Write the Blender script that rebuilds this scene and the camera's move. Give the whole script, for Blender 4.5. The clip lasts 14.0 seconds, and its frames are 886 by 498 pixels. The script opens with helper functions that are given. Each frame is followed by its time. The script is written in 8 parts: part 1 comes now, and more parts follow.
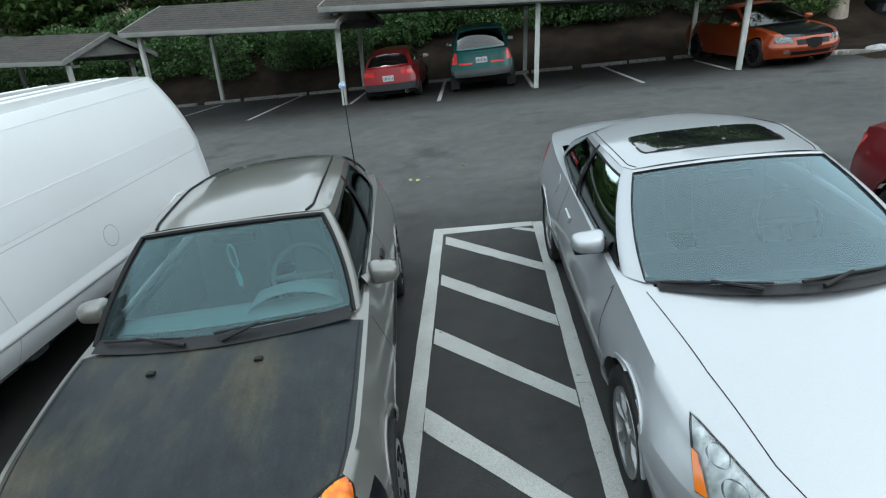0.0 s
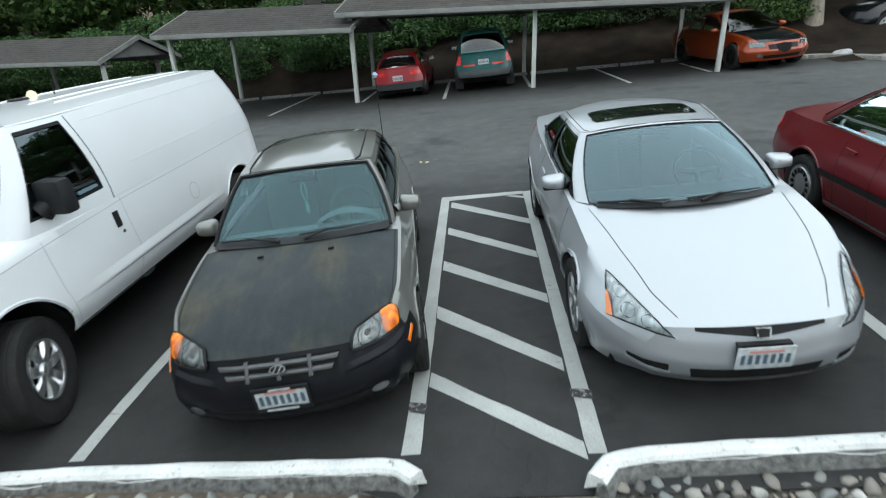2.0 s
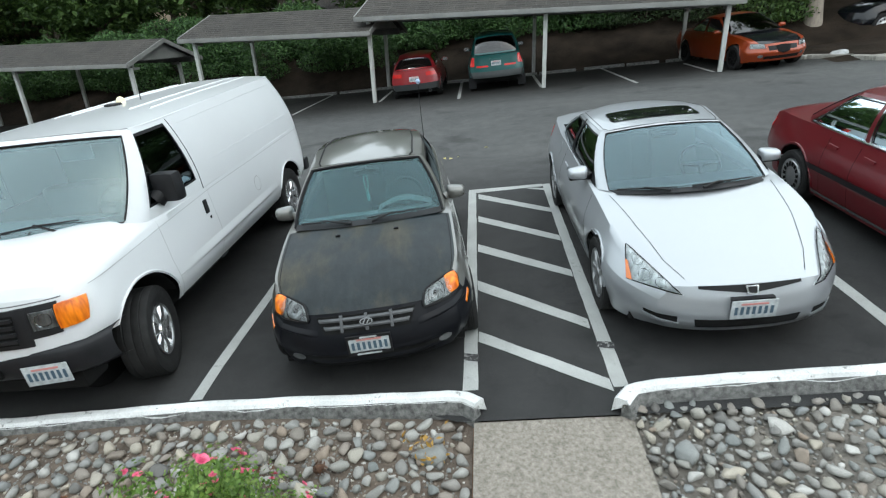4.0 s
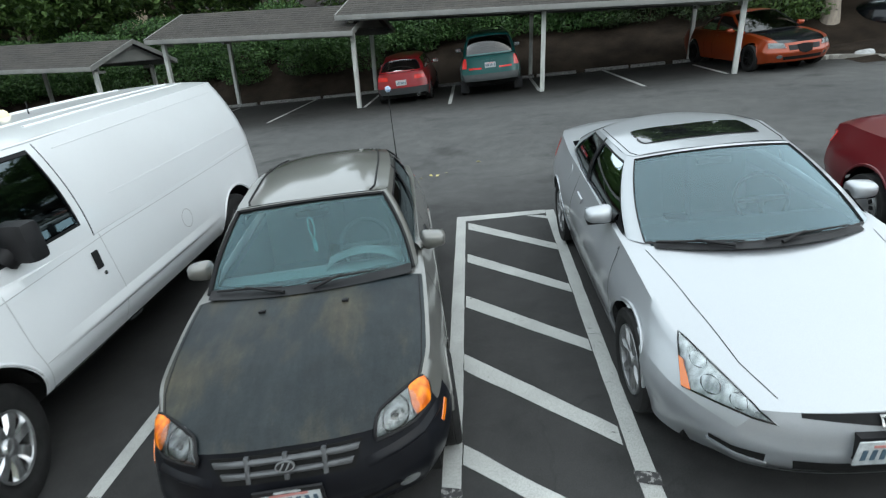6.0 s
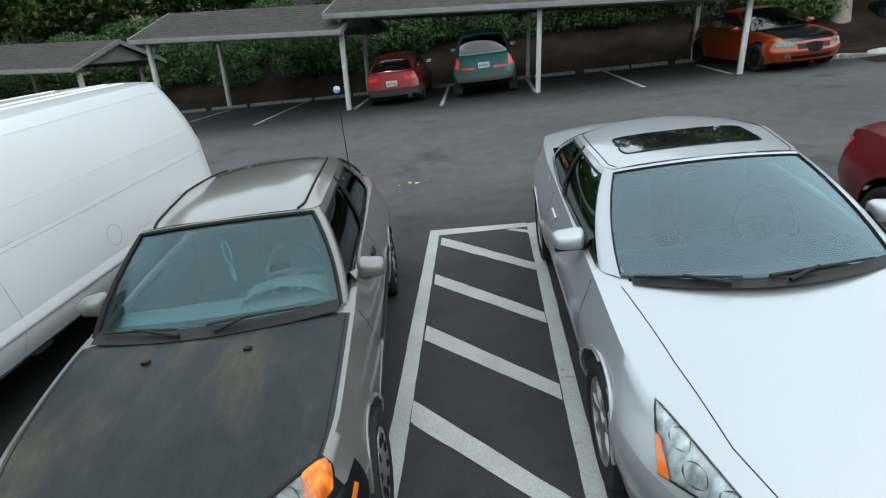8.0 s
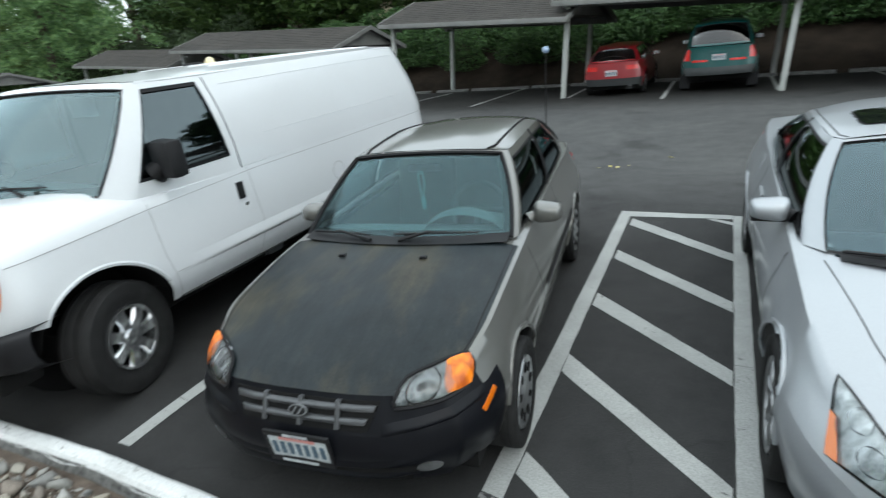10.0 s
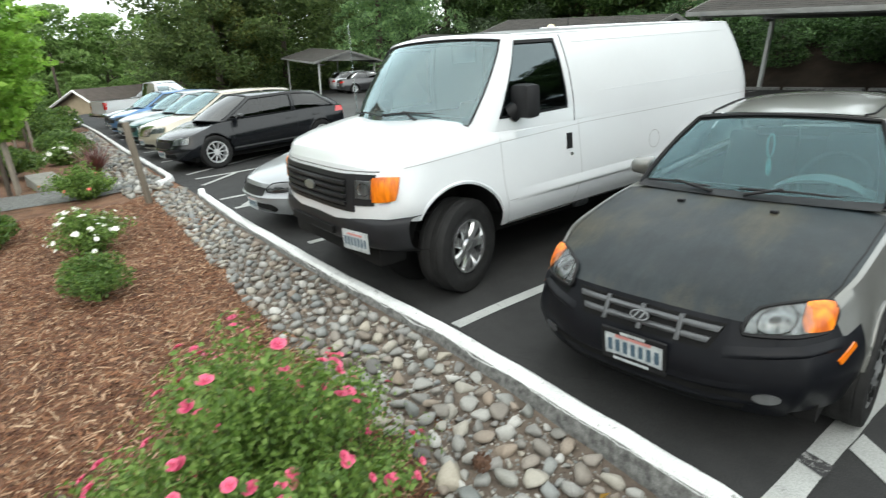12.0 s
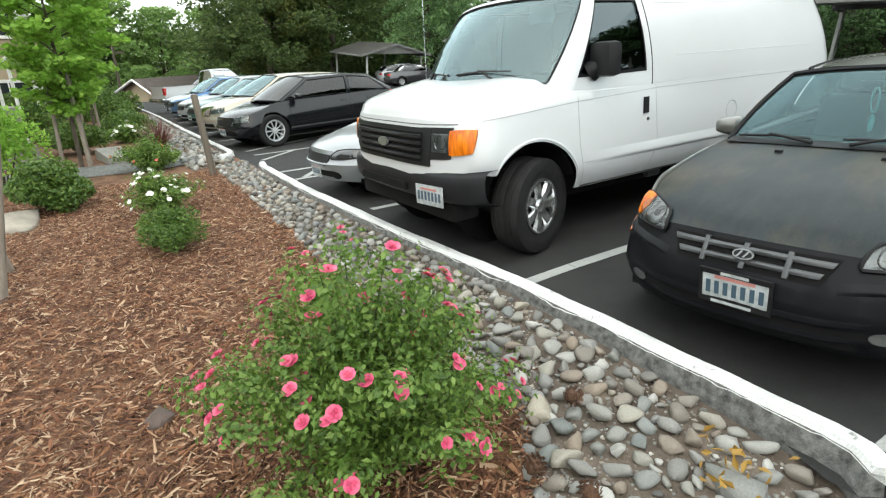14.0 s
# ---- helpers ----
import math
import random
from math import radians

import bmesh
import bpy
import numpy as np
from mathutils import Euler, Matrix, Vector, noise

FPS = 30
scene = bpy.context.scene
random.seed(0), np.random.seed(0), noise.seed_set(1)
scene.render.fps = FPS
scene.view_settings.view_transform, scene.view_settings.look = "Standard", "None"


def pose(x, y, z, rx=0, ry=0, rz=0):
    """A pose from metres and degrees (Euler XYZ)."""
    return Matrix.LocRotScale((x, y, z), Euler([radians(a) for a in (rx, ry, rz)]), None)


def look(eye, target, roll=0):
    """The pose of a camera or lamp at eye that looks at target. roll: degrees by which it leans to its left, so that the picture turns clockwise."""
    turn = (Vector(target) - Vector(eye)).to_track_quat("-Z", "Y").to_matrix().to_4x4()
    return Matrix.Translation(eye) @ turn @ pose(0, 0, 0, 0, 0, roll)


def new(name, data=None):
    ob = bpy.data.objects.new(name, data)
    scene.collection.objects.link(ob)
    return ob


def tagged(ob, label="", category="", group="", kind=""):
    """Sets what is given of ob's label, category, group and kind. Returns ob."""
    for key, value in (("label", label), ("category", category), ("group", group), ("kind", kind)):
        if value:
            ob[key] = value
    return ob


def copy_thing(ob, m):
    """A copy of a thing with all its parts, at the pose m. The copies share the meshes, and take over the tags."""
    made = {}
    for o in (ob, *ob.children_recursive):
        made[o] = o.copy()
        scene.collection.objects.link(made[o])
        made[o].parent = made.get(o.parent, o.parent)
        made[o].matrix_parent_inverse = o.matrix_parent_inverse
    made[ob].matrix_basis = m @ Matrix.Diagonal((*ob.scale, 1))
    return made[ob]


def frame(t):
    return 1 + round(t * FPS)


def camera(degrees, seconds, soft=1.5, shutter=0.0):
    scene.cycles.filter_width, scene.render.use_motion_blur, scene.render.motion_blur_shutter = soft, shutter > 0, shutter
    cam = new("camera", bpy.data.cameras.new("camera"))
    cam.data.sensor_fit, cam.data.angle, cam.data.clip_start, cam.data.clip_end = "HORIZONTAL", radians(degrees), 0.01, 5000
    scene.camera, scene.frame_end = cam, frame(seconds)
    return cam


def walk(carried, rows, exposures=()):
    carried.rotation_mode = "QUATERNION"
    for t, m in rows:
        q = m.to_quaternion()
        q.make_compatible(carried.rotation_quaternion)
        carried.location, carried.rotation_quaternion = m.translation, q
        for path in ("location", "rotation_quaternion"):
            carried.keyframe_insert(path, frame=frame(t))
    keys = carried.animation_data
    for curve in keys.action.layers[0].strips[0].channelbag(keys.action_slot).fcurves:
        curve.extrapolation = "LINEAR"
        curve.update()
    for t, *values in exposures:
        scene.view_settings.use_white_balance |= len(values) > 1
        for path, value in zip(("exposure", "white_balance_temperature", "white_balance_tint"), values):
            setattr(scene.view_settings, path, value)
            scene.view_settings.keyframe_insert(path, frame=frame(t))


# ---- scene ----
cam = camera(78.6, 14.0, 1.2, 0.45)
PATH = [
    (0, (0.670, 0.251, 2.313), (0.477, 2.066, 1.495), -7.33),
    (0.5, (0.674, 0.155, 2.294), (0.478, 1.971, 1.479), -7.25),
    (1, (0.686, -0.093, 2.312), (0.488, 1.723, 1.499), -7.28),
    (1.5, (0.702, -0.556, 2.339), (0.501, 1.260, 1.526), -7.42),
    (2, (0.703, -1.169, 2.363), (0.503, 0.651, 1.560), -7.03),
    (2.5, (0.697, -1.624, 2.411), (0.492, 0.194, 1.602), -7.14),
    (3, (0.615, -1.951, 2.481), (0.407, -0.133, 1.673), -7.16),
    (3.5, (0.507, -2.078, 2.547), (0.296, -0.261, 1.738), -7.25),
    (4, (0.407, -1.976, 2.581), (0.195, -0.159, 1.772), -7.35),
    (4.5, (0.350, -1.613, 2.555), (0.139, 0.205, 1.748), -7.41),
    (5, (0.325, -1.110, 2.490), (0.117, 0.709, 1.685), -7.43),
    (5.5, (0.378, -0.769, 2.449), (0.173, 1.050, 1.645), -7.56),
    (6, (0.465, -0.527, 2.439), (0.267, 1.293, 1.634), -7.49),
    (6.5, (0.569, -0.305, 2.442), (0.376, 1.515, 1.637), -7.61),
    (7, (0.661, -0.090, 2.398), (0.476, 1.731, 1.594), -7.66),
    (7.5, (0.743, 0.069, 2.352), (0.556, 1.892, 1.550), -7.66),
    (8, (0.805, 0.134, 2.301), (0.587, 1.955, 1.503), -7.57),
    (8.5, (0.852, 0.128, 2.242), (0.558, 1.942, 1.454), -7.40),
    (9, (0.889, 0.075, 2.175), (0.457, 1.869, 1.403), -7.18),
    (9.5, (0.919, 0.001, 2.099), (0.273, 1.740, 1.350), -6.92),
    (10, (0.948, -0.076, 2.018), (0.054, 1.561, 1.296), -6.65),
    (10.5, (0.923, -0.189, 1.963), (-0.195, 1.317, 1.269), -6.06),
    (11, (0.861, -0.343, 1.905), (-0.409, 1.044, 1.224), -5.64),
    (11.5, (0.806, -0.513, 1.847), (-0.620, 0.720, 1.179), -5.11),
    (12, (0.770, -0.760, 1.819), (-0.778, 0.320, 1.158), -4.38),
    (12.5, (0.770, -0.993, 1.736), (-0.820, 0.027, 1.078), -4.09),
    (13, (0.719, -1.050, 1.647), (-0.890, -0.059, 0.992), -3.82),
    (13.5, (0.704, -1.081, 1.626), (-0.914, -0.109, 0.964), -4.05),
    (14, (0.680, -1.056, 1.529), (-0.942, -0.088, 0.872), -3.66),
]
# the lot is one plane that falls gently; LOT turns lot coordinates (z off the asphalt) into the upright world
UP = Vector((0.0746, 0.0342, 0.9966)).normalized()
AX = (Vector((1, 0, 0)) - UP * UP.x).normalized()
LOT = Matrix((AX, UP.cross(AX), UP)).to_4x4()
walk(cam, [(t, LOT @ look(eye, target, roll)) for t, eye, target, roll in PATH], [(0, 0.68, 6100, 3), (4.5, 0.84, 6250, 5), (9.5, 0.6, 6150, 5), (10.5, 0.84, 6400, 5), (11, 0.98, 6500, 5), (12.5, 1.03, 6720, 5), (14, 1.03, 6750, 5)])

# ---- light ----
world = bpy.data.worlds.new("sky")
scene.world = world
world.use_nodes = True
wn = world.node_tree
sky = wn.nodes.new("ShaderNodeTexSky")
sky.sky_type, sky.sun_disc = "NISHITA", False
sky.sun_elevation, sky.sun_rotation = radians(50), radians(140)
sky.air_density, sky.dust_density = 1.0, 3.0
cloud = wn.nodes.new("ShaderNodeMix")
cloud.data_type = "RGBA"
cloud.inputs[0].default_value = 0.72
cloud.inputs[7].default_value = (11.2, 12.0, 12.4, 1)
wn.links.new(sky.outputs[0], cloud.inputs[6])
wn.links.new(cloud.outputs[2], wn.nodes["Background"].inputs[0])
wn.nodes["Background"].inputs[1].default_value = 0.12
sun = new("sun", bpy.data.lights.new("sun", "SUN"))
sun.data.energy, sun.data.angle, sun.data.color = 0.8, radians(150), (1, 0.96, 0.9)
sun.matrix_world = look((14, -16, 30), (0, 0, 0))


# ---- materials ----
def nodes_of(name):
    m = bpy.data.materials.new(name)
    m.use_nodes = True
    t = m.node_tree
    return m, t, t.nodes["Principled BSDF"]


def noise_node(t, scale, detail=4.0, rough=0.55, coord="Object", stretch=None):
    tc = t.nodes.new("ShaderNodeTexCoord")
    n = t.nodes.new("ShaderNodeTexNoise")
    n.inputs["Scale"].default_value, n.inputs["Detail"].default_value, n.inputs["Roughness"].default_value = scale, detail, rough
    if stretch:
        mp = t.nodes.new("ShaderNodeMapping")
        mp.inputs["Scale"].default_value = stretch
        t.links.new(tc.outputs[coord], mp.inputs[0])
        t.links.new(mp.outputs[0], n.inputs["Vector"])
    else:
        t.links.new(tc.outputs[coord], n.inputs["Vector"])
    return n


def ramp_node(t, source, stops):
    r = t.nodes.new("ShaderNodeValToRGB")
    while len(r.color_ramp.elements) < len(stops):
        r.color_ramp.elements.new(0.5)
    for e, (p, c) in zip(r.color_ramp.elements, stops):
        e.position = p
        e.color = (*c, 1) if len(c) == 3 else c
    t.links.new(source, r.inputs[0])
    return r


def mixed(t, a, b, fac, kind="MIX"):
    x = t.nodes.new("ShaderNodeMix")
    x.data_type, x.blend_type = "RGBA", kind
    for sock, v in ((x.inputs[6], a), (x.inputs[7], b), (x.inputs[0], fac)):
        if hasattr(v, "is_linked"):
            t.links.new(v, sock)
        elif isinstance(v, (int, float)):
            sock.default_value = v
        else:
            sock.default_value = (*v, 1)
    return x.outputs[2]


def bumped(t, b, source, strength, dist=0.01):
    bp = t.nodes.new("ShaderNodeBump")
    bp.inputs["Strength"].default_value, bp.inputs["Distance"].default_value = strength, dist
    t.links.new(source, bp.inputs["Height"])
    t.links.new(bp.outputs[0], b.inputs["Normal"])


def mat(name, col, rough=0.6, metal=0.0, var=0.2, scale=5.0, bump=0.0, bscale=80.0, coat=0.0, col2=None, pick=0.0, bdist=0.01, spec=0.5, stretch=None):
    """A surface with colour variation at two scales, roughness variation and fine relief; pick varies it piece by piece."""
    m, t, b = nodes_of(name)
    lo = tuple(c * (1 - var) for c in col)
    hi = col2 or tuple(min(1, c * (1 + var)) for c in col)
    n1 = noise_node(t, scale, 5, 0.6, stretch=stretch)
    n2 = noise_node(t, scale * 9, 3, stretch=stretch)
    c = ramp_node(t, n1.outputs[0], [(0.3, lo), (0.7, hi)]).outputs[0]
    g = ramp_node(t, n2.outputs[0], [(0.3, (1 - var * 0.5,) * 3), (0.7, (1 + 0 * var,) * 3)]).outputs[0]
    c = mixed(t, c, g, 1.0, "MULTIPLY")
    if pick:
        oi = t.nodes.new("ShaderNodeObjectInfo")
        c = mixed(t, c, ramp_node(t, oi.outputs["Random"], [(0, (1 - pick,) * 3), (1, (1, 1, 1))]).outputs[0], 1.0, "MULTIPLY")
    t.links.new(c, b.inputs["Base Color"])
    rr = t.nodes.new("ShaderNodeMapRange")
    rr.inputs["To Min"].default_value, rr.inputs["To Max"].default_value = max(0.02, rough * 0.85), min(1, rough * 1.15)
    t.links.new(n2.outputs[0], rr.inputs[0])
    t.links.new(rr.outputs[0], b.inputs["Roughness"])
    b.inputs["Metallic"].default_value = metal
    b.inputs["Specular IOR Level"].default_value = spec
    b.inputs["Coat Weight"].default_value, b.inputs["Coat Roughness"].default_value = coat, 0.04
    if bump:
        bumped(t, b, noise_node(t, bscale, 4, 0.6).outputs[0], bump, bdist)
    return m


def island_mat(name, stops, rough=0.6, bump=0.0, bscale=60, coat=0.0, piece=False, var=0.25, nscale=12, transl=0.0):
    """Colour picked at random for each island of a mesh, or for each object."""
    m, t, b = nodes_of(name)
    if piece:
        src = t.nodes.new("ShaderNodeObjectInfo").outputs["Random"]
    else:
        src = t.nodes.new("ShaderNodeNewGeometry").outputs["Random Per Island"]
    c = ramp_node(t, src, stops).outputs[0]
    n = noise_node(t, nscale, 5, 0.65)
    c = mixed(t, c, ramp_node(t, n.outputs[0], [(0.3, (1 - var,) * 3), (0.7, (1, 1, 1))]).outputs[0], 1.0, "MULTIPLY")
    t.links.new(c, b.inputs["Base Color"])
    b.inputs["Roughness"].default_value = rough
    b.inputs["Coat Weight"].default_value = coat
    if transl:
        tr = t.nodes.new("ShaderNodeBsdfTranslucent")
        mx = t.nodes.new("ShaderNodeMixShader")
        mx.inputs[0].default_value = transl
        t.links.new(c, tr.inputs[0])
        t.links.new(b.outputs[0], mx.inputs[1])
        t.links.new(tr.outputs[0], mx.inputs[2])
        t.links.new(mx.outputs[0], t.nodes["Material Output"].inputs[0])
    if bump:
        bumped(t, b, noise_node(t, bscale, 4, 0.6).outputs[0], bump)
    return m


def paint_mat(name, col, metal=0.0, rough=0.3, coat=1.0, dust=(0.2, 0.19, 0.17), dirt=0.12):
    """Car paint: clear coat over the colour, with a faint uneven film of dust."""
    m, t, b = nodes_of(name)
    n1 = noise_node(t, 1.6, 6, 0.65)
    n2 = noise_node(t, 220, 2)
    f = ramp_node(t, n1.outputs[0], [(0.35, (0, 0, 0)), (0.75, (dirt,) * 3)]).outputs[0]
    c = mixed(t, col, dust, f)
    c = mixed(t, c, ramp_node(t, n2.outputs[0], [(0.3, (0.93,) * 3), (0.7, (1, 1, 1))]).outputs[0], 1.0, "MULTIPLY")
    t.links.new(c, b.inputs["Base Color"])
    b.inputs["Metallic"].default_value, b.inputs["Roughness"].default_value = metal, rough
    b.inputs["Coat Weight"].default_value = coat
    cr = t.nodes.new("ShaderNodeMapRange")
    cr.inputs["To Min"].default_value, cr.inputs["To Max"].default_value = 0.03, 0.16
    t.links.new(n1.outputs[0], cr.inputs[0])
    t.links.new(cr.outputs[0], b.inputs["Coat Roughness"])
    bumped(t, b, noise_node(t, 3.0, 2).outputs[0], 0.04, 0.02)
    return m


def glass_mat(name, tint, gloss_rough=0.03, veil=0.0, ior=1.6, gloss=(1, 1, 1)):
    """Window glass: clear or tinted, with Fresnel gloss and a thin film of dust."""
    m, t, b = nodes_of(name)
    t.nodes.remove(b)
    tr = t.nodes.new("ShaderNodeBsdfTransparent")
    tr.inputs[0].default_value = (*tint, 1)
    gl = t.nodes.new("ShaderNodeBsdfGlossy")
    gl.inputs["Roughness"].default_value = gloss_rough
    gl.inputs[0].default_value = (*gloss, 1)
    fr = t.nodes.new("ShaderNodeFresnel")
    fr.inputs[0].default_value = ior
    mx = t.nodes.new("ShaderNodeMixShader")
    t.links.new(fr.outputs[0], mx.inputs[0])
    t.links.new(tr.outputs[0], mx.inputs[1])
    t.links.new(gl.outputs[0], mx.inputs[2])
    out = mx.outputs[0]
    if veil:
        df = t.nodes.new("ShaderNodeBsdfDiffuse")
        df.inputs[0].default_value = (0.55, 0.6, 0.6, 1)
        n = noise_node(t, 4, 5, 0.6)
        f = t.nodes.new("ShaderNodeMapRange")
        f.inputs["To Min"].default_value, f.inputs["To Max"].default_value = veil * 0.5, veil * 1.5
        t.links.new(n.outputs[0], f.inputs[0])
        m2 = t.nodes.new("ShaderNodeMixShader")
        t.links.new(f.outputs[0], m2.inputs[0])
        t.links.new(out, m2.inputs[1])
        t.links.new(df.outputs[0], m2.inputs[2])
        out = m2.outputs[0]
    t.links.new(out, t.nodes["Material Output"].inputs[0])
    return m


def worn_mat(name, col, under, thresh=0.36, scale=9.0, rough=0.75):
    """Paint worn through to what lies under it, in flakes and scuffs."""
    m, t, b = nodes_of(name)
    n = noise_node(t, scale, 8, 0.75)
    f = ramp_node(t, n.outputs[0], [(thresh - 0.03, (0, 0, 0)), (thresh + 0.03, (1, 1, 1))]).outputs[0]
    n2 = noise_node(t, 2.0, 4)
    c1 = ramp_node(t, n2.outputs[0], [(0.3, tuple(c * 0.72 for c in col)), (0.7, col)]).outputs[0]
    n3 = noise_node(t, 120, 3)
    c1 = mixed(t, c1, ramp_node(t, n3.outputs[0], [(0.35, (0.75,) * 3), (0.6, (1, 1, 1))]).outputs[0], 1.0, "MULTIPLY")
    t.links.new(mixed(t, under, c1, f), b.inputs["Base Color"])
    b.inputs["Roughness"].default_value = rough
    bumped(t, b, n3.outputs[0], 0.3, 0.004)
    return m


def math_node(t, op, a, b):
    n = t.nodes.new("ShaderNodeMath")
    n.operation = op
    t.links.new(a, n.inputs[0])
    n.inputs[1].default_value = b
    return n.outputs[0]


def asphalt_mat():
    m, t, b = nodes_of("asphalt")
    big = noise_node(t, 0.35, 6, 0.6)
    mid = noise_node(t, 3.0, 6, 0.7)
    fine = noise_node(t, 160, 3, 0.7)
    c = ramp_node(t, big.outputs[0], [(0.3, (0.034, 0.0345, 0.0355)), (0.7, (0.05, 0.0505, 0.051))]).outputs[0]
    c = mixed(t, c, ramp_node(t, mid.outputs[0], [(0.3, (0.72,) * 3), (0.65, (1.05,) * 3)]).outputs[0], 1.0, "MULTIPLY")
    c = mixed(t, c, ramp_node(t, fine.outputs[0], [(0.35, (0.55,) * 3), (0.6, (1.0,) * 3), (0.78, (1.7,) * 3)]).outputs[0], 1.0, "MULTIPLY")
    vo = t.nodes.new("ShaderNodeTexVoronoi")
    vo.feature = "DISTANCE_TO_EDGE"
    vo.inputs["Scale"].default_value = 0.22
    wob = noise_node(t, 1.5, 5)
    tc = t.nodes.new("ShaderNodeTexCoord")
    add = t.nodes.new("ShaderNodeVectorMath")
    t.links.new(tc.outputs["Object"], add.inputs[0])
    t.links.new(wob.outputs[1], add.inputs[1])
    t.links.new(add.outputs[0], vo.inputs["Vector"])
    c = mixed(t, c, ramp_node(t, vo.outputs["Distance"], [(0.0, (0.8,) * 3), (0.004, (1, 1, 1))]).outputs[0], 1.0, "MULTIPLY")
    oil = noise_node(t, 0.9, 3)
    c = mixed(t, c, ramp_node(t, oil.outputs[0], [(0.3, (0.6,) * 3), (0.42, (1, 1, 1))]).outputs[0], 1.0, "MULTIPLY")
    # driving lane paler than the near stalls; carport shade painted into the far strip
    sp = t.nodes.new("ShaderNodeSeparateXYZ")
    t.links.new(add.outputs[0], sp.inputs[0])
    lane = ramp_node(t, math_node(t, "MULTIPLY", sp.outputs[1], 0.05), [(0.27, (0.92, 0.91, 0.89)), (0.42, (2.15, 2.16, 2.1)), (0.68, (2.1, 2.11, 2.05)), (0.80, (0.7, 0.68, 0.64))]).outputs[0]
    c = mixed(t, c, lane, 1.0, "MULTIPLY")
    t.links.new(c, b.inputs["Base Color"])
    b.inputs["Roughness"].default_value = 0.78
    b.inputs["Specular IOR Level"].default_value = 0.2
    bumped(t, b, fine.outputs[0], 0.5, 0.006)
    return m


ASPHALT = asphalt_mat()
LINE = worn_mat("line_paint", (0.40, 0.41, 0.395), (0.05, 0.05, 0.05), 0.355)
KERB = worn_mat("kerb_paint", (0.76, 0.77, 0.76), (0.2, 0.2, 0.19), 0.385, 16.0)
CONC = mat("kerb_concrete", (0.13, 0.13, 0.124), 0.9, var=0.6, scale=22, col2=(0.27, 0.27, 0.26), bump=0.7, bscale=90, bdist=0.012)
PALE = mat("pale_concrete", (0.25, 0.24, 0.215), 0.9, var=0.25, scale=3, bump=0.4, bscale=60)
POSTP = mat("painted_post", (0.40, 0.41, 0.39), 0.7, var=0.25, scale=3, bump=0.15, bscale=40, stretch=(6, 6, 1))
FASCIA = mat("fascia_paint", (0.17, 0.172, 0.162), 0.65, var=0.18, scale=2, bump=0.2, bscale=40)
BEAM = mat("shaded_beam", (0.07, 0.07, 0.066), 0.75, var=0.25, scale=3)
BLACK = mat("black_plastic", (0.010, 0.010, 0.011), 0.5, var=0.2, scale=20, bump=0.1, bscale=300)
RUBBER = mat("tyre_rubber", (0.016, 0.016, 0.016), 0.75, var=0.3, scale=14, bump=0.3, bscale=120)
SEAL = mat("black_seal", (0.006, 0.006, 0.007), 0.55, var=0.15, scale=20)
CHROME = mat("chrome", (0.62, 0.63, 0.64), 0.12, 1.0, var=0.08, scale=12)
ALLOY = mat("alloy", (0.45, 0.46, 0.47), 0.3, 0.9, var=0.12, scale=12)
PALEALLOY = mat("pale_alloy", (0.55, 0.56, 0.57), 0.35, 0.3, var=0.1, scale=12)
DIMALLOY = mat("dusty_alloy", (0.24, 0.245, 0.25), 0.38, 0.8, var=0.2, scale=12)
DARKMETAL = mat("dark_underbody", (0.006, 0.006, 0.006), 0.95, var=0.3, scale=8)
AMBER = paint_mat("amber_lens", (0.56, 0.13, 0.004), 0.0, 0.15, 1.0, dirt=0.02)
SMOKELENS = mat("smoked_lens", (0.012, 0.013, 0.015), 0.06, var=0.2, scale=20, coat=1.0)
REDLENS = paint_mat("red_lens", (0.5, 0.015, 0.015), 0.0, 0.15, 1.0, dirt=0.02)
PLATE = mat("plate_white", (0.42, 0.45, 0.46), 0.4, var=0.3, scale=20)
PLATEINK = mat("plate_ink", (0.045, 0.085, 0.12), 0.5, var=0.1)
PLATERED = mat("plate_red", (0.5, 0.2, 0.18), 0.5, var=0.1)
SCREEN = glass_mat("screen_glass", (0.5, 0.7, 0.71), veil=0.015, ior=1.62, gloss=(0.62, 0.93, 1.0))
CLEAR = glass_mat("clear_glass", (0.46, 0.66, 0.70), veil=0.045, ior=2.05, gloss=(0.74, 0.96, 1.0))
TINTED = glass_mat("tinted_glass", (0.10, 0.13, 0.13), ior=1.9, gloss=(0.8, 0.95, 1))
BLUEGLASS = glass_mat("blue_screen_glass", (0.42, 0.62, 0.68), veil=0.03, ior=1.86, gloss=(0.66, 0.9, 1.0))
SIDEGLASS = glass_mat("side_glass", (0.05, 0.055, 0.06), ior=1.35, gloss=(0.5, 0.56, 0.58))
SMOKED = glass_mat("smoked_glass", (0.045, 0.05, 0.055))
LENS = glass_mat("lamp_lens", (0.82, 0.85, 0.85), veil=0.02)
BOWL = mat("lamp_bowl", (0.36, 0.37, 0.38), 0.15, 1.0, var=0.1, scale=12)


def reflector_mat(name, lo, hi, metal):
    """Vacuum-silvered lamp bowl, with broad soft ribs."""
    m, t, b = nodes_of(name)
    n = noise_node(t, 9, 2, 0.5, stretch=(3, 3, 0.6))
    c = ramp_node(t, n.outputs[0], [(0.35, lo), (0.65, hi)]).outputs[0]
    t.links.new(c, b.inputs["Base Color"])
    b.inputs["Metallic"].default_value, b.inputs["Roughness"].default_value = metal, 0.35
    return m


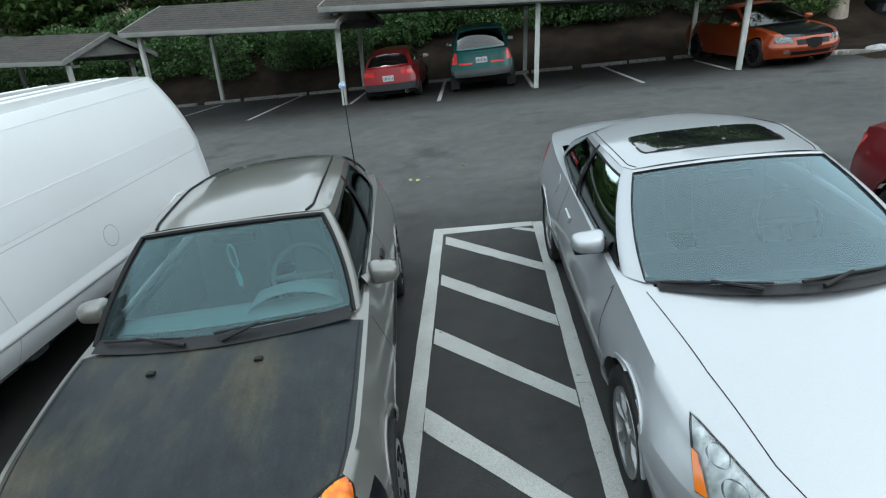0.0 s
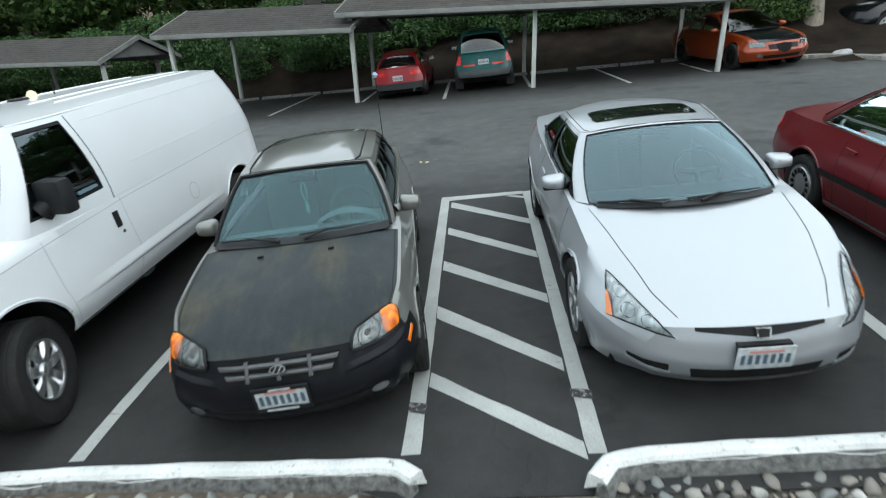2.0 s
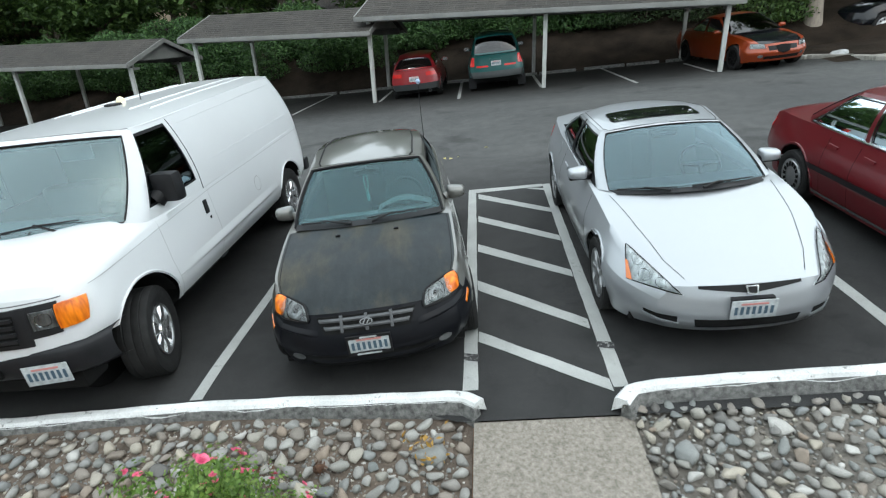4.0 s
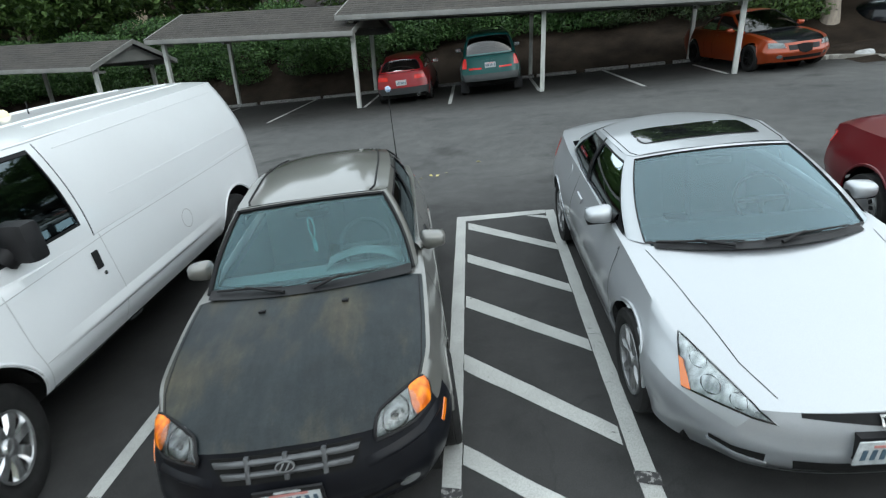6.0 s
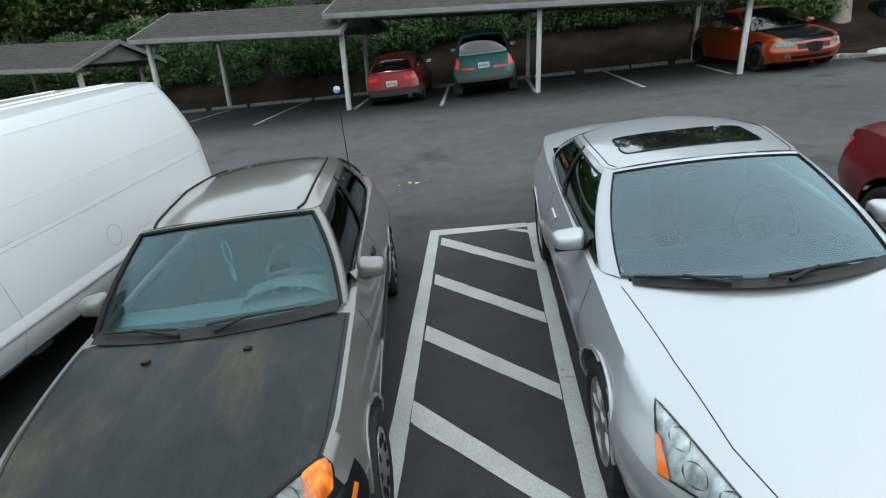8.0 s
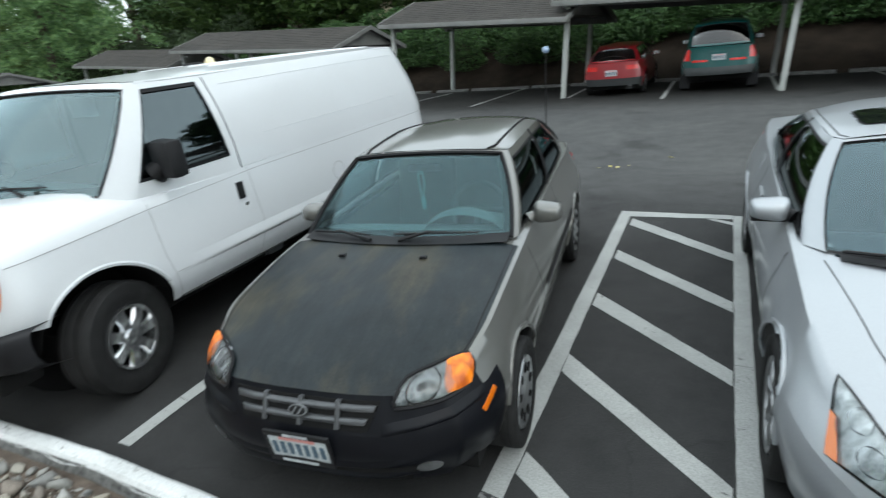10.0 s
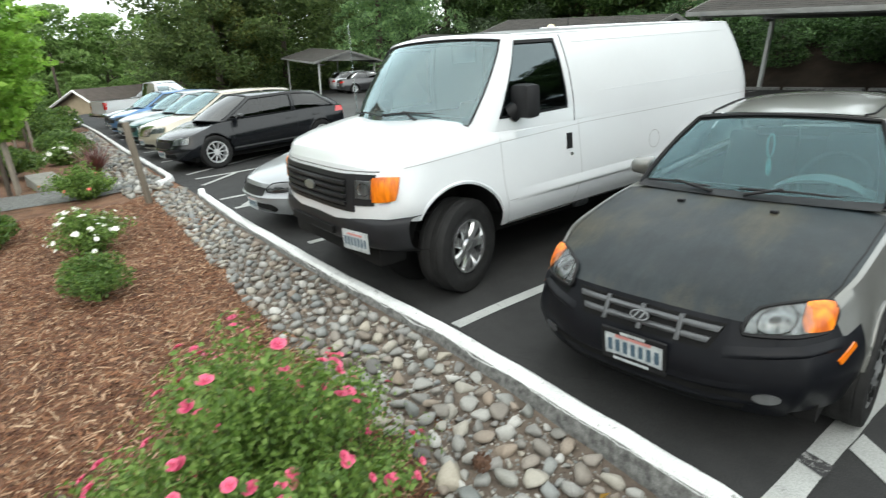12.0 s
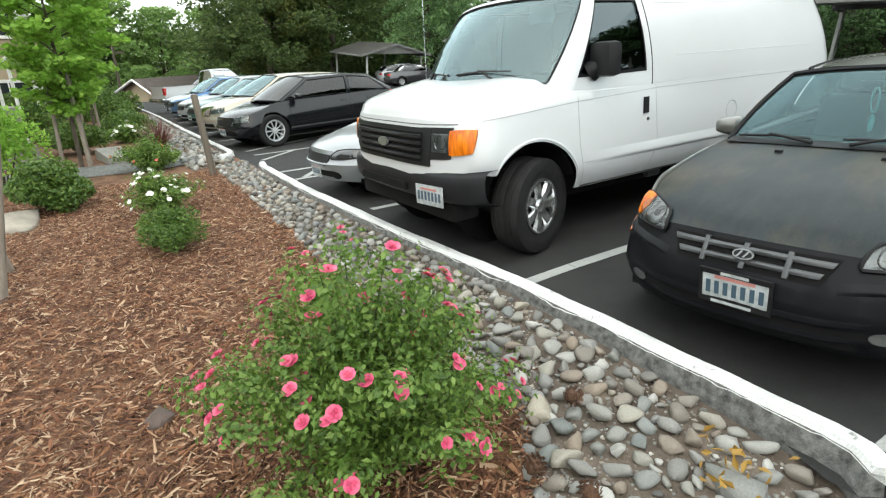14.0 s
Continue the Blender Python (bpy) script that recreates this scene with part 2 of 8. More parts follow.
REFLECT = reflector_mat("lamp_reflector", (0.03, 0.034, 0.036), (0.27, 0.29, 0.30), 0.5)
AMBERCELL = reflector_mat("amber_reflector", (0.42, 0.075, 0.001), (0.82, 0.22, 0.004), 0.0)
BRIGHT = reflector_mat("bright_reflector", (0.34, 0.36, 0.37), (0.78, 0.8, 0.82), 0.35)


def dull(m, level):
    """Matt plastic and rubber, with little gloss."""
    m.node_tree.nodes["Principled BSDF"].inputs["Specular IOR Level"].default_value = level
    return m


for m_ in (BLACK, RUBBER, SEAL, DARKMETAL):
    dull(m_, 0.22)


# ---- mesh helpers ----
def part(name, bm, material, parent=None, label="", angle=38, smooth=True):
    """Link a bmesh as one mesh object, under a thing or a part."""
    bmesh.ops.remove_doubles(bm, verts=bm.verts, dist=1e-5)
    me = bpy.data.meshes.new(name)
    bm.to_mesh(me)
    bm.free()
    return part_mesh(name, me, material, parent, label, angle, smooth)


def part_mesh(name, me, material, parent=None, label="", angle=38, smooth=True):
    if smooth:
        me.polygons.foreach_set("use_smooth", [True] * len(me.polygons))
        me.set_sharp_from_angle(angle=radians(angle))
    me.materials.append(material)
    ob = new(name, me)
    if parent:
        ob.parent = parent
    if label:
        ob["label"] = label
    return ob


def empty(name, m, label, category, group=""):
    ob = new(name)
    ob.matrix_world = m
    ob.empty_display_size = 0.1
    return tagged(ob, label, category, group)


def bm_box(x0, x1, y0, y1, z0, z1, bevel=0.0, bm=None, m=None):
    bm = bm or bmesh.new()
    made = bmesh.ops.create_cube(bm, size=1)["verts"]
    for v in made:
        v.co = ((x0 + x1) / 2 + v.co.x * (x1 - x0), (y0 + y1) / 2 + v.co.y * (y1 - y0), (z0 + z1) / 2 + v.co.z * (z1 - z0))
    if bevel:
        es = list({e for v in made for e in v.link_edges})
        made = list({v for f in bmesh.ops.bevel(bm, geom=es, offset=bevel, segments=2, affect="EDGES", profile=0.6)["faces"] for v in f.verts} | {v for v in made if v.is_valid})
    if m is not None:
        bmesh.ops.transform(bm, matrix=m, verts=[v for v in made if v.is_valid])
    return bm


def bm_tube(bm, pts, radii, n=8, cap=True):
    """A tube of n sides through points, with a radius for each."""
    bm = bm or bmesh.new()
    pts = [Vector(p) for p in pts]
    rings = []
    for i, p in enumerate(pts):
        d = (pts[min(i + 1, len(pts) - 1)] - pts[max(i - 1, 0)]).normalized()
        a = d.cross(Vector((0, 0, 1)) if abs(d.z) < 0.9 else Vector((1, 0, 0))).normalized()
        b = d.cross(a)
        r = radii[i] if hasattr(radii, "__len__") else radii
        rings.append([bm.verts.new(p + (a * math.cos(k * math.tau / n) + b * math.sin(k * math.tau / n)) * r) for k in range(n)])
    for r0, r1 in zip(rings, rings[1:]):
        for k in range(n):
            bm.faces.new((r0[k], r0[(k + 1) % n], r1[(k + 1) % n], r1[k]))
    if cap:
        bm.faces.new(rings[0][::-1])
        bm.faces.new(rings[-1])
    return bm


def bm_lathe(profile, n=32, axis="x", bm=None, off=(0, 0, 0)):
    """Turn a profile of (along, radius) about an axis."""
    bm = bm or bmesh.new()
    rings = []
    for a, r in profile:
        ring = []
        for k in range(n):
            c, s = math.cos(k * math.tau / n) * r, math.sin(k * math.tau / n) * r
            ring.append(bm.verts.new(Vector((a, c, s) if axis == "x" else (c, s, a)) + Vector(off)))
        rings.append(ring)
    for r0, r1 in zip(rings, rings[1:]):
        for k in range(n):
            bm.faces.new((r0[k], r1[k], r1[(k + 1) % n], r0[(k + 1) % n]))
    return bm


def bm_grid(fn, nu, nv, bm=None):
    """A grid of faces through fn(u, v), u and v from 0 to 1."""
    bm = bm or bmesh.new()
    g = [[bm.verts.new(fn(i / nu, j / nv)) for j in range(nv + 1)] for i in range(nu + 1)]
    for i in range(nu):
        for j in range(nv):
            bm.faces.new((g[i][j], g[i + 1][j], g[i + 1][j + 1], g[i][j + 1]))
    return bm


def pchip(xs, ys, x):
    """Smooth interpolation that does not overshoot."""
    xs, ys = np.asarray(xs, float), np.asarray(ys, float)
    h, d = np.diff(xs), np.diff(ys) / np.diff(xs)
    s = np.zeros_like(ys)
    for i in range(1, len(xs) - 1):
        if d[i - 1] * d[i] > 0:
            s[i] = 2 * d[i - 1] * d[i] / (d[i - 1] + d[i])
    s[0], s[-1] = d[0], d[-1]
    x = np.clip(x, xs[0], xs[-1])
    k = np.clip(np.searchsorted(xs, x, side="right") - 1, 0, len(xs) - 2)
    t = (x - xs[k]) / h[k]
    return ys[k] * (1 + 2 * t) * (1 - t) ** 2 + s[k] * h[k] * t * (1 - t) ** 2 + ys[k + 1] * t * t * (3 - 2 * t) + s[k + 1] * h[k] * t * t * (t - 1)


def on_lot(x, y, z=0.0, turn=0.0):
    return LOT @ pose(x, y, z, 0, 0, turn)


def upright(x, y, z=0.0, turn=0.0):
    """A plumb pose standing on the sloping lot."""
    return Matrix.Translation(LOT @ Vector((x, y, z))) @ pose(0, 0, 0, 0, 0, turn)


# ---- ground ----
def back_edge(x):
    return 18.75 - 0.13 * x


def bed_lip(x, d):
    """How far the stones are heaped up against the kerb."""
    return float(np.interp(x, [-10, -3, -1.4, -0.3, 0.1, 1.3], [0.14, 0.13, 0.11, 0.06, 0.03, 0.06])) * max(0.0, 1 - d / 1.3) ** 1.2


def ground_z(x, y):
    """Height of the earth over the lot's plane."""
    z = -0.06
    yb = back_edge(x) + 0.25
    if y > yb:
        d = y - yb
        z = 0.05 + 0.42 * min(d, 7) + 0.12 * max(0, min(d - 7, 30))
        z *= min(1, d / 0.6)
    if y < 0.9:
        d = 0.9 - y
        z = -0.10 + 0.03 * min(d, 3) + 0.02 * max(0, d - 3) + bed_lip(x, d)
    if x < -46:
        z -= 2.8 * min(1.0, (-46 - x) / 11) - 0.05 * max(0, -75 - x)
    if x > 13:
        z -= 0.0763 * (x - 13) * 0.6
    if x > 9.7 + 0.0 and 14.2 < y < yb:
        z = 0.10
    return z


def lot_sheet(name, xs, ys, fz, material, wobble=0.0, label="", category=""):
    v, f = [], []
    for i, x in enumerate(xs):
        for j, y in enumerate(ys):
            z = fz(x, y) + (wobble * noise.noise(Vector((x * 0.9, y * 0.9, 0))) if wobble else 0)
            v.append((x, y, z))
    n = len(ys)
    for i in range(len(xs) - 1):
        for j in range(n - 1):
            a = i * n + j
            f.append((a, a + n, a + n + 1, a + 1))
    me = bpy.data.meshes.new(name)
    me.from_pydata(v, [], f)
    ob = part_mesh(name, me, material)
    ob.matrix_world = LOT
    return tagged(ob, label, category, kind="structure")


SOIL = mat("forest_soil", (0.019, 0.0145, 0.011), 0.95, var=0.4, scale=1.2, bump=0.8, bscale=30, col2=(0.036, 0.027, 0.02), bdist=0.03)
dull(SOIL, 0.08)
MULCH = mat("bark_mulch", (0.15, 0.066, 0.034), 0.95, var=0.4, scale=3, bump=1.0, bscale=45, col2=(0.24, 0.125, 0.07), bdist=0.03)
GRAVEL = mat("gravel_bed", (0.16, 0.145, 0.125), 0.95, var=0.35, scale=6, bump=1.0, bscale=60, bdist=0.02)
gx = np.concatenate([np.linspace(-300, -50, 14), np.linspace(-48, 16, 90), np.linspace(20, 200, 10)])
gy = np.concatenate([np.linspace(-200, -14, 10), np.linspace(-12, 0.5, 22), np.linspace(0.95, 34, 70), np.linspace(38, 260, 12)])
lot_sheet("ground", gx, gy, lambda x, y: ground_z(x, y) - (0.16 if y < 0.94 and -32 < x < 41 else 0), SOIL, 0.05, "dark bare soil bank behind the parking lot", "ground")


def asphalt_sheet():
    v, f = [], []
    xs = np.linspace(-45, 9.9, 190)
    ny = 60
    for x in xs:
        y0, y1 = (0.9 if x > -0.1 else 1.02), back_edge(x)
        for j in range(ny):
            y = y0 + (y1 - y0) * j / (ny - 1)
            v.append((x, y, 0.003 * noise.noise(Vector((x * 0.7, y * 0.7, 3)))))
    for i in range(len(xs) - 1):
        for j in range(ny - 1):
            a = i * ny + j
            f.append((a, a + ny, a + ny + 1, a + 1))
    me = bpy.data.meshes.new("road")
    me.from_pydata(v, [], f)
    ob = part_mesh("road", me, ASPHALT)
    ob.matrix_world = LOT
    tagged(ob, "dark grey worn asphalt of the parking lot", "asphalt", kind="structure")


asphalt_sheet()
lot_sheet("road_side", np.linspace(9.9, 40, 40), np.linspace(1.02, 14.1, 20), lambda x, y: min(0, -0.0763 * 0.6 * (x - 13)) if x > 13 else 0.0, ASPHALT, 0.004, "dark grey asphalt lane leading out of the lot", "asphalt")


def stripe(pts, name="painted_line", z=0.006, label="worn white painted line on the asphalt"):
    """A painted band: a closed outline on the lot, cut into short strips."""
    a, b, c, d = [Vector((*p, 0)) for p in pts]
    n = max(2, int((b - a).length / 0.12))

    def at(u, v):
        p = (a.lerp(b, u)).lerp(d.lerp(c, u), v)
        w = 0.006 * noise.noise(Vector((p.x * 9, p.y * 9, 1.0)))
        return Vector((p.x + w, p.y + w, z))
    ob = part(name, bm_grid(at, n, 1), LINE)
    ob.matrix_world = LOT
    return tagged(ob, label, "line marking", "painted lines of the lot", kind="structure")


def line(x0, y0, x1, y1, w=0.105):
    d = Vector((x1 - x0, y1 - y0)).normalized()
    s = Vector((-d.y, d.x)) * w / 2
    return stripe([(x0 + s.x, y0 + s.y), (x1 + s.x, y1 + s.y), (x1 - s.x, y1 - s.y), (x0 - s.x, y0 - s.y)])


# hatched walkway between the two near cars
line(0.103, 1.222, 0.05, 5.93, 0.113)
line(1.172, 1.175, 1.158, 3.1, 0.108)
line(1.158, 3.104, 1.152, 5.9, 0.108)
stripe([(0.108, 5.76), (1.096, 5.80), (1.096, 5.92), (0.108, 5.93)])
for a0, a1, b0, b1 in ((5.70, 5.49, 4.87, 4.7), (4.79, 4.58, 3.94, 3.775), (3.865, 3.655, 3.03, 2.875), (2.95, 2.74, 2.085, 1.935)):
    stripe([(0.145, a0), (1.098, b0), (1.098, b1), (0.145, a1)])
stripe([(0.16, 2.0), (1.112, 1.27), (1.112, 1.13), (0.16, 1.845)])
stripe([(0.93, 5.79), (1.10, 5.70), (1.10, 5.62), (0.86, 5.76)], z=0.005)
# paint scuffed off where a seam crosses the lines
TAR = worn_mat("tar_scuff", (0.035, 0.035, 0.036), (0.22, 0.22, 0.215), 0.44, 30.0, 0.9)
for pts in ([(.04, 1.59), (.165, 1.56), (.165, 1.665), (.04, 1.68)], [(1.10, 1.66), (1.235, 1.63), (1.235, 1.715), (1.10, 1.74)]):
    ob = stripe(pts, "tar_scuff", .0105, "dark scuffed seam crossing the white line")
    ob.data.materials[0] = TAR
# stalls
line(-2.07, 1.28, -2.09, 1.72)
line(-2.09, 1.724, -2.08, 5.9)
line(-4.78, 1.3, -4.7, 5.8)
line(3.3, 1.3, 3.3, 5.8)
line(-7.2, 1.2, -7.2, 5.8)
line(-8.0, 1.2, -8.0, 5.8)
for k in range(3):
    line(-7.94, 1.9 + 1.2 * k, -7.26, 1.35 + 1.2 * k, 0.1)
line(-10.3, 1.35, -10.3, 5.8)
line(-11.0, 1.35, -12.3, 3.9)
line(-9.5, 1.3, -10.24, 2.1, 0.1)
for x in (-13.5, -16.0, -18.5, -21.0, -23.5):
    line(x, 1.3, x, 5.8)
for x0, y0, x1, y1 in ((-5.93, 15.26, -5.57, 19.3), (-3.17, 16.1, -3.1, 18.6), (-0.5, 14.94, -0.52, 18.9), (2.05, 15.45, 2.05, 18.6), (4.61, 14.23, 4.39, 18.2), (6.86, 14.7, 6.83, 17.1), (-9.5, 15.6, -8.5, 19.4)):
    line(x0, y0, x1, y1, 0.1)


def kerb_run(name, pts, label):
    """An extruded kerb: grey concrete with a white painted top and lot face, along a line."""
    prof = [(-0.02, -0.22), (-0.008, 0.03), (0.012, 0.106), (0.03, 0.13), (0.09, 0.13), (0.115, 0.115), (0.135, 0.0), (0.135, -0.12)]
    P = [Vector((*p, 0)) for p in pts]
    fine = []
    for a, b in zip(P, P[1:]):
        n = max(1, int((b - a).length / 0.035))
        fine += [a.lerp(b, i / n) for i in range(n)]
    fine.append(P[-1])
    th = empty(name, LOT, label, "kerb")
    tagged(th, kind="structure")

    def run(rows, edge=False):
        bm = bmesh.new()
        rings = []
        for i, p in enumerate(fine):
            d = (fine[min(i + 1, len(fine) - 1)] - fine[max(i - 1, 0)]).normalized()
            s = Vector((-d.y, d.x, 0))
            if s.y < 0:
                s = -s
            ring = []
            for o, z in rows:
                if edge and o == rows[0][0]:
                    k = max(0.0, noise.noise(Vector((p.x * 3, p.y * 3, 3))) + 0.35 * noise.noise(Vector((p.x * 14, p.y * 14, 8))) + 0.25)
                    o, z = o - 0.008 * k - 0.0015, z - 0.03 * k
                w = 0.005 * noise.noise(Vector((p.x * 3, p.y * 3, z * 11))) + 0.001 * noise.noise(Vector((p.x * 17, p.y * 17, z * 23)))
                ring.append(bm.verts.new(p + s * (o + w) + Vector((0, 0, z + w))))
            rings.append(ring)
        for r0, r1 in zip(rings, rings[1:]):
            for k in range(len(rows) - 1):
                bm.faces.new((r0[k], r0[k + 1], r1[k + 1], r1[k]))
        bm.faces.new(rings[0])
        bm.faces.new(rings[-1][::-1])
        return bm
    part("painted_top", run(prof[2:7], True), KERB, th, "chipped white paint on the kerb's top", 50)
    part("concrete_side", run([prof[0], prof[1], prof[2], (0.06, 0.09), (0.1, -0.2)]), CONC, th, "rough grey concrete side", 50)


kerb_run("kerb_west", [(-8.55, 1.0), (-8.2, 0.94), (-6, 0.89), (-3.4, 0.93), (-2.0, 1.01), (-1.1, 1.003), (-0.4, 0.988), (-0.05, 0.985), (0.05, 0.97), (0.135, 0.905)], "white-topped concrete kerb with grey sides beside river stones")
kerb_run("kerb_east", [(1.16, 0.86), (1.24, 0.96), (1.42, 1.0), (2.6, 1.02), (6, 1.06), (14, 1.1)], "white-topped concrete kerb with a flared end")
kerb_run("kerb_far", [(-45, 0.9), (-33, 0.8), (-24, 0.9), (-16.5, 0.86), (-11.2, 0.9), (-10.55, 0.9), (-10.2, 0.8), (-10.05, 0.62)], "white-topped concrete kerb curving along the planted bed")

# ---- car library: local x across, y from the nose backwards, z up ----
from mathutils.bvhtree import BVHTree

TOPF = [-1, -0.97, -0.9, -0.8, -0.62, -0.4, -0.2, 0, 0.2, 0.4, 0.62, 0.8, 0.9, 0.97, 1]


class Shell:
    """The skin of a car's lower body, lofted through stations (y, zb, wb, wm, zm, ws, zs, zc)."""

    def __init__(self, thing, st, wheels, arch, nose, tail, bow=(0.3, 4), rbow=(0.2, 4), cowl=1.3, deck=3.6, region=None, nv=11, step=0.06, fade=0.7, top_p=3.0, open_top=True, hood_f=0.86):
        self.thing = thing
        st = np.array(st, float)
        L = st[-1, 0]
        ys = np.unique(np.round(np.concatenate([np.arange(0, L, step), [L, cowl, deck], [0.02, 0.05, L - 0.02, L - 0.05]]), 3))
        cols = [pchip(st[:, 0], st[:, k], ys) for k in range(1, 8)]
        W = st[:, 3].max()

        def deform(p):
            x, y, z = p
            k = max(0, 1 - y / fade)
            a = min(1.2, abs(x) / W)
            y2 = y + k ** 1.5 * (np.interp(z, *zip(*nose)) + bow[0] * a ** bow[1])
            k = max(0, 1 - (L - y) / fade)
            y2 -= k ** 1.5 * (np.interp(z, *zip(*tail)) + rbow[0] * a ** rbow[1])
            return Vector((x, y2, z))
        rings, zs_all = [], []
        tt = np.linspace(0, 1, nv + 1)
        for i, y in enumerate(ys):
            zb, wb, wm, zm, ws, zs, zc = [c[i] for c in cols]
            sx, sz = pchip([0, 0.45, 1], [wb, wm, ws], tt), pchip([0, 0.45, 1], [zb, zm, zs], tt)
            top = [(f * ws, y, zc - (zc - zs) * abs(f) ** top_p) for f in TOPF]
            ring = [(-sx[k], y, sz[k]) for k in range(nv)] + top + [(sx[k], y, sz[k]) for k in range(nv - 1, -1, -1)]
            rings.append(ring)
        self.polys = {}
        V, F = [], []

        def face(name, quad):
            self.polys.setdefault(name, []).append(quad)
        nT = len(TOPF)
        cut = set()
        for i in range(len(ys) - 1):
            for k in range(nv * 2 + nT - 2):
                c = np.mean([rings[i][k], rings[i + 1][k], rings[i + 1][k + 1], rings[i][k + 1]], axis=0)
                side = k < nv or k >= nv + nT - 1
                f = min(k + .5, nv * 2 + nT - 2.5 - k) / nv if side else abs(c[0]) / max(1e-6, abs(rings[i][nv][0]))
                q = [(i, k), (i + 1, k), (i + 1, k + 1), (i, k + 1)]
                if side:
                    if any((c[1] - wy) ** 2 + (c[2] - wz) ** 2 < arch ** 2 for wy, wz in wheels):
                        cut.update(q)
                        continue
                    name = "side"
                else:
                    name = "top"
                    if open_top and cowl < c[1] < deck and f < (0.84 if c[1] < cowl + 0.16 else 0.93):
                        continue
                    if c[1] < cowl and f < hood_f:
                        name = "hood"
                face(region(name, c, f), q)
        # snap the edge of each cut to the wheel's circle
        pos = {(i, k): Vector(rings[i][k]) for i in range(len(ys)) for k in range(nv * 2 + nT - 1)}
        kept = {q for qs in self.polys.values() for quad in qs for q in quad}
        for q in cut & kept:
            p = pos[q]
            wy, wz = min(wheels, key=lambda w: (p.y - w[0]) ** 2 + (p.z - w[1]) ** 2)
            d = Vector((0, p.y - wy, p.z - wz))
            if d.length > 1e-4 and d.length < arch * 1.5:
                d = d.normalized() * arch
                pos[q] = Vector((p.x, wy + d.y, wz + d.z))
        # closing faces at nose and tail
        for end, i in (("front", 0), ("rear", len(ys) - 1)):
            rows = [[(f * abs(rings[i][k][0]), ys[i], rings[i][k][2]) for f in TOPF] for k in range(nv)]
            rows.append([rings[i][nv + j] for j in range(nT)])
            for a in range(nv):
                for b in range(nT - 1):
                    q = [rows[a][b], rows[a + 1][b], rows[a + 1][b + 1], rows[a][b + 1]]
                    c = np.mean(q, axis=0)
                    keys = []
                    for p, (aa, bb) in zip(q, ((a, b), (a + 1, b), (a + 1, b + 1), (a, b + 1))):
                        key = (end, aa, bb)
                        pos[key] = Vector(p)
                        keys.append(key)
                    face(region(end, c, abs(TOPF[b] + TOPF[b + 1]) / 2), keys if end == "rear" else keys[::-1])
        self.pos = {k: deform(p) for k, p in pos.items()}
        allv, allf, idx = [], [], {}
        for name, qs in self.polys.items():
            for q in qs:
                for key in q:
                    if key not in idx:
                        idx[key] = len(allv)
                        allv.append(self.pos[key])
                allf.append([idx[key] for key in q])
        self.tree = BVHTree.FromPolygons(allv, allf)
        self.wide = W
        self.deform, self.ys, self.wheels, self.arch = deform, ys, wheels, arch

    def emit(self, mats, names=None, labels=None):
        made = {}
        for name, qs in self.polys.items():
            bm = bmesh.new()
            vs = {}
            for q in qs:
                for key in q:
                    if key not in vs:
                        vs[key] = bm.verts.new(self.pos[key])
                try:
                    bm.faces.new([vs[k] for k in q])
                except ValueError:
                    pass
            bmesh.ops.remove_doubles(bm, verts=bm.verts, dist=1e-4)
            bmesh.ops.recalc_face_normals(bm, faces=bm.faces)
            nm = (names or {}).get(name, name)
            made[name] = part(nm, bm, mats[name], self.thing, (labels or {}).get(name, ""), 52)
        # arch liners
        for wy, wz in self.wheels:
            for s in (-1, 1):
                hit = self.tree.ray_cast(Vector((s * 3, wy, wz + self.arch + 0.04)), Vector((-s, 0, 0)))[0]
                x = abs(hit.x) - 0.035 if hit else 0.75

                def liner(u, v):
                    a = radians(16 + 150 * u)
                    return (s * (x - 0.5 * v), wy + math.cos(a) * self.arch * 1.005, wz + math.sin(a) * self.arch * 1.005)
                part("wheel_arch", bm_grid(liner, 16, 3), DARKMETAL, self.thing)
                part("arch_wall", bm_lathe([(0, 0), (0, self.arch * 1.02)], 24, "x", None, (s * (x - .47), wy, wz)), DARKMETAL, self.thing)
                ring, turns = [], []
                for a in np.linspace(-8, 188, 30):
                    p = self.deform((s * self.wide, wy + math.cos(radians(a)) * (self.arch + .016), wz + math.sin(radians(a)) * (self.arch + .016)))
                    p.x = s * 1.25
                    h = self.tree.ray_cast(p, Vector((-s, 0, 0)), .7)[0]
                    if h and abs(h.x) > self.wide * .8:
                        ring.append(h)
                        turns.append(a / 100)
                if len(ring) > 8:
                    xs = np.array([q.x for q in ring])
                    fit = np.poly1d(np.polyfit(turns, xs, 4))
                    good = np.abs(fit(turns) - xs) < 0.02
                    if good.sum() > 8:
                        fit = np.poly1d(np.polyfit(np.array(turns)[good], xs[good], 4))
                    ring = [Vector((float(fit(a)), q.y, q.z)) for a, q in zip(turns, ring)]
                    part("arch_lip", bm_tube(None, ring, .011, 8), mats["body"], self.thing)
        return made

    def cast(self, p, d, off=0.0):
        h, n, _, _ = self.tree.ray_cast(Vector(p) - Vector(d) * 1.5, Vector(d), 3.5)
        if h is None or (h - Vector(p)).length > 0.45:
            h, n, _, _ = self.tree.find_nearest(Vector(p))
        if n.dot(Vector(d)) > 0:
            n = -n
        return h + n * off

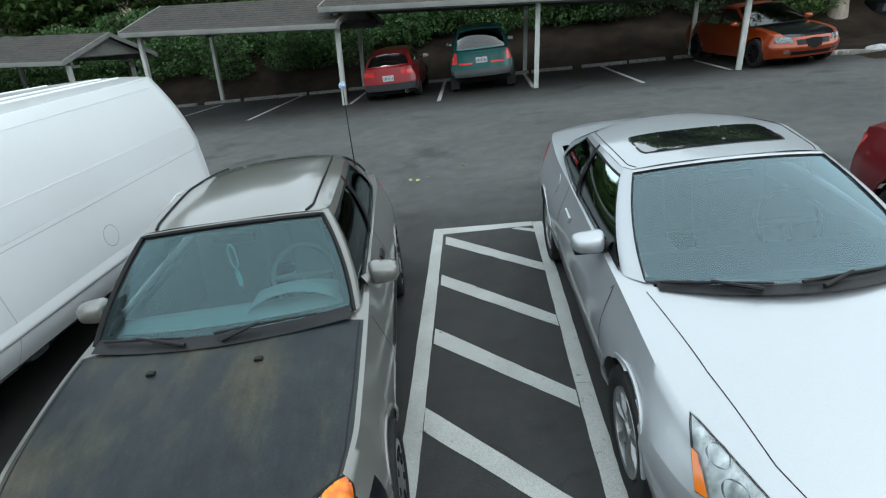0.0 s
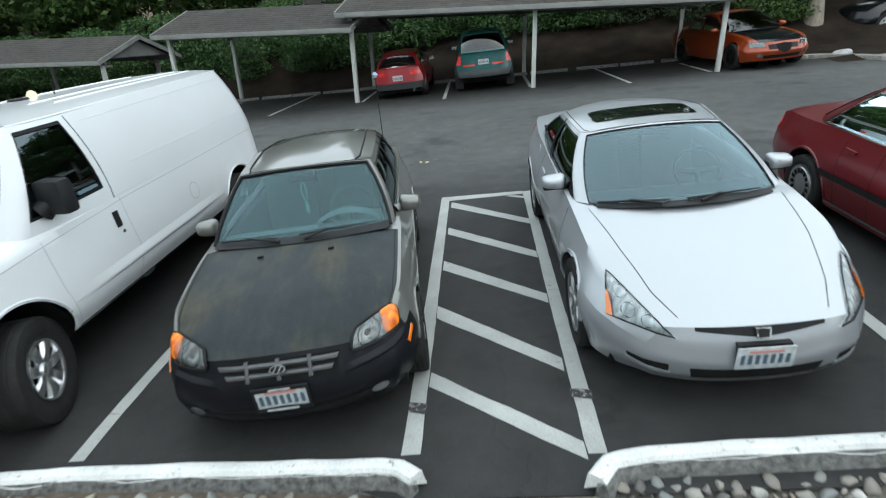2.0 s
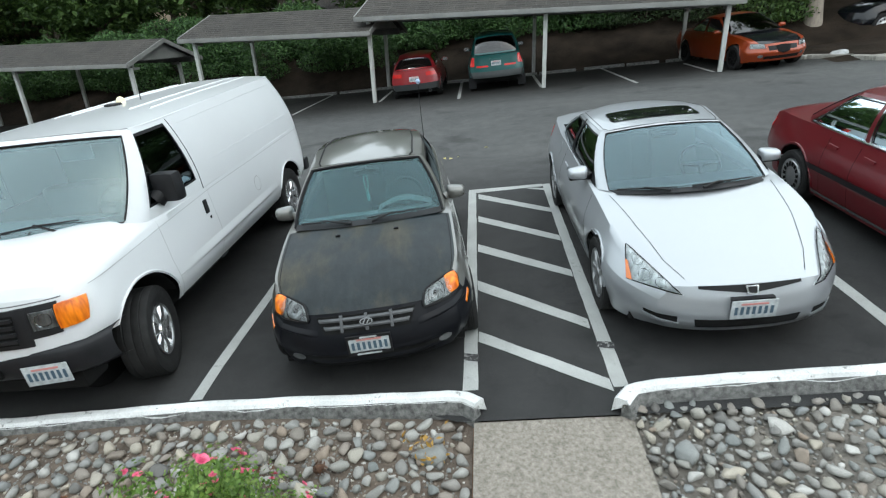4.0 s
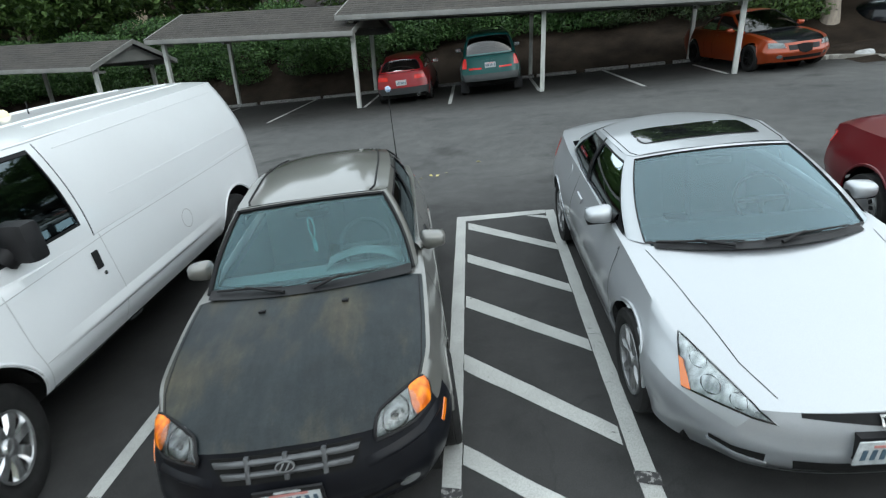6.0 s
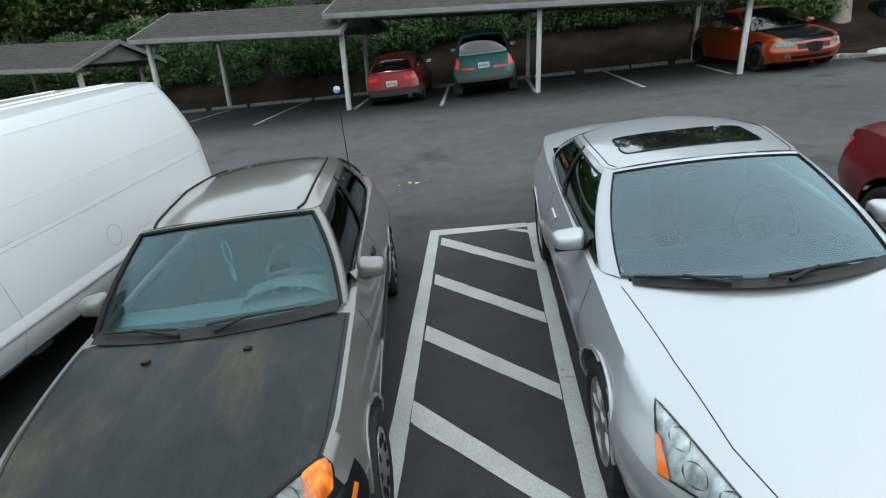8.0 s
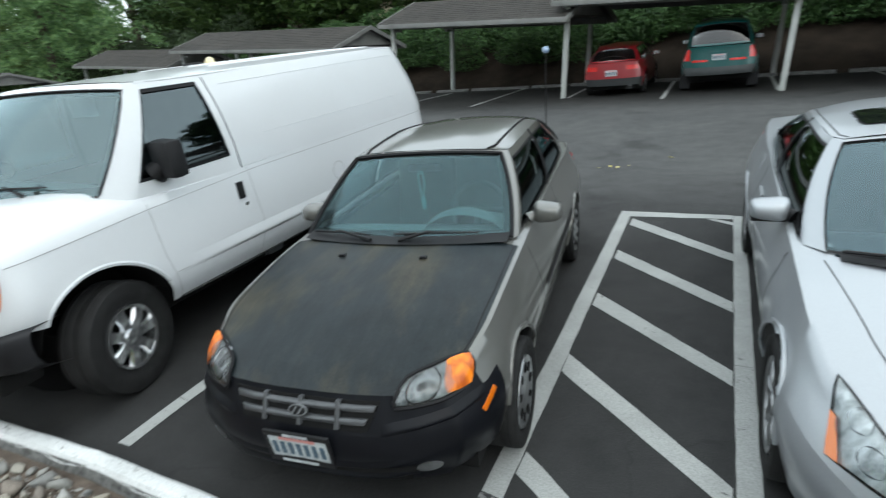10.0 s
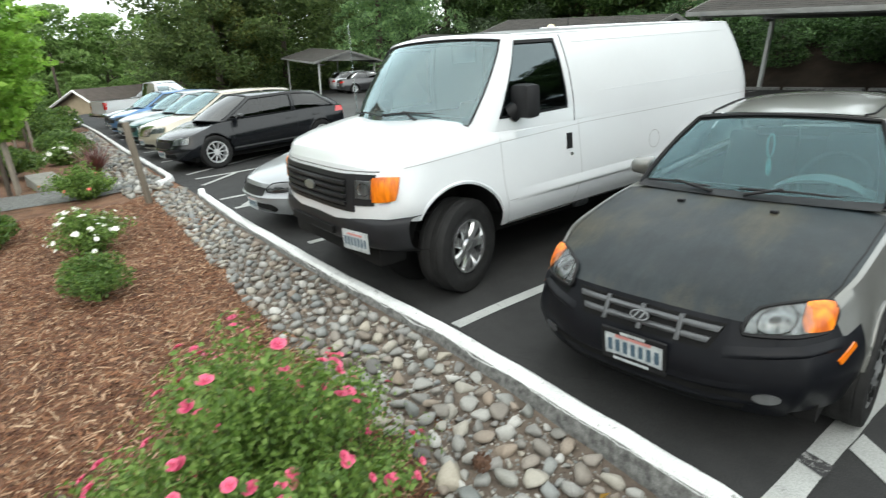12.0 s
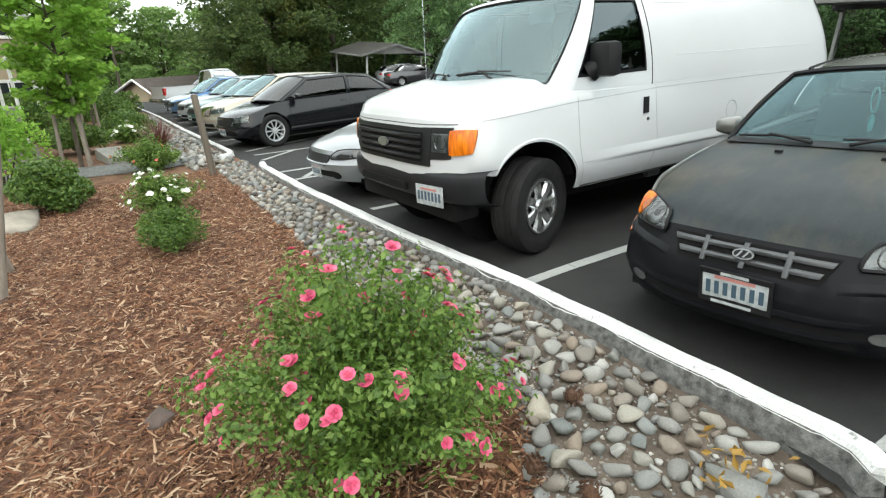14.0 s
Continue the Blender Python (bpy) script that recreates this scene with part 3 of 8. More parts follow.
    def decal(self, name, quad, d, material, off=0.006, nu=10, nv=5, parent=None, label="", thick=0.015, round_=0.0, sag=0.0):
        """A panel that follows the skin: a quad of rough corners cast along d."""
        a, b, c, e = [Vector(p) for p in quad]
        d = Vector(d).normalized()

        def at(u, v):
            if round_:
                uu, vv = 2 * u - 1, 2 * v - 1
                uu, vv = uu * math.sqrt(max(0, 1 - round_ * vv * vv / 2)), vv * math.sqrt(max(0, 1 - round_ * uu * uu / 2))
                u, v = (uu + 1) / 2, (vv + 1) / 2
            p = a.lerp(b, u).lerp(e.lerp(c, u), v)
            return self.cast(p, d, off + sag * (1 - (2 * u - 1) ** 2) * (1 - (2 * v - 1) ** 2))
        bm = bm_grid(at, nu, nv)
        if thick:
            r = bmesh.ops.extrude_edge_only(bm, edges=[x for x in bm.edges if x.is_boundary])
            bmesh.ops.translate(bm, vec=d * thick, verts=[x for x in r["geom"] if isinstance(x, bmesh.types.BMVert)])
        bmesh.ops.recalc_face_normals(bm, faces=bm.faces)
        return part(name, bm, material, parent or self.thing, label)

    def outline(self, name, quad, d, radius, material, off=0.012, parent=None, bend=0.0):
        """A thin bead round a panel, lying on the skin."""
        P = [Vector(p) for p in quad]
        pts = []
        for i in range(40):
            t = i / 40 * math.tau
            k = max(abs(math.cos(t)), abs(math.sin(t)))
            uu, vv = math.cos(t) / k, math.sin(t) / k
            uu, vv = uu * math.sqrt(max(0, 1 - bend * vv * vv / 2)), vv * math.sqrt(max(0, 1 - bend * uu * uu / 2))
            p = P[0].lerp(P[1], (uu + 1) / 2).lerp(P[3].lerp(P[2], (uu + 1) / 2), (vv + 1) / 2)
            pts.append(self.cast(p, Vector(d).normalized(), off))
        return part(name, bm_tube(None, pts + pts[:1], radius, 5), material, parent or self.thing)

    def seam(self, pts, d, width=0.007, name="panel_gap", material=None, off=0.0018, parent=None):
        """A thin dark gap along a line of points cast onto the skin."""
        P = [Vector(p) for p in pts]
        d = Vector(d).normalized()
        fine = []
        for a, b in zip(P, P[1:]):
            n = max(2, int((b - a).length / 0.05))
            fine += [a.lerp(b, i / n) for i in range(n)]
        fine.append(P[-1])
        bm = bmesh.new()
        prev = None
        for i, p in enumerate(fine):
            t = (fine[min(i + 1, len(fine) - 1)] - fine[max(i - 1, 0)]).normalized()
            s = t.cross(d).normalized() * width / 2
            row = [bm.verts.new(self.cast(p - s, d, off)), bm.verts.new(self.cast(p, d, off + 0.001)), bm.verts.new(self.cast(p + s, d, off))]
            if prev:
                for k in (0, 1):
                    bm.faces.new((prev[k], prev[k + 1], row[k + 1], row[k]))
            prev = row
        return part(name, bm, material or SEAL, parent or self.thing)

    def ridge(self, pts, d, half, out, name, material):
        """A moulded ledge standing proud of the skin along a line."""
        P = [Vector(p) for p in pts]
        d = Vector(d).normalized()
        fine = [a.lerp(b, i / 8) for a, b in zip(P, P[1:]) for i in range(8)] + [P[-1]]
        bm = bmesh.new()
        rows = []
        for i, p in enumerate(fine):
            k = min(1, 4 * i / (len(fine) - 1), 4 * (1 - i / (len(fine) - 1)))
            rows.append([bm.verts.new(self.cast(p + Vector((0, 0, z * half)), d, .001 + f * out * k)) for z, f in ((1, 0), (.75, .25), (.1, .9), (-.12, 1), (-.3, .9), (-.6, 0))])
        for r0, r1 in zip(rows, rows[1:]):
            for k in range(5):
                bm.faces.new((r0[k], r0[k + 1], r1[k + 1], r1[k]))
        bmesh.ops.recalc_face_normals(bm, faces=bm.faces)
        return part(name, bm, material, self.thing)


def cabin(thing, base, top, glass, paint, roof_mat, crown=0.06, bulge=0.03, ws_bulge=0.02, s0=0.05, s1=0.93, trim=0.0, names=None, roof_over=0.004, seal=None, sides=(-1, 1), dark=(), band=0.085, ws_hi=0.965, bead=0.008):
    """The greenhouse: pillars, panes and roof between a base line and a roof line (8 points each on the right side, from the
    middle of the windscreen to the middle of the rear window). glass: material for spans 0, 2, 4 and 6 (None: painted)."""
    B, T = [Vector(p) for p in base], [Vector(p) for p in top]
    seal = seal or SEAL
    curves = {}
    for P in (B, T):
        yy = [p.y for p in P[1:7]]
        fine = np.linspace(yy[0], yy[-1], 80)
        curves[id(P)] = (fine, pchip(yy, [p.x for p in P[1:7]], fine), pchip(yy, [p.z for p in P[1:7]], fine))

    def edge(P, k, u):
        a, b = P[k], P[k + 1]
        if k == 0:
            return Vector((b.x * u, a.y + (b.y - a.y) * u * u, a.z + (b.z - a.z) * u * u))
        if k == 6:
            w = 1 - u
            return Vector((a.x * w, b.y + (a.y - b.y) * w * w, b.z + (a.z - b.z) * w * w))
        y = a.y + (b.y - a.y) * u
        ys_, xs_, zs_ = curves[id(P)]
        return Vector((float(np.interp(y, ys_, xs_)), y, float(np.interp(y, ys_, zs_))))

    def surf(k, u, s, sgn=1, inset=0.0):
        p = edge(B, k, u).lerp(edge(T, k, u), s)
        w = 4 * s * (1 - s)
        if k in (0, 6):
            a = (u if k == 0 else 1 - u) ** 4
            p = p + Vector((bulge * w * a, (-ws_bulge if k == 0 else ws_bulge) * w * (1 - a) + (inset if k == 0 else -inset), ws_bulge * w * (1 - a) - inset * 0.5))
        else:
            p = p + Vector((bulge * w - inset, 0, 0))
        return Vector((p.x * sgn, p.y, p.z))
    kinds = {0: "windscreen", 2: "door_window", 4: "quarter_window", 6: "rear_window"}
    frame_bm = bmesh.new()
    for k in range(7):
        g = glass.get(k)
        if k in (0, 6):
            def both(u, s, kk=k):
                if kk == 0:
                    w = 2 * u - 1
                    return surf(0, abs(w), s, 1 if w >= 0 else -1)
                w = 2 * u - 1
                return surf(6, 1 - abs(w), s, 1 if w >= 0 else -1)
            lo, hi = (0.02, ws_hi) if k == 0 else (s0, s1)
            if g:
                part((names or {}).get(k, kinds[k]), bm_grid(lambda u, v: both(u, lo + (hi - lo) * v) + Vector((0, 0.006 if k == 0 else -0.006, -0.004)), 24, 10), g, thing)
                if trim:
                    bm = bmesh.new()
                    tu = trim / max(0.2, 2 * B[1].x)
                    for u0, u1, v0, v1 in ((0, 1, lo - 0.005, lo + band), (0, 1, hi - 0.06, hi), (0, tu, lo, hi), (1 - tu, 1, lo, hi)):
                        bm_grid(lambda u, v: both(u0 + (u1 - u0) * u, v0 + (v1 - v0) * v) + Vector((0, 0.012 if k == 0 else -0.012, -0.009)), 24 if u1 - u0 > 0.5 else 2, 10 if v1 - v0 > 0.5 else 2, bm)
                    part("window_band", bm, BLACK, thing)
                    rim = [both(u, hi) for u in np.linspace(0, 1, 25)]
                    part("window_seal", bm_tube(None, [both(0, v) for v in np.linspace(lo, hi, 9)][:-1] + rim + [both(1, v) for v in np.linspace(hi, lo, 9)][1:], bead, 5), SEAL, thing)
                for v0, v1 in ((0, lo), (hi, 1)):
                    if k == 0 and v0 == 0:
                        part("cowl_strip", bm_grid(lambda u, v: both(u, v0 + (v1 - v0) * v), 24, 2), BLACK, thing)
                    else:
                        bm_grid(lambda u, v: both(u, v0 + (v1 - v0) * v), 24, 2, frame_bm)
            else:
                bm_grid(both, 24, 10, frame_bm)
            continue
        for sg in sides:
            if g and k in (2, 4):
                part((names or {}).get(k, kinds[k]), bm_grid(lambda u, v: surf(k, u, s0 + (s1 - s0) * v, sg, 0.012), 10, 8), g, thing)
                for v0, v1 in ((0, s0), (s1, 1)):
                    bm_grid(lambda u, v: surf(k, u, v0 + (v1 - v0) * v, sg), 10, 2, frame_bm)
                bm = bmesh.new()
                for u0, u1, v0, v1 in ((0, 1, s0 - 0.005, s0 + 0.025), (0, 1, s1 - 0.03, s1 + 0.005), (0, 0.018, s0, s1), (0.982, 1, s0, s1)):
                    bm_grid(lambda u, v: surf(k, u0 + (u1 - u0) * u, v0 + (v1 - v0) * v, sg, -0.003), 10 if u1 - u0 > 0.5 else 2, 8 if v1 - v0 > 0.5 else 2, bm)
                part("window_seal", bm, seal, thing)
            else:
                if k in dark:
                    part("pillar", bm_grid(lambda u, v: surf(k, u, v, sg), 6, 10), SEAL, thing)
                else:
                    bm_grid(lambda u, v: surf(k, u, v, sg), 8, 10, frame_bm)
    bmesh.ops.remove_doubles(frame_bm, verts=frame_bm.verts, dist=1e-4)
    bmesh.ops.recalc_face_normals(frame_bm, faces=frame_bm.faces)
    part("cabin_frame", frame_bm, paint, thing)
    # roof
    ex = [p.y for p in T[1:7]]

    def roof(u, v):
        w = 2 * u - 1
        yf, yr = T[0].y + (T[1].y - T[0].y) * w * w, T[7].y + (T[6].y - T[7].y) * w * w
        y = yf + (yr - yf) * v
        ye = T[1].y + (T[6].y - T[1].y) * v
        x, z = np.interp(ye, ex, [p.x for p in T[1:7]]), np.interp(ye, ex, [p.z for p in T[1:7]])
        zc = T[0].z + (T[7].z - T[0].z) * v + crown * 4 * v * (1 - v)
        return Vector((w * (x + roof_over), y, zc - (zc - z) * abs(w) ** 2.6 + 0.002))
    part("roof", bm_grid(roof, 24, 24), roof_mat, thing)
    return roof, surf


def wheel(thing, x, y, r, width, rim_r, style, sgn, steer=0.0, rim_mat=None, spokes=7, name="wheel"):
    """A wheel standing on the ground: tyre, rim, spokes and hub."""
    w = new(name)
    w.parent = thing
    w.matrix_basis = pose(x, y, r, 0, 0, steer)
    h = width / 2
    R = r
    prof = [(-h * 0.75, rim_r), (-h * 0.95, rim_r + (R - rim_r) * 0.35), (-h, rim_r + (R - rim_r) * 0.6), (-h * 0.93, R * 0.965), (-h * 0.8, R * 0.99), (-h * 0.55, R), (-h * 0.5, R * 0.985), (-h * 0.45, R), (-0.01, R), (0, R * 0.985), (0.01, R),
            (h * 0.45, R), (h * 0.5, R * 0.985), (h * 0.55, R), (h * 0.8, R * 0.99), (h * 0.93, R * 0.965), (h, rim_r + (R - rim_r) * 0.6), (h * 0.95, rim_r + (R - rim_r) * 0.35), (h * 0.75, rim_r)]
    part("tyre", bm_lathe(prof, 40), RUBBER, w)
    o = sgn * h
    rm = rim_mat or ALLOY
    rim = [(o * 0.78, rim_r + 0.004), (o * 0.9, rim_r), (o * 0.86, rim_r - 0.018), (o * 0.3, rim_r - 0.03), (-o * 0.7, rim_r - 0.01)]
    part("rim", bm_lathe(rim, 40), rm, w)
    part("brake_disc", bm_lathe([(o * 0.1, 0.0), (o * 0.1, rim_r * 0.72)], 24), DARKMETAL, w)
    bm = bmesh.new()
    if style == "cover":
        bm_lathe([(o * 0.78, rim_r * 0.97), (o * 0.92, rim_r * 0.88), (o * 0.82, rim_r * 0.7), (o * 0.86, rim_r * 0.4), (o * 0.95, rim_r * 0.25), (o * 0.95, 0)], 32, bm=bm)
        part("wheel_cover", bm, rm, w)
        for k in range(spokes):
            a = k * math.tau / spokes
            part("cover_slot", bm_box(-0.004, 0.004, rim_r * 0.58, rim_r * 0.84, -0.09 * rim_r, 0.09 * rim_r, 0.003, None, pose(o * 0.9, 0, 0, math.degrees(a))), DARKMETAL, w)
    else:
        for k in range(spokes):
            a = k * math.tau / spokes
            wd = math.pi * rim_r / spokes * {"spoke": 0.42, "wide": 0.66}.get(style, 0.3)
            n0 = len(bm.verts)
            q = [(o * 0.72, rim_r * 0.2, wd * 0.75), (o * 0.86, rim_r * 0.55, wd * 0.6), (o * 0.82, rim_r * 0.985, wd * 0.85)]
            rows = []
            for ax, rr, ww in q:
                rows.append([bm.verts.new((ax - o * 0.18, rr, -ww)), bm.verts.new((ax, rr, -ww * 0.7)), bm.verts.new((ax, rr, ww * 0.7)), bm.verts.new((ax - o * 0.18, rr, ww))])
            for r0, r1 in zip(rows, rows[1:]):
                for i in range(3):
                    bm.faces.new((r0[i], r0[i + 1], r1[i + 1], r1[i]))
            bm.verts.ensure_lookup_table()
            bmesh.ops.rotate(bm, cent=(0, 0, 0), matrix=Matrix.Rotation(a, 3, "X"), verts=bm.verts[n0:])
        bmesh.ops.recalc_face_normals(bm, faces=bm.faces)
        part("spoke_star", bm, rm, w)
        part("hub", bm_lathe([(o * 0.5, rim_r * 0.3), (o * 0.86, rim_r * 0.24), (o * 0.9, rim_r * 0.14), (o * 0.93, 0)], 20), rm, w)
    return w


def mirror(thing, x, y, z, w, h, d, material, sgn, arm_y=0.0, mount=0.12, dark=None):
    """A door mirror: a rounded shell on a short arm, with its glass facing back."""
    bm = bmesh.new()
    bmesh.ops.create_uvsphere(bm, u_segments=18, v_segments=12, radius=1)
    for v in bm.verts:
        c = v.co
        c.x = math.copysign(abs(c.x) ** 0.5, c.x) * w / 2
        c.z = math.copysign(abs(c.z) ** 0.5, c.z) * h / 2
        c.y = (c.y * d if c.y < 0 else c.y * 0.02)
        c.z *= 1 - 0.18 * (c.x * sgn / (w / 2))
        c += Vector((x, y, z))
    m = part("mirror", bm, material, thing)
    bm = bm_grid(lambda u, v: (x + (u - 0.5) * w * 0.86, y + 0.022, z + (v - 0.5) * h * 0.76), 2, 2)
    part("mirror_glass", bm, CHROME, m)
    if dark:
        part("mirror_base", bm_box(x - w * .44, x + w * .44, y - d * .62, y + .012, z - h * .53, z - h * .30, .012), dark, m, "black lower shell")
    bm = bm_tube(None, [(x - sgn * w * 0.4, y - 0.02, z - h * 0.15), (x - sgn * (w * 0.5 + mount), y - 0.05 + arm_y, z - h * 0.3)], [h * 0.25, h * 0.33], 10)
    part("mirror_arm", bm, dark or material, m)
    return m


def plate(thing, p, tilt=0.0, turn=0.0, frame_w=None, letters=7, surround=None, name="number_plate"):
    """A number plate with plain bars for its characters."""
    w = new(name)
    w.parent = thing
    w.matrix_basis = pose(*p, tilt, 0, turn)
    part("plate_blank", bm_box(-0.152, 0.152, -0.004, 0.004, -0.076, 0.076, 0.003), PLATE, w)
    if surround:
        bm = bmesh.new()
        for b in ((-0.162, 0.162, 0.058, 0.084), (-0.162, 0.162, -0.09, -0.062), (-0.162, -0.146, -0.062, 0.058), (0.146, 0.162, -0.062, 0.058)):
            bm_box(b[0], b[1], -0.008, 0.006, b[2], b[3], 0.002, bm)
        part("plate_surround", bm, surround, w)
        part("surround_bar", bm_box(-0.062, 0.062, -0.0095, -0.006, 0.064, 0.078), PLATE, w)
        part("surround_bar", bm_box(-0.1, 0.08, -0.0095, -0.006, -0.084, -0.07), PLATE, w)
    for k in range(letters):
        x = -0.118 + k * 0.236 / (letters - 1)
        part("character_bar", bm_box(x - 0.0105, x + 0.0105, -0.0065, -0.003, -0.04, 0.026), PLATEINK, w)
    part("caption_bar", bm_box(-0.09, 0.09, -0.0065, -0.003, 0.04, 0.055), PLATERED, w)
    return w


def wiper(thing, a, b, lift=0.02, pivot=None):
    a, b = Vector(a), Vector(b)
    bm = bm_tube(None, [a, a.lerp(b, 0.5) + Vector((0, -0.01, lift)), b], [0.008, 0.007, 0.005], 6)
    w = part("wiper", bm, BLACK, thing)
    if pivot:
        part("wiper_arm", bm_tube(None, [pivot, a.lerp(b, 0.45) + Vector((0, -0.012, lift + 0.012))], [0.011, 0.007], 6), BLACK, w)
    return w


def seat(thing, x, y, z, material, w=0.5):
    s = new("seat")
    s.parent = thing
    s.matrix_basis = pose(x, y, z)
    part("cushion", bm_box(-w / 2, w / 2, -0.25, 0.27, -0.1, 0.05, 0.05), material, s)
    part("backrest", bm_box(-w / 2, w / 2, -0.06, 0.07, 0, 0.6, 0.05, None, pose(0, 0.27, 0.0, -16)), material, s)
    part("headrest", bm_box(-0.13, 0.13, -0.045, 0.045, 0.62, 0.8, 0.035, None, pose(0, 0.27, 0, -13)), material, s)


def steering(thing, x, y, z, material, r=0.185, tilt=62):
    bm = bmesh.new()
    m = pose(x, y, z, tilt)
    pts = [m @ Vector((math.cos(a) * r, math.sin(a) * r, 0)) for a in np.linspace(0, math.tau, 29)]
    bm_tube(bm, pts, 0.016, 8, False)
    for a in (0, math.pi, -math.pi / 2):
        bm_tube(bm, [m @ Vector((0, 0, -0.02)), m @ Vector((math.cos(a) * r, math.sin(a) * r, 0))], [0.03, 0.014], 6)
    part("steering_wheel", bm, material, thing)


def interior(thing, hw, y0, y1, zd, cab_rear, material, dash, z_floor=0.3):
    part("cabin_floor", bm_box(-hw, hw, y0 + 0.42, cab_rear, z_floor - 0.06, z_floor), DARKMETAL, thing)
    part("door_trim", bm_box(-hw - 0.01, -hw + 0.04, y0 + 0.42, cab_rear, z_floor, zd - 0.05), material, thing)
    part("door_trim", bm_box(hw - 0.04, hw + 0.01, y0 + 0.42, cab_rear, z_floor, zd - 0.05), material, thing)

    def dsh(u, v):
        a = v * math.pi * 0.62
        return Vector(((2 * u - 1) * (hw - 0.03), y0 + 0.12 + (y1 - y0) * (1 - math.cos(a)) / 1.37, zd - 0.06 - (0.34 * max(0, v - 0.55) ** 1.2) + 0.045 * math.sin(a) ))
    part("dashboard", bm_grid(dsh, 30, 14), dash, thing)
    for x in (-hw * 0.5, hw * 0.5):
        seat(thing, x, y1 + 0.55, 0.52, material)
    part("rear_seat", bm_box(-hw + 0.08, hw - 0.08, cab_rear - 0.35, cab_rear - 0.15, 0.35, zd + 0.02, 0.05), material, thing)

# ---- the grey hatchback with a dark hood ----
def hood_mat():
    """Matt black primer gone chalky, with brown rusty clouds."""
    m, t, b = nodes_of("matt_hood")
    n = noise_node(t, 1.7, 6, 0.6, stretch=(1.8, 0.8, 1))
    n2 = noise_node(t, 7.0, 6, 0.7)
    c = ramp_node(t, n.outputs[0], [(0.3, (0.007, 0.0115, 0.0145)), (0.47, (0.011, 0.0155, 0.018)), (0.60, (0.029, 0.0285, 0.021)), (0.76, (0.048, 0.041, 0.028))]).outputs[0]
    c = mixed(t, c, ramp_node(t, n2.outputs[0], [(0.3, (0.68,) * 3), (0.7, (1.25,) * 3)]).outputs[0], 1.0, "MULTIPLY")
    n3 = noise_node(t, 11, 7, 0.75, stretch=(2.2, 0.35, 1))
    c = mixed(t, c, ramp_node(t, n3.outputs[0], [(0.35, (0.78, 0.8, 0.84)), (0.68, (1.3, 1.26, 1.15))]).outputs[0], 1.0, "MULTIPLY")
    n4 = noise_node(t, 130, 3, 0.6)
    c = mixed(t, c, ramp_node(t, n4.outputs[0], [(0.35, (0.82,) * 3), (0.7, (1.22,) * 3)]).outputs[0], 1.0, "MULTIPLY")
    t.links.new(c, b.inputs["Base Color"])
    b.inputs["Roughness"].default_value = 0.42
    b.inputs["Specular IOR Level"].default_value = 0.25
    bumped(t, b, noise_node(t, 240, 3).outputs[0], 0.12, 0.003)
    return m


GREYP = paint_mat("grey_paint", (0.125, 0.125, 0.115), 0.35, 0.3, 1.0, dirt=0.3)
HOODM = hood_mat()
BUMPB = mat("black_bumper", (0.0055, 0.006, 0.008), 0.38, var=0.3, scale=4, bump=0.03, bscale=100, coat=0.06)
GRILLE = mat("grey_grille", (0.075, 0.078, 0.082), 0.35, 0.3, var=0.15, scale=10)
dull(BUMPB, 0.12)
CLOTH = mat("grey_cloth", (0.10, 0.11, 0.115), 0.9, var=0.25, scale=30, bump=0.3, bscale=300)
DASH = mat("grey_dash", (0.24, 0.27, 0.28), 0.7, var=0.12, scale=6, bump=0.1, bscale=300)
DARKDASH = mat("dark_dash", (0.05, 0.055, 0.06), 0.6, var=0.15, scale=6)
TURQ = mat("turquoise_beads", (0.16, 0.36, 0.36), 0.4, var=0.2, scale=30)


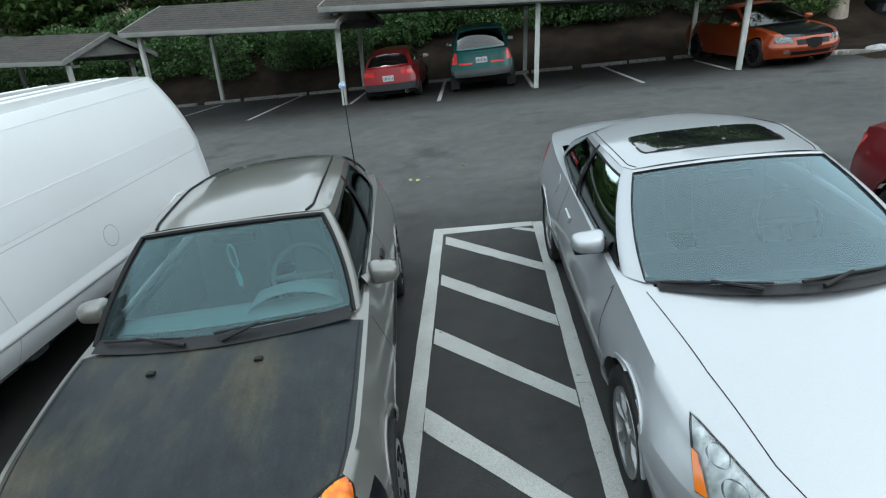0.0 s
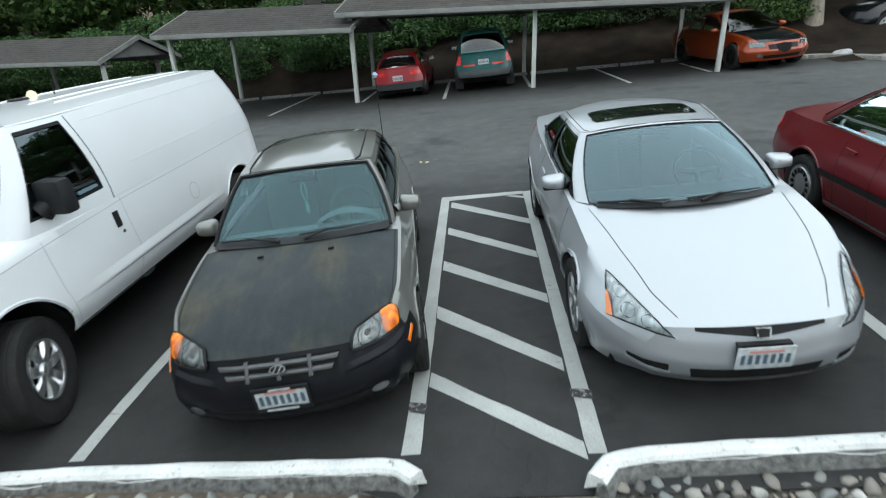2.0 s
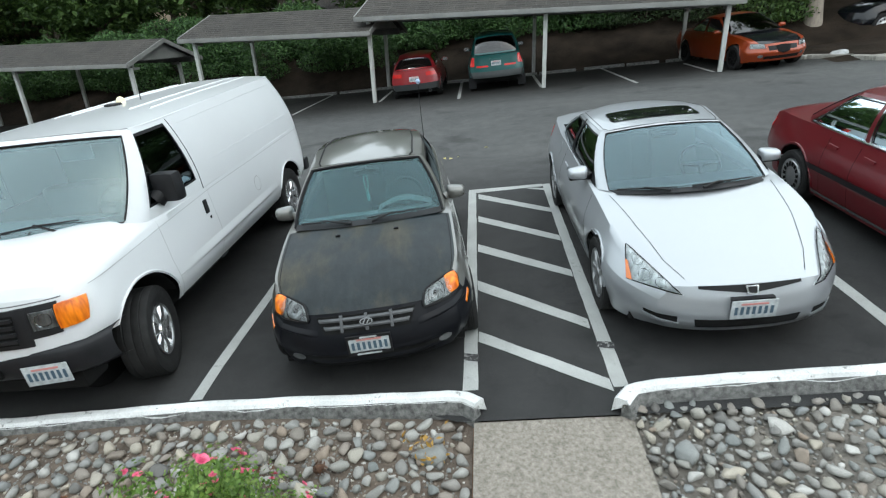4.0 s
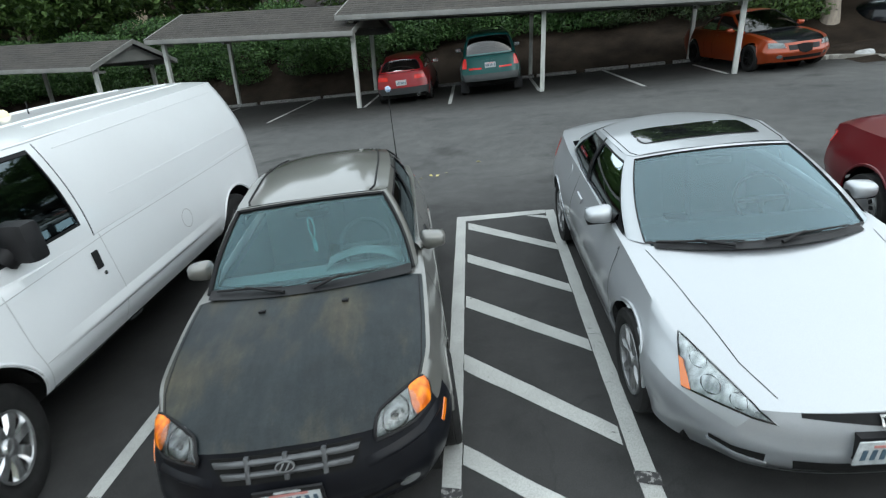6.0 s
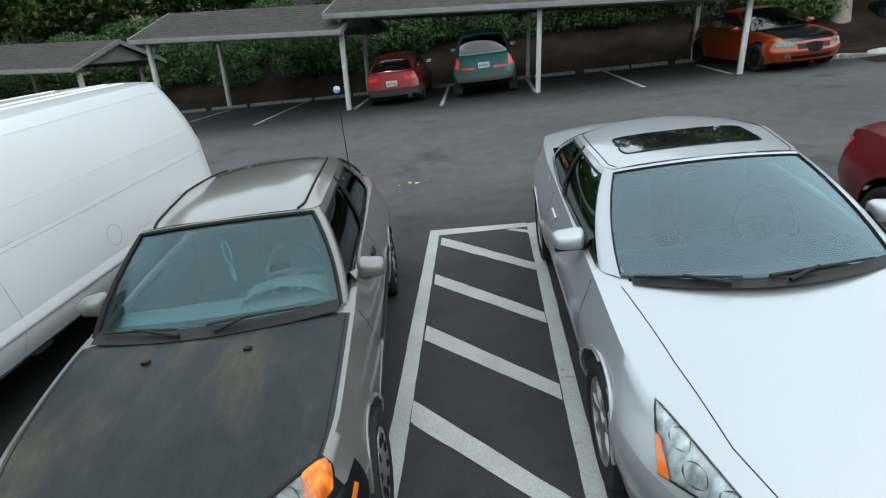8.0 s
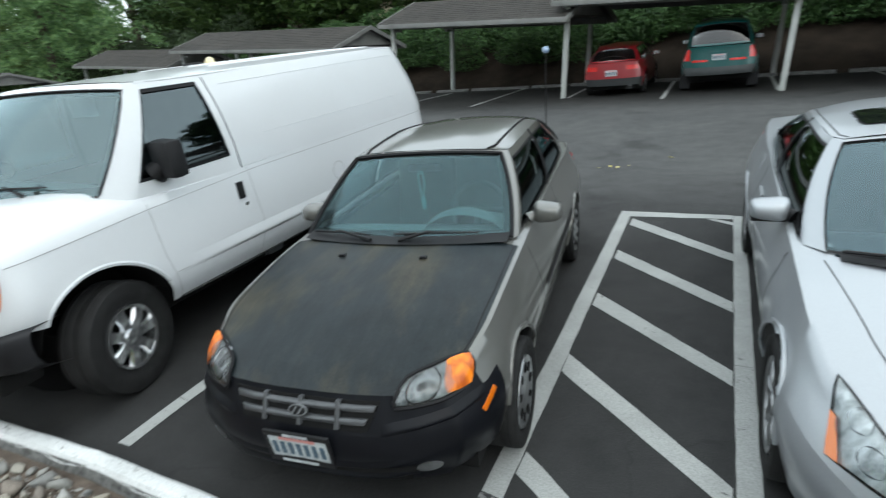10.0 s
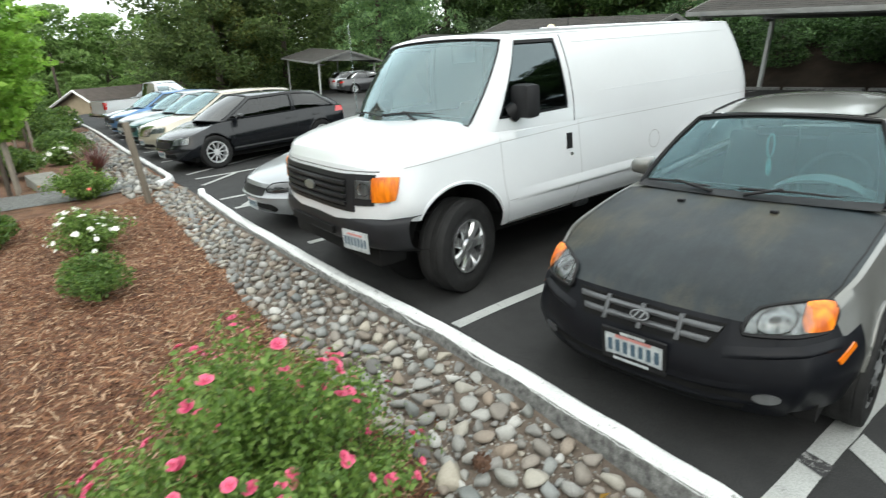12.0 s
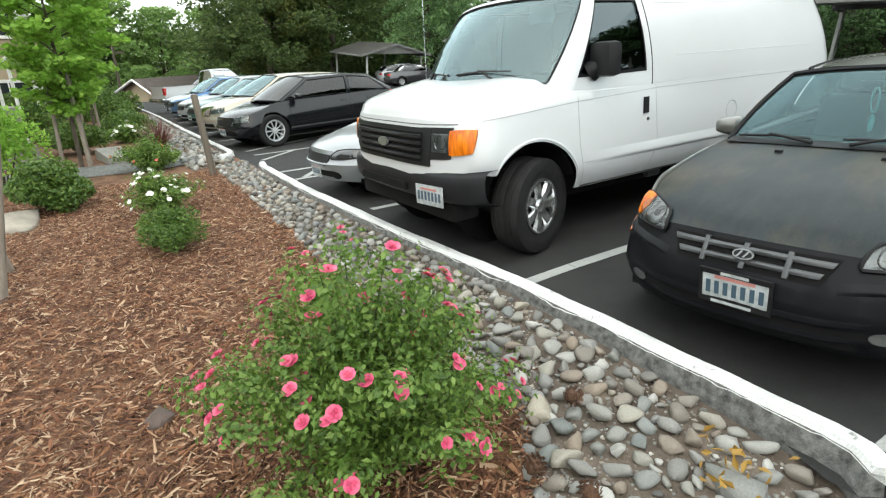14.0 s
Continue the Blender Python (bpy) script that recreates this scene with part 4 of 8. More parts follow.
def hatchback():
    car = empty("hatchback", on_lot(-0.584, 1.245, 0, 7.5), "grey hatchback with a chalky matt-black hood and bumper", "car")
    st = [(0, .23, .60, .68, .45, .60, .655, .675), (.12, .21, .67, .745, .46, .655, .70, .735), (.3, .20, .725, .79, .48, .69, .745, .785), (.6, .20, .755, .815, .5, .73, .805, .85), (1.25, .19, .765, .83, .53, .745, .885, .935),
          (2.0, .19, .77, .835, .55, .73, .92, .93), (3.3, .19, .77, .835, .56, .73, .95, .96), (3.85, .2, .76, .82, .57, .69, .965, .985), (4.15, .26, .70, .77, .55, .64, .92, .94)]

    def region(name, c, f):
        if name == "front" or (name == "side" and ((c[1] < 0.42 and f < 0.62) or (c[1] < 0.22 and f < 0.9))):
            return "front_bumper"
        if name == "rear" and c[2] < 0.5:
            return "rear_bumper"
        return {"hood": "hood", "rear": "rear_hatch"}.get(name, "body")
    sh = Shell(car, st, [(.78, .28), (3.2, .28)], .335, [(.2, .12), (.3, .04), (.42, 0), (.52, .03), (.62, .08), (.7, .12)], [(.2, .1), (.45, 0), (.9, .1)], (.33, 3), (.2, 3), 1.28, 3.9, region, step=.05, hood_f=.945)
    sh.emit({"hood": HOODM, "front_bumper": BUMPB, "rear_bumper": BUMPB, "rear_hatch": GREYP, "body": GREYP}, labels={"hood": "matt black hood with brown rusty clouds", "front_bumper": "black front bumper"})
    base = [(0, 1.2, .94), (.675, 1.33, .912), (.708, 1.42, .91), (.718, 2.36, .935), (.718, 2.44, .935), (.70, 3.3, .96), (.6, 3.82, .98), (0, 3.96, .99)]
    top = [(0, 1.80, 1.345), (.51, 1.87, 1.312), (.55, 1.95, 1.30), (.565, 2.5, 1.325), (.565, 2.56, 1.325), (.54, 3.02, 1.305), (.50, 3.24, 1.29), (0, 3.32, 1.32)]
    roof, surf = cabin(car, base, top, {0: SCREEN, 2: TINTED, 4: TINTED, 6: TINTED}, GREYP, GREYP, .065, .03, .02, .05, .9, .05, dark=(3,), bead=.013)
    for s in (0.085, 0.915):
        part("roof_strip", bm_tube(None, [roof(s, v) + Vector((0, 0, .003)) for v in np.linspace(0.01, .99, 16)], .008, 6), SEAL, car)
    # lower black edge of the screen, cowl and wipers
    part("cowl", bm_grid(lambda u, v: Vector(((2 * u - 1) * .66, 1.14 + .13 * (2 * u - 1) ** 2 + .1 * v, .929 + .02 * v - .02 * (2 * u - 1) ** 2 + .01)), 20, 3), BLACK, car)
    wiper(car, (-.60, 1.31, .955), (-.16, 1.21, .972), .008, (-.14, 1.17, .955))
    wiper(car, (.0, 1.205, .978), (.50, 1.27, .972), .008, (.04, 1.17, .955))
    for x in (-.25, .25):
        p = sh.cast((x, 1.01, 1), (0, 0, -1), 0)
        part("washer_nozzle", bm_box(p.x - .02, p.x + .02, p.y - .014, p.y + .014, p.z - .004, p.z + .014, .005), BLACK, car)
    for s in (-1, 1):
        fw = (-.35 * s, 1, -.2)
        quad = [(.40 * s, .11, .612), (.715 * s, .27, .64), (.70 * s, .37, .758), (.455 * s, .16, .722)]
        lamp = sh.decal("headlight", quad, fw, REFLECT, .004, 12, 6, None, "clear headlamp with an amber corner", .02, .55)
        sh.decal("lamp_bowl", [(.45 * s, .14, .624), (.59 * s, .22, .636), (.595 * s, .25, .745), (.485 * s, .17, .728)], fw, BOWL, .010, 10, 10, lamp, "", .02, 1, -.045)
        sh.outline("bowl_rim", [(.45 * s, .14, .624), (.59 * s, .22, .636), (.595 * s, .25, .745), (.485 * s, .17, .728)], fw, .004, DARKMETAL, .012, lamp, 1)
        sh.decal("bulb_shield", [(.505 * s, .16, .668), (.545 * s, .2, .672), (.545 * s, .2, .70), (.508 * s, .17, .697)], fw, DARKMETAL, .006, 4, 4, lamp, "", .0, 1)
        sh.decal("lens", quad, fw, LENS, .016, 10, 6, lamp, "", .012, .5, .014)
        sh.decal("indicator", [(.598 * s, .24, .640), (.708 * s, .28, .648), (.695 * s, .36, .748), (.602 * s, .29, .742)], fw, AMBERCELL, .021, 6, 6, lamp, "amber indicator lens", .01, .45, .008)
        sh.outline("lamp_rim", quad, fw, .010, SEAL, .012, lamp, .52)
        sh.decal("side_marker", [(.9 * s, .268, .519), (.9 * s, .278, .502), (.9 * s, .385, .558), (.9 * s, .375, .575)], (-s, 0.3, 0), AMBER, .006, 3, 5, None, "amber side marker")
        sh.decal("fog_lamp", [(.505 * s, 0, .325), (.60 * s, .1, .325), (.60 * s, .1, .385), (.505 * s, 0, .385)], (-.1 * s, 1, 0), DIMALLOY, .006, 5, 5, None, "", .01, 1)
        mirror(car, .83 * s, 1.7, .96, .18, .125, .1, GREYP, s, 0, .03)
        for q in ([(s, 1.36, .9), (s, 1.42, .5), (s, 1.5, .23)], [(s, 2.42, .92), (s, 2.46, .5), (s, 2.4, .23)], [(s, 1.5, .225), (s, 2.4, .225)]):
            sh.seam(q, (-s, 0, 0))
        sh.seam([(s, 1.5, .56), (s, 2.9, .57)], (-s, 0, 0), .05, "rub_strip", BLACK, .006)
        sh.decal("door_handle", [(s, 2.2, .78), (s, 2.34, .78), (s, 2.34, .82), (s, 2.2, .82)], (-s, 0, 0), BLACK, .014, 4, 3)
        wheel(car, .745 * s, .78, .285, .18, .185, "cover", s, 0, ALLOY, 9)
        wheel(car, .745 * s, 3.2, .285, .18, .185, "cover", s, 0, ALLOY, 9)
        sh.seam([(.62 * s, .3, 1), (.675 * s, .5, 1), (.695 * s, .8, 1), (.702 * s, 1.27, 1)], (0, 0, -1), .007)
        sh.decal("tail_light", [(.8 * s, 4.0, .66), (.5 * s, 4.2, .66), (.5 * s, 4.2, .86), (.8 * s, 4.0, .86)], (-.4 * s, -1, 0), REDLENS, .008)
    # grille: two grey bars with ribs in a black mouth
    g = sh.decal("grille", [(-.31, 0, .545), (.31, 0, .545), (.36, 0, .668), (-.36, 0, .668)], (0, 1, -.15), DARKMETAL, .004, 16, 5, None, "black grille with two grey bars", .01)
    for z0, z1, w in ((.572, .597, .30), (.625, .65, .335)):
        sh.decal("grille_bar", [(-w, 0, z0), (w, 0, z0), (w + .012, 0, z1), (-w - .012, 0, z1)], (0, 1, -.15), GRILLE, .014, 16, 4, g, "grey plastic bar", .025, 0, .01)
    for x in (-.18, 0, .18):
        sh.decal("grille_rib", [(x - .011, 0, .55), (x + .011, 0, .55), (x + .011, 0, .664), (x - .011, 0, .664)], (0, 1, -.15), GRILLE, .019, 3, 6, g, "", .025, 0, .004)
    e = sh.decal("emblem", [(-.046, 0, .588), (.046, 0, .588), (.046, 0, .634), (-.046, 0, .634)], (0, 1, -.15), DIMALLOY, .034, 8, 8, None, "oval chrome emblem", .01, 1)
    sh.decal("emblem_field", [(-.039, 0, .5925), (.039, 0, .5925), (.039, 0, .6295), (-.039, 0, .6295)], (0, 1, -.15), BLACK, .036, 6, 6, e, "", .004, 1)
    for x in (-.014, .014):
        sh.decal("emblem_bar", [(x - .014, 0, .596), (x - .005, 0, .596), (x + .014, 0, .626), (x + .005, 0, .626)], (0, 1, -.15), DIMALLOY, .039, 2, 3, e, "", .003)
    sh.decal("lower_intake", [(-.45, 0, .255), (.45, 0, .255), (.47, 0, .30), (-.47, 0, .30)], (0, 1, 0), DARKMETAL, .003, 14, 2, None, "", .0)
    sh.seam([(-.52, .1, .352), (-.3, 0, .345), (.3, 0, .345), (.52, .1, .352)], (0, 1, 0), .04, "bumper_groove", DARKMETAL, .002)
    sh.ridge([(-.50, .06, .398), (-.3, 0, .388), (.3, 0, .388), (.50, .06, .398)], (0, 1, 0), .022, .014, "bumper_ridge", BUMPB)
    sh.ridge([(-.50, .06, .318), (-.3, 0, .31), (.3, 0, .31), (.50, .06, .318)], (0, 1, 0), .022, .016, "bumper_lip", BUMPB)
    for s in (-1, 1):
        sh.ridge([(.37 * s, .06, .535), (.5 * s, .1, .55), (.62 * s, .2, .566), (.70 * s, .26, .574), (.755 * s, .34, .578)], (-.35 * s, 1, 0), .03, .014, "bumper_ledge", BUMPB)
    p = sh.cast((0.0, 0, .45), (0, 1, 0), .012)
    plate(car, (p.x, p.y, .452), 6, 0, surround=BLACK)
    part("plate_backing", bm_box(-.13, .13, p.y + .004, p.y + .05, .39, .5), BLACK, car)
    # antenna with a blue ball
    an = part("antenna", bm_tube(None, [(.60, 3.18, 1.2), (.605, 3.19, 1.5), (.615, 3.2, 1.82)], [.006, .004, .003], 6), BLACK, car)
    bm = bmesh.new()
    bmesh.ops.create_uvsphere(bm, u_segments=14, v_segments=10, radius=.028, matrix=Matrix.Translation((.616, 3.2, 1.84)))
    part("antenna_ball", bm, mat("blue_ball", (.05, .2, .5), .3, var=.4, scale=30, col2=(.6, .7, .8)), an, "blue and white foam ball")
    interior(car, .68, 1.27, 1.74, .93, 3.7, CLOTH, DASH)
    steering(car, .33, 1.86, .92, CLOTH)
    part("instrument_hood", bm_grid(lambda u, v: Vector((.33 + (u - .5) * .52, 1.48 + .26 * v, .9 + .13 * math.sin(math.pi * u) ** .6 * (0.35 + .65 * math.sin(math.pi * min(1, v + .25))))), 14, 8), DASH, car)
    # charm on the inside mirror
    part("inner_mirror", bm_box(-.12, .12, 1.8, 1.825, 1.2, 1.255, .012), BLACK, car)
    ch = part("bead_loop", bm_tube(None, [(-.02 + .02 * math.sin(a), 1.77, 1.14 + .075 * math.cos(a)) for a in np.linspace(0, math.tau, 22)], .005, 6, False), TURQ, car, "turquoise beads hung from the mirror")
    bm = bmesh.new()
    bmesh.ops.create_uvsphere(bm, u_segments=12, v_segments=8, radius=1, matrix=Matrix.Translation((-.02, 1.77, 1.0)) @ Matrix.Diagonal((.017, .012, .055, 1)))
    part("tassel", bm, TURQ, ch)
    part("underbody", bm_box(-.7, .7, .3, 4.0, .2, .3), DARKMETAL, car)
    return car


hatchback()

# ---- the silver coupe ----
SILVER = paint_mat("silver_paint", (0.37, 0.39, 0.41), 0.6, 0.42, 0.8, dirt=0.05)
BEIGE = mat("grey_leather", (0.2, 0.21, 0.22), 0.6, var=0.15, scale=20, bump=0.15, bscale=200)


def coupe():
    car = empty("coupe", on_lot(2.091, 1.384, 0, 0.95), "clean silver two-door coupe with a glass sunroof", "car")
    st = [(0, .22, .52, .60, .42, .50, .598, .62), (.12, .19, .66, .735, .44, .58, .632, .675), (.3, .18, .755, .825, .46, .66, .675, .74), (.6, .17, .80, .875, .50, .74, .752, .83), (.95, .17, .81, .885, .56, .78, .845, .895),
          (1.35, .17, .81, .89, .60, .79, .905, .945), (2.0, .17, .81, .89, .62, .795, .955, .965), (3.2, .18, .81, .89, .64, .79, 1.015, 1.025), (3.9, .2, .80, .875, .64, .75, 1.03, 1.05), (4.4, .24, .74, .82, .6, .69, 1.02, 1.04), (4.72, .28, .66, .74, .58, .60, .98, 1.01)]

    def region(name, c, f):
        if name == "front" or (name == "side" and c[1] < 0.56 and f < 0.64):
            return "front_bumper"
        if name == "rear":
            return "rear_bumper" if c[2] < .6 else "trunk_lid"
        return {"hood": "hood"}.get(name, "body")
    sh = Shell(car, st, [(.95, .32), (3.62, .32)], .37, [(.2, .12), (.3, .03), (.42, 0), (.52, .01), (.60, .04), (.68, .09)], [(.2, .12), (.5, 0), (.95, .06)], (.45, 2.7), (.3, 3), 1.3, 3.75, region, step=.05, fade=.8, hood_f=.84, top_p=2.3)
    sh.emit({"hood": SILVER, "front_bumper": SILVER, "rear_bumper": SILVER, "trunk_lid": SILVER, "body": SILVER})
    base = [(0, 1.13, .952), (.664, 1.335, .925), (.75, 1.46, .92), (.785, 2.5, .985), (.785, 2.55, .985), (.745, 3.32, 1.045), (.62, 3.72, 1.05), (0, 3.92, 1.06)]
    top = [(0, 1.99, 1.335), (.53, 2.07, 1.287), (.572, 2.16, 1.283), (.605, 2.58, 1.318), (.605, 2.63, 1.318), (.58, 3.02, 1.29), (.50, 3.16, 1.28), (0, 3.24, 1.325)]
    roof, surf = cabin(car, base, top, {0: BLUEGLASS, 2: SIDEGLASS, 4: SIDEGLASS, 6: TINTED}, SILVER, SILVER, .03, .035, .025, .05, .92, .012, dark=(3,), band=.03, bead=.0045)
    for s in (0.03, 0.97):
        part("roof_strip", bm_tube(None, [roof(s, v) + Vector((0, 0, .0)) for v in np.linspace(0.02, .98, 16)], .0035, 6), SEAL, car)

    def onroof(x, y):
        best = roof(.5 + x / 1.08, 0)
        for v in np.linspace(0, 1, 60):
            p = roof(.5 + x / 1.1, v)
            if p.y >= y:
                return Vector((x, y, p.z))
        return best

    def rounded(u, v, x0, x1, y0, y1, dz):
        a, b = 2 * u - 1, 2 * v - 1
        a, b = a * math.sqrt(1 - .10 * b ** 6), b * math.sqrt(1 - .16 * a ** 6)
        p = onroof((x0 + x1) / 2 + a * (x1 - x0) / 2, (y0 + y1) / 2 + b * (y1 - y0) / 2 + .03 * (1 - a * a) * (-1))
        return p + Vector((0, 0, dz))
    sr = part("sunroof", bm_grid(lambda u, v: rounded(u, v, -.425, .425, 2.23, 2.61, .008), 18, 12), mat("sunroof_glass", (.008, .009, .01), .03, 0, var=.1, coat=1.0), car, "dark glass sunroof")
    part("sunroof_gap", bm_grid(lambda u, v: rounded(u, v, -.437, .437, 2.218, 2.622, .005), 18, 12), SEAL, sr)
    part("cowl", bm_grid(lambda u, v: Vector(((2 * u - 1) * .62, 1.08 + .18 * (2 * u - 1) ** 2 + .1 * v, .945 + .02 * v - .026 * (2 * u - 1) ** 2)), 20, 3), BLACK, car)
    wiper(car, (-.61, 1.29, .95), (-.14, 1.15, .972), .004, (-.2, 1.12, .962))
    wiper(car, (-.02, 1.14, .974), (.52, 1.255, .962), .006, (.06, 1.11, .962))
    for s in (-1, 1):
        fw = (-.4 * s, 1, -.35)
        quad = [(.40 * s, .16, .52), (.715 * s, .47, .52), (.704 * s, .60, .745), (.61 * s, .43, .675)]
        lamp = sh.decal("headlight", quad, fw, BRIGHT, .004, 14, 8, None, "swept clear headlamp with an amber corner", .02)
        sh.decal("lens", quad, fw, LENS, .014, 14, 8, lamp, "", .01, 0, .014)
        sh.decal("indicator", [(.675 * s, .44, .522), (.712 * s, .47, .524), (.712 * s, .53, .645), (.69 * s, .51, .635)], fw, AMBER, .018, 5, 6, lamp, "amber side lens", .01)
        sh.outline("lamp_rim", quad, fw, .005, SEAL, .008, lamp, .1)
        for bx, by, bz, br in ((.51, .28, .555, .034), (.60, .38, .575, .042), (.635, .46, .655, .036)):
            sh.decal("lamp_bowl", [((bx - br) * s, by, bz - br), ((bx + br) * s, by + .04, bz - br), ((bx + br) * s, by + .06, bz + br), ((bx - br) * s, by + .02, bz + br)], fw, BOWL, .009, 8, 8, lamp, "", .02, 1, -.02)
        sh.decal("fog_recess", [(.46 * s, .1, .315), (.655 * s, .25, .34), (.66 * s, .25, .372), (.46 * s, .1, .37)], (-.3 * s, 1, 0), DARKMETAL, .002, 10, 3, None, "dark slot in the bumper", .0)
        sh.decal("fog_trim", [(.45 * s, .1, .295), (.66 * s, .25, .32), (.66 * s, .25, .34), (.45 * s, .1, .316)], (-.3 * s, 1, 0), SILVER, .012, 10, 2)
        mirror(car, .872 * s, 1.75, 1.0, .19, .115, .11, SILVER, s, 0, .02, BLACK)
        part("mirror_foot", bm_grid(lambda u, v: Vector((s * (.762 - .025 * v * u), 1.47 + .2 * u, .93 + .1 * v * u)), 4, 4), BLACK, car)
        for q in ([(s, 1.42, .94), (s, 1.36, .6), (s, 1.42, .22)], [(s, 2.75, .98), (s, 2.82, .6), (s, 2.66, .22)], [(s, 1.42, .215), (s, 2.66, .215)]):
            sh.seam(q, (-s, 0, 0))
        sh.decal("door_handle", [(s, 2.44, .82), (s, 2.62, .83), (s, 2.62, .865), (s, 2.44, .855)], (-s, 0, 0), SILVER, .02, 5, 3)
        sh.seam([(s, 1.4, .275), (s, 3.2, .275)], (-s, 0, 0), .02, "sill_line", DARKMETAL, .004)
        sh.seam([(.405 * s, .16, 1), (.493 * s, .36, 1), (.588 * s, .74, 1), (.678 * s, 1.27, 1)], (0, 0, -1), .0045)
        wheel(car, .765 * s, .95, .325, .21, .215, "spoke", s, 0, DIMALLOY, 7)
        wheel(car, .765 * s, 3.62, .325, .21, .215, "spoke", s, 0, DIMALLOY, 7)
        sh.decal("tail_light", [(.82 * s, 4.4, .75), (.45 * s, 4.6, .75), (.45 * s, 4.6, .93), (.82 * s, 4.4, .93)], (-.4 * s, -1, 0), REDLENS, .008)
    sh.decal("fuel_flap", [(-1, 3.05, .82), (-1, 3.2, .82), (-1, 3.2, .97), (-1, 3.05, .97)], (1, 0, 0), SILVER, .003, 6, 6, None, "", .003, 1)
    g = sh.decal("grille", [(-.34, 0, .612), (0, 0, .565), (0, 0, .628), (-.34, 0, .635)], (0, 1, -.3), BLACK, .004, 10, 4, None, "slim black winged grille", .01)
    sh.decal("grille_wing", [(0, 0, .565), (.34, 0, .612), (.34, 0, .635), (0, 0, .628)], (0, 1, -.3), BLACK, .004, 10, 4, g, "", .01)
    e = sh.decal("emblem", [(-.036, 0, .562), (.036, 0, .562), (.042, 0, .622), (-.042, 0, .622)], (0, 1, -.3), CHROME, .02, 6, 6, None, "square chrome emblem", .012)
    sh.decal("emblem_field", [(-.024, 0, .57), (.024, 0, .57), (.03, 0, .613), (-.03, 0, .613)], (0, 1, -.3), BLACK, .023, 4, 4, e, "", .002)
    sh.decal("lower_intake", [(-.34, 0, .275), (.34, 0, .275), (.36, 0, .36), (-.36, 0, .36)], (0, 1, 0), DARKMETAL, .003, 14, 3, None, "black lower air intake", .0)
    sh.seam([(-.62, .2, .262), (-.3, 0, .262), (0, 0, .262), (.3, 0, .262), (.62, .2, .262)], (0, 1, 0), .03, "bumper_lip", SILVER, .012)
    p = sh.cast((.0, 0, .45), (0, 1, 0), .03)
    plate(car, (.0, p.y, .46), 8, 0, letters=7)
    part("plate_backing", bm_box(-.14, .14, p.y + .006, p.y + .05, .40, .54), BLACK, car)
    interior(car, .70, 1.3, 1.85, .93, 3.5, BEIGE, DARKDASH)
    steering(car, .36, 1.98, .9, BLACK)
    part("inner_mirror", bm_box(-.12, .12, 1.97, 2.0, 1.2, 1.25, .012), BLACK, car)
    part("underbody", bm_box(-.72, .72, .4, 4.4, .18, .3), DARKMETAL, car)
    return car


coupe()

# ---- the white cargo van ----
WHITEP = paint_mat("white_paint", (0.585, 0.603, 0.617), 0.0, 0.28, 0.7, dirt=0.05)
VANBUMP = mat("grey_van_bumper", (0.013, 0.0135, 0.0155), 0.45, var=0.25, scale=6, bump=0.1, bscale=150)
GAP_CREASE_GREY = mat("gap_and_crease_grey", (.36, .37, .37), .7)
VANGRILLE = mat("dark_van_grille", (0.014, 0.0145, 0.016), 0.45, var=0.15, scale=10)


dull(VANBUMP, 0.25)
dull(VANGRILLE, 0.25)
COVER = mat("bright_wheel_cover", (0.58, 0.59, 0.6), 0.2, 0.92, var=0.15, scale=14)


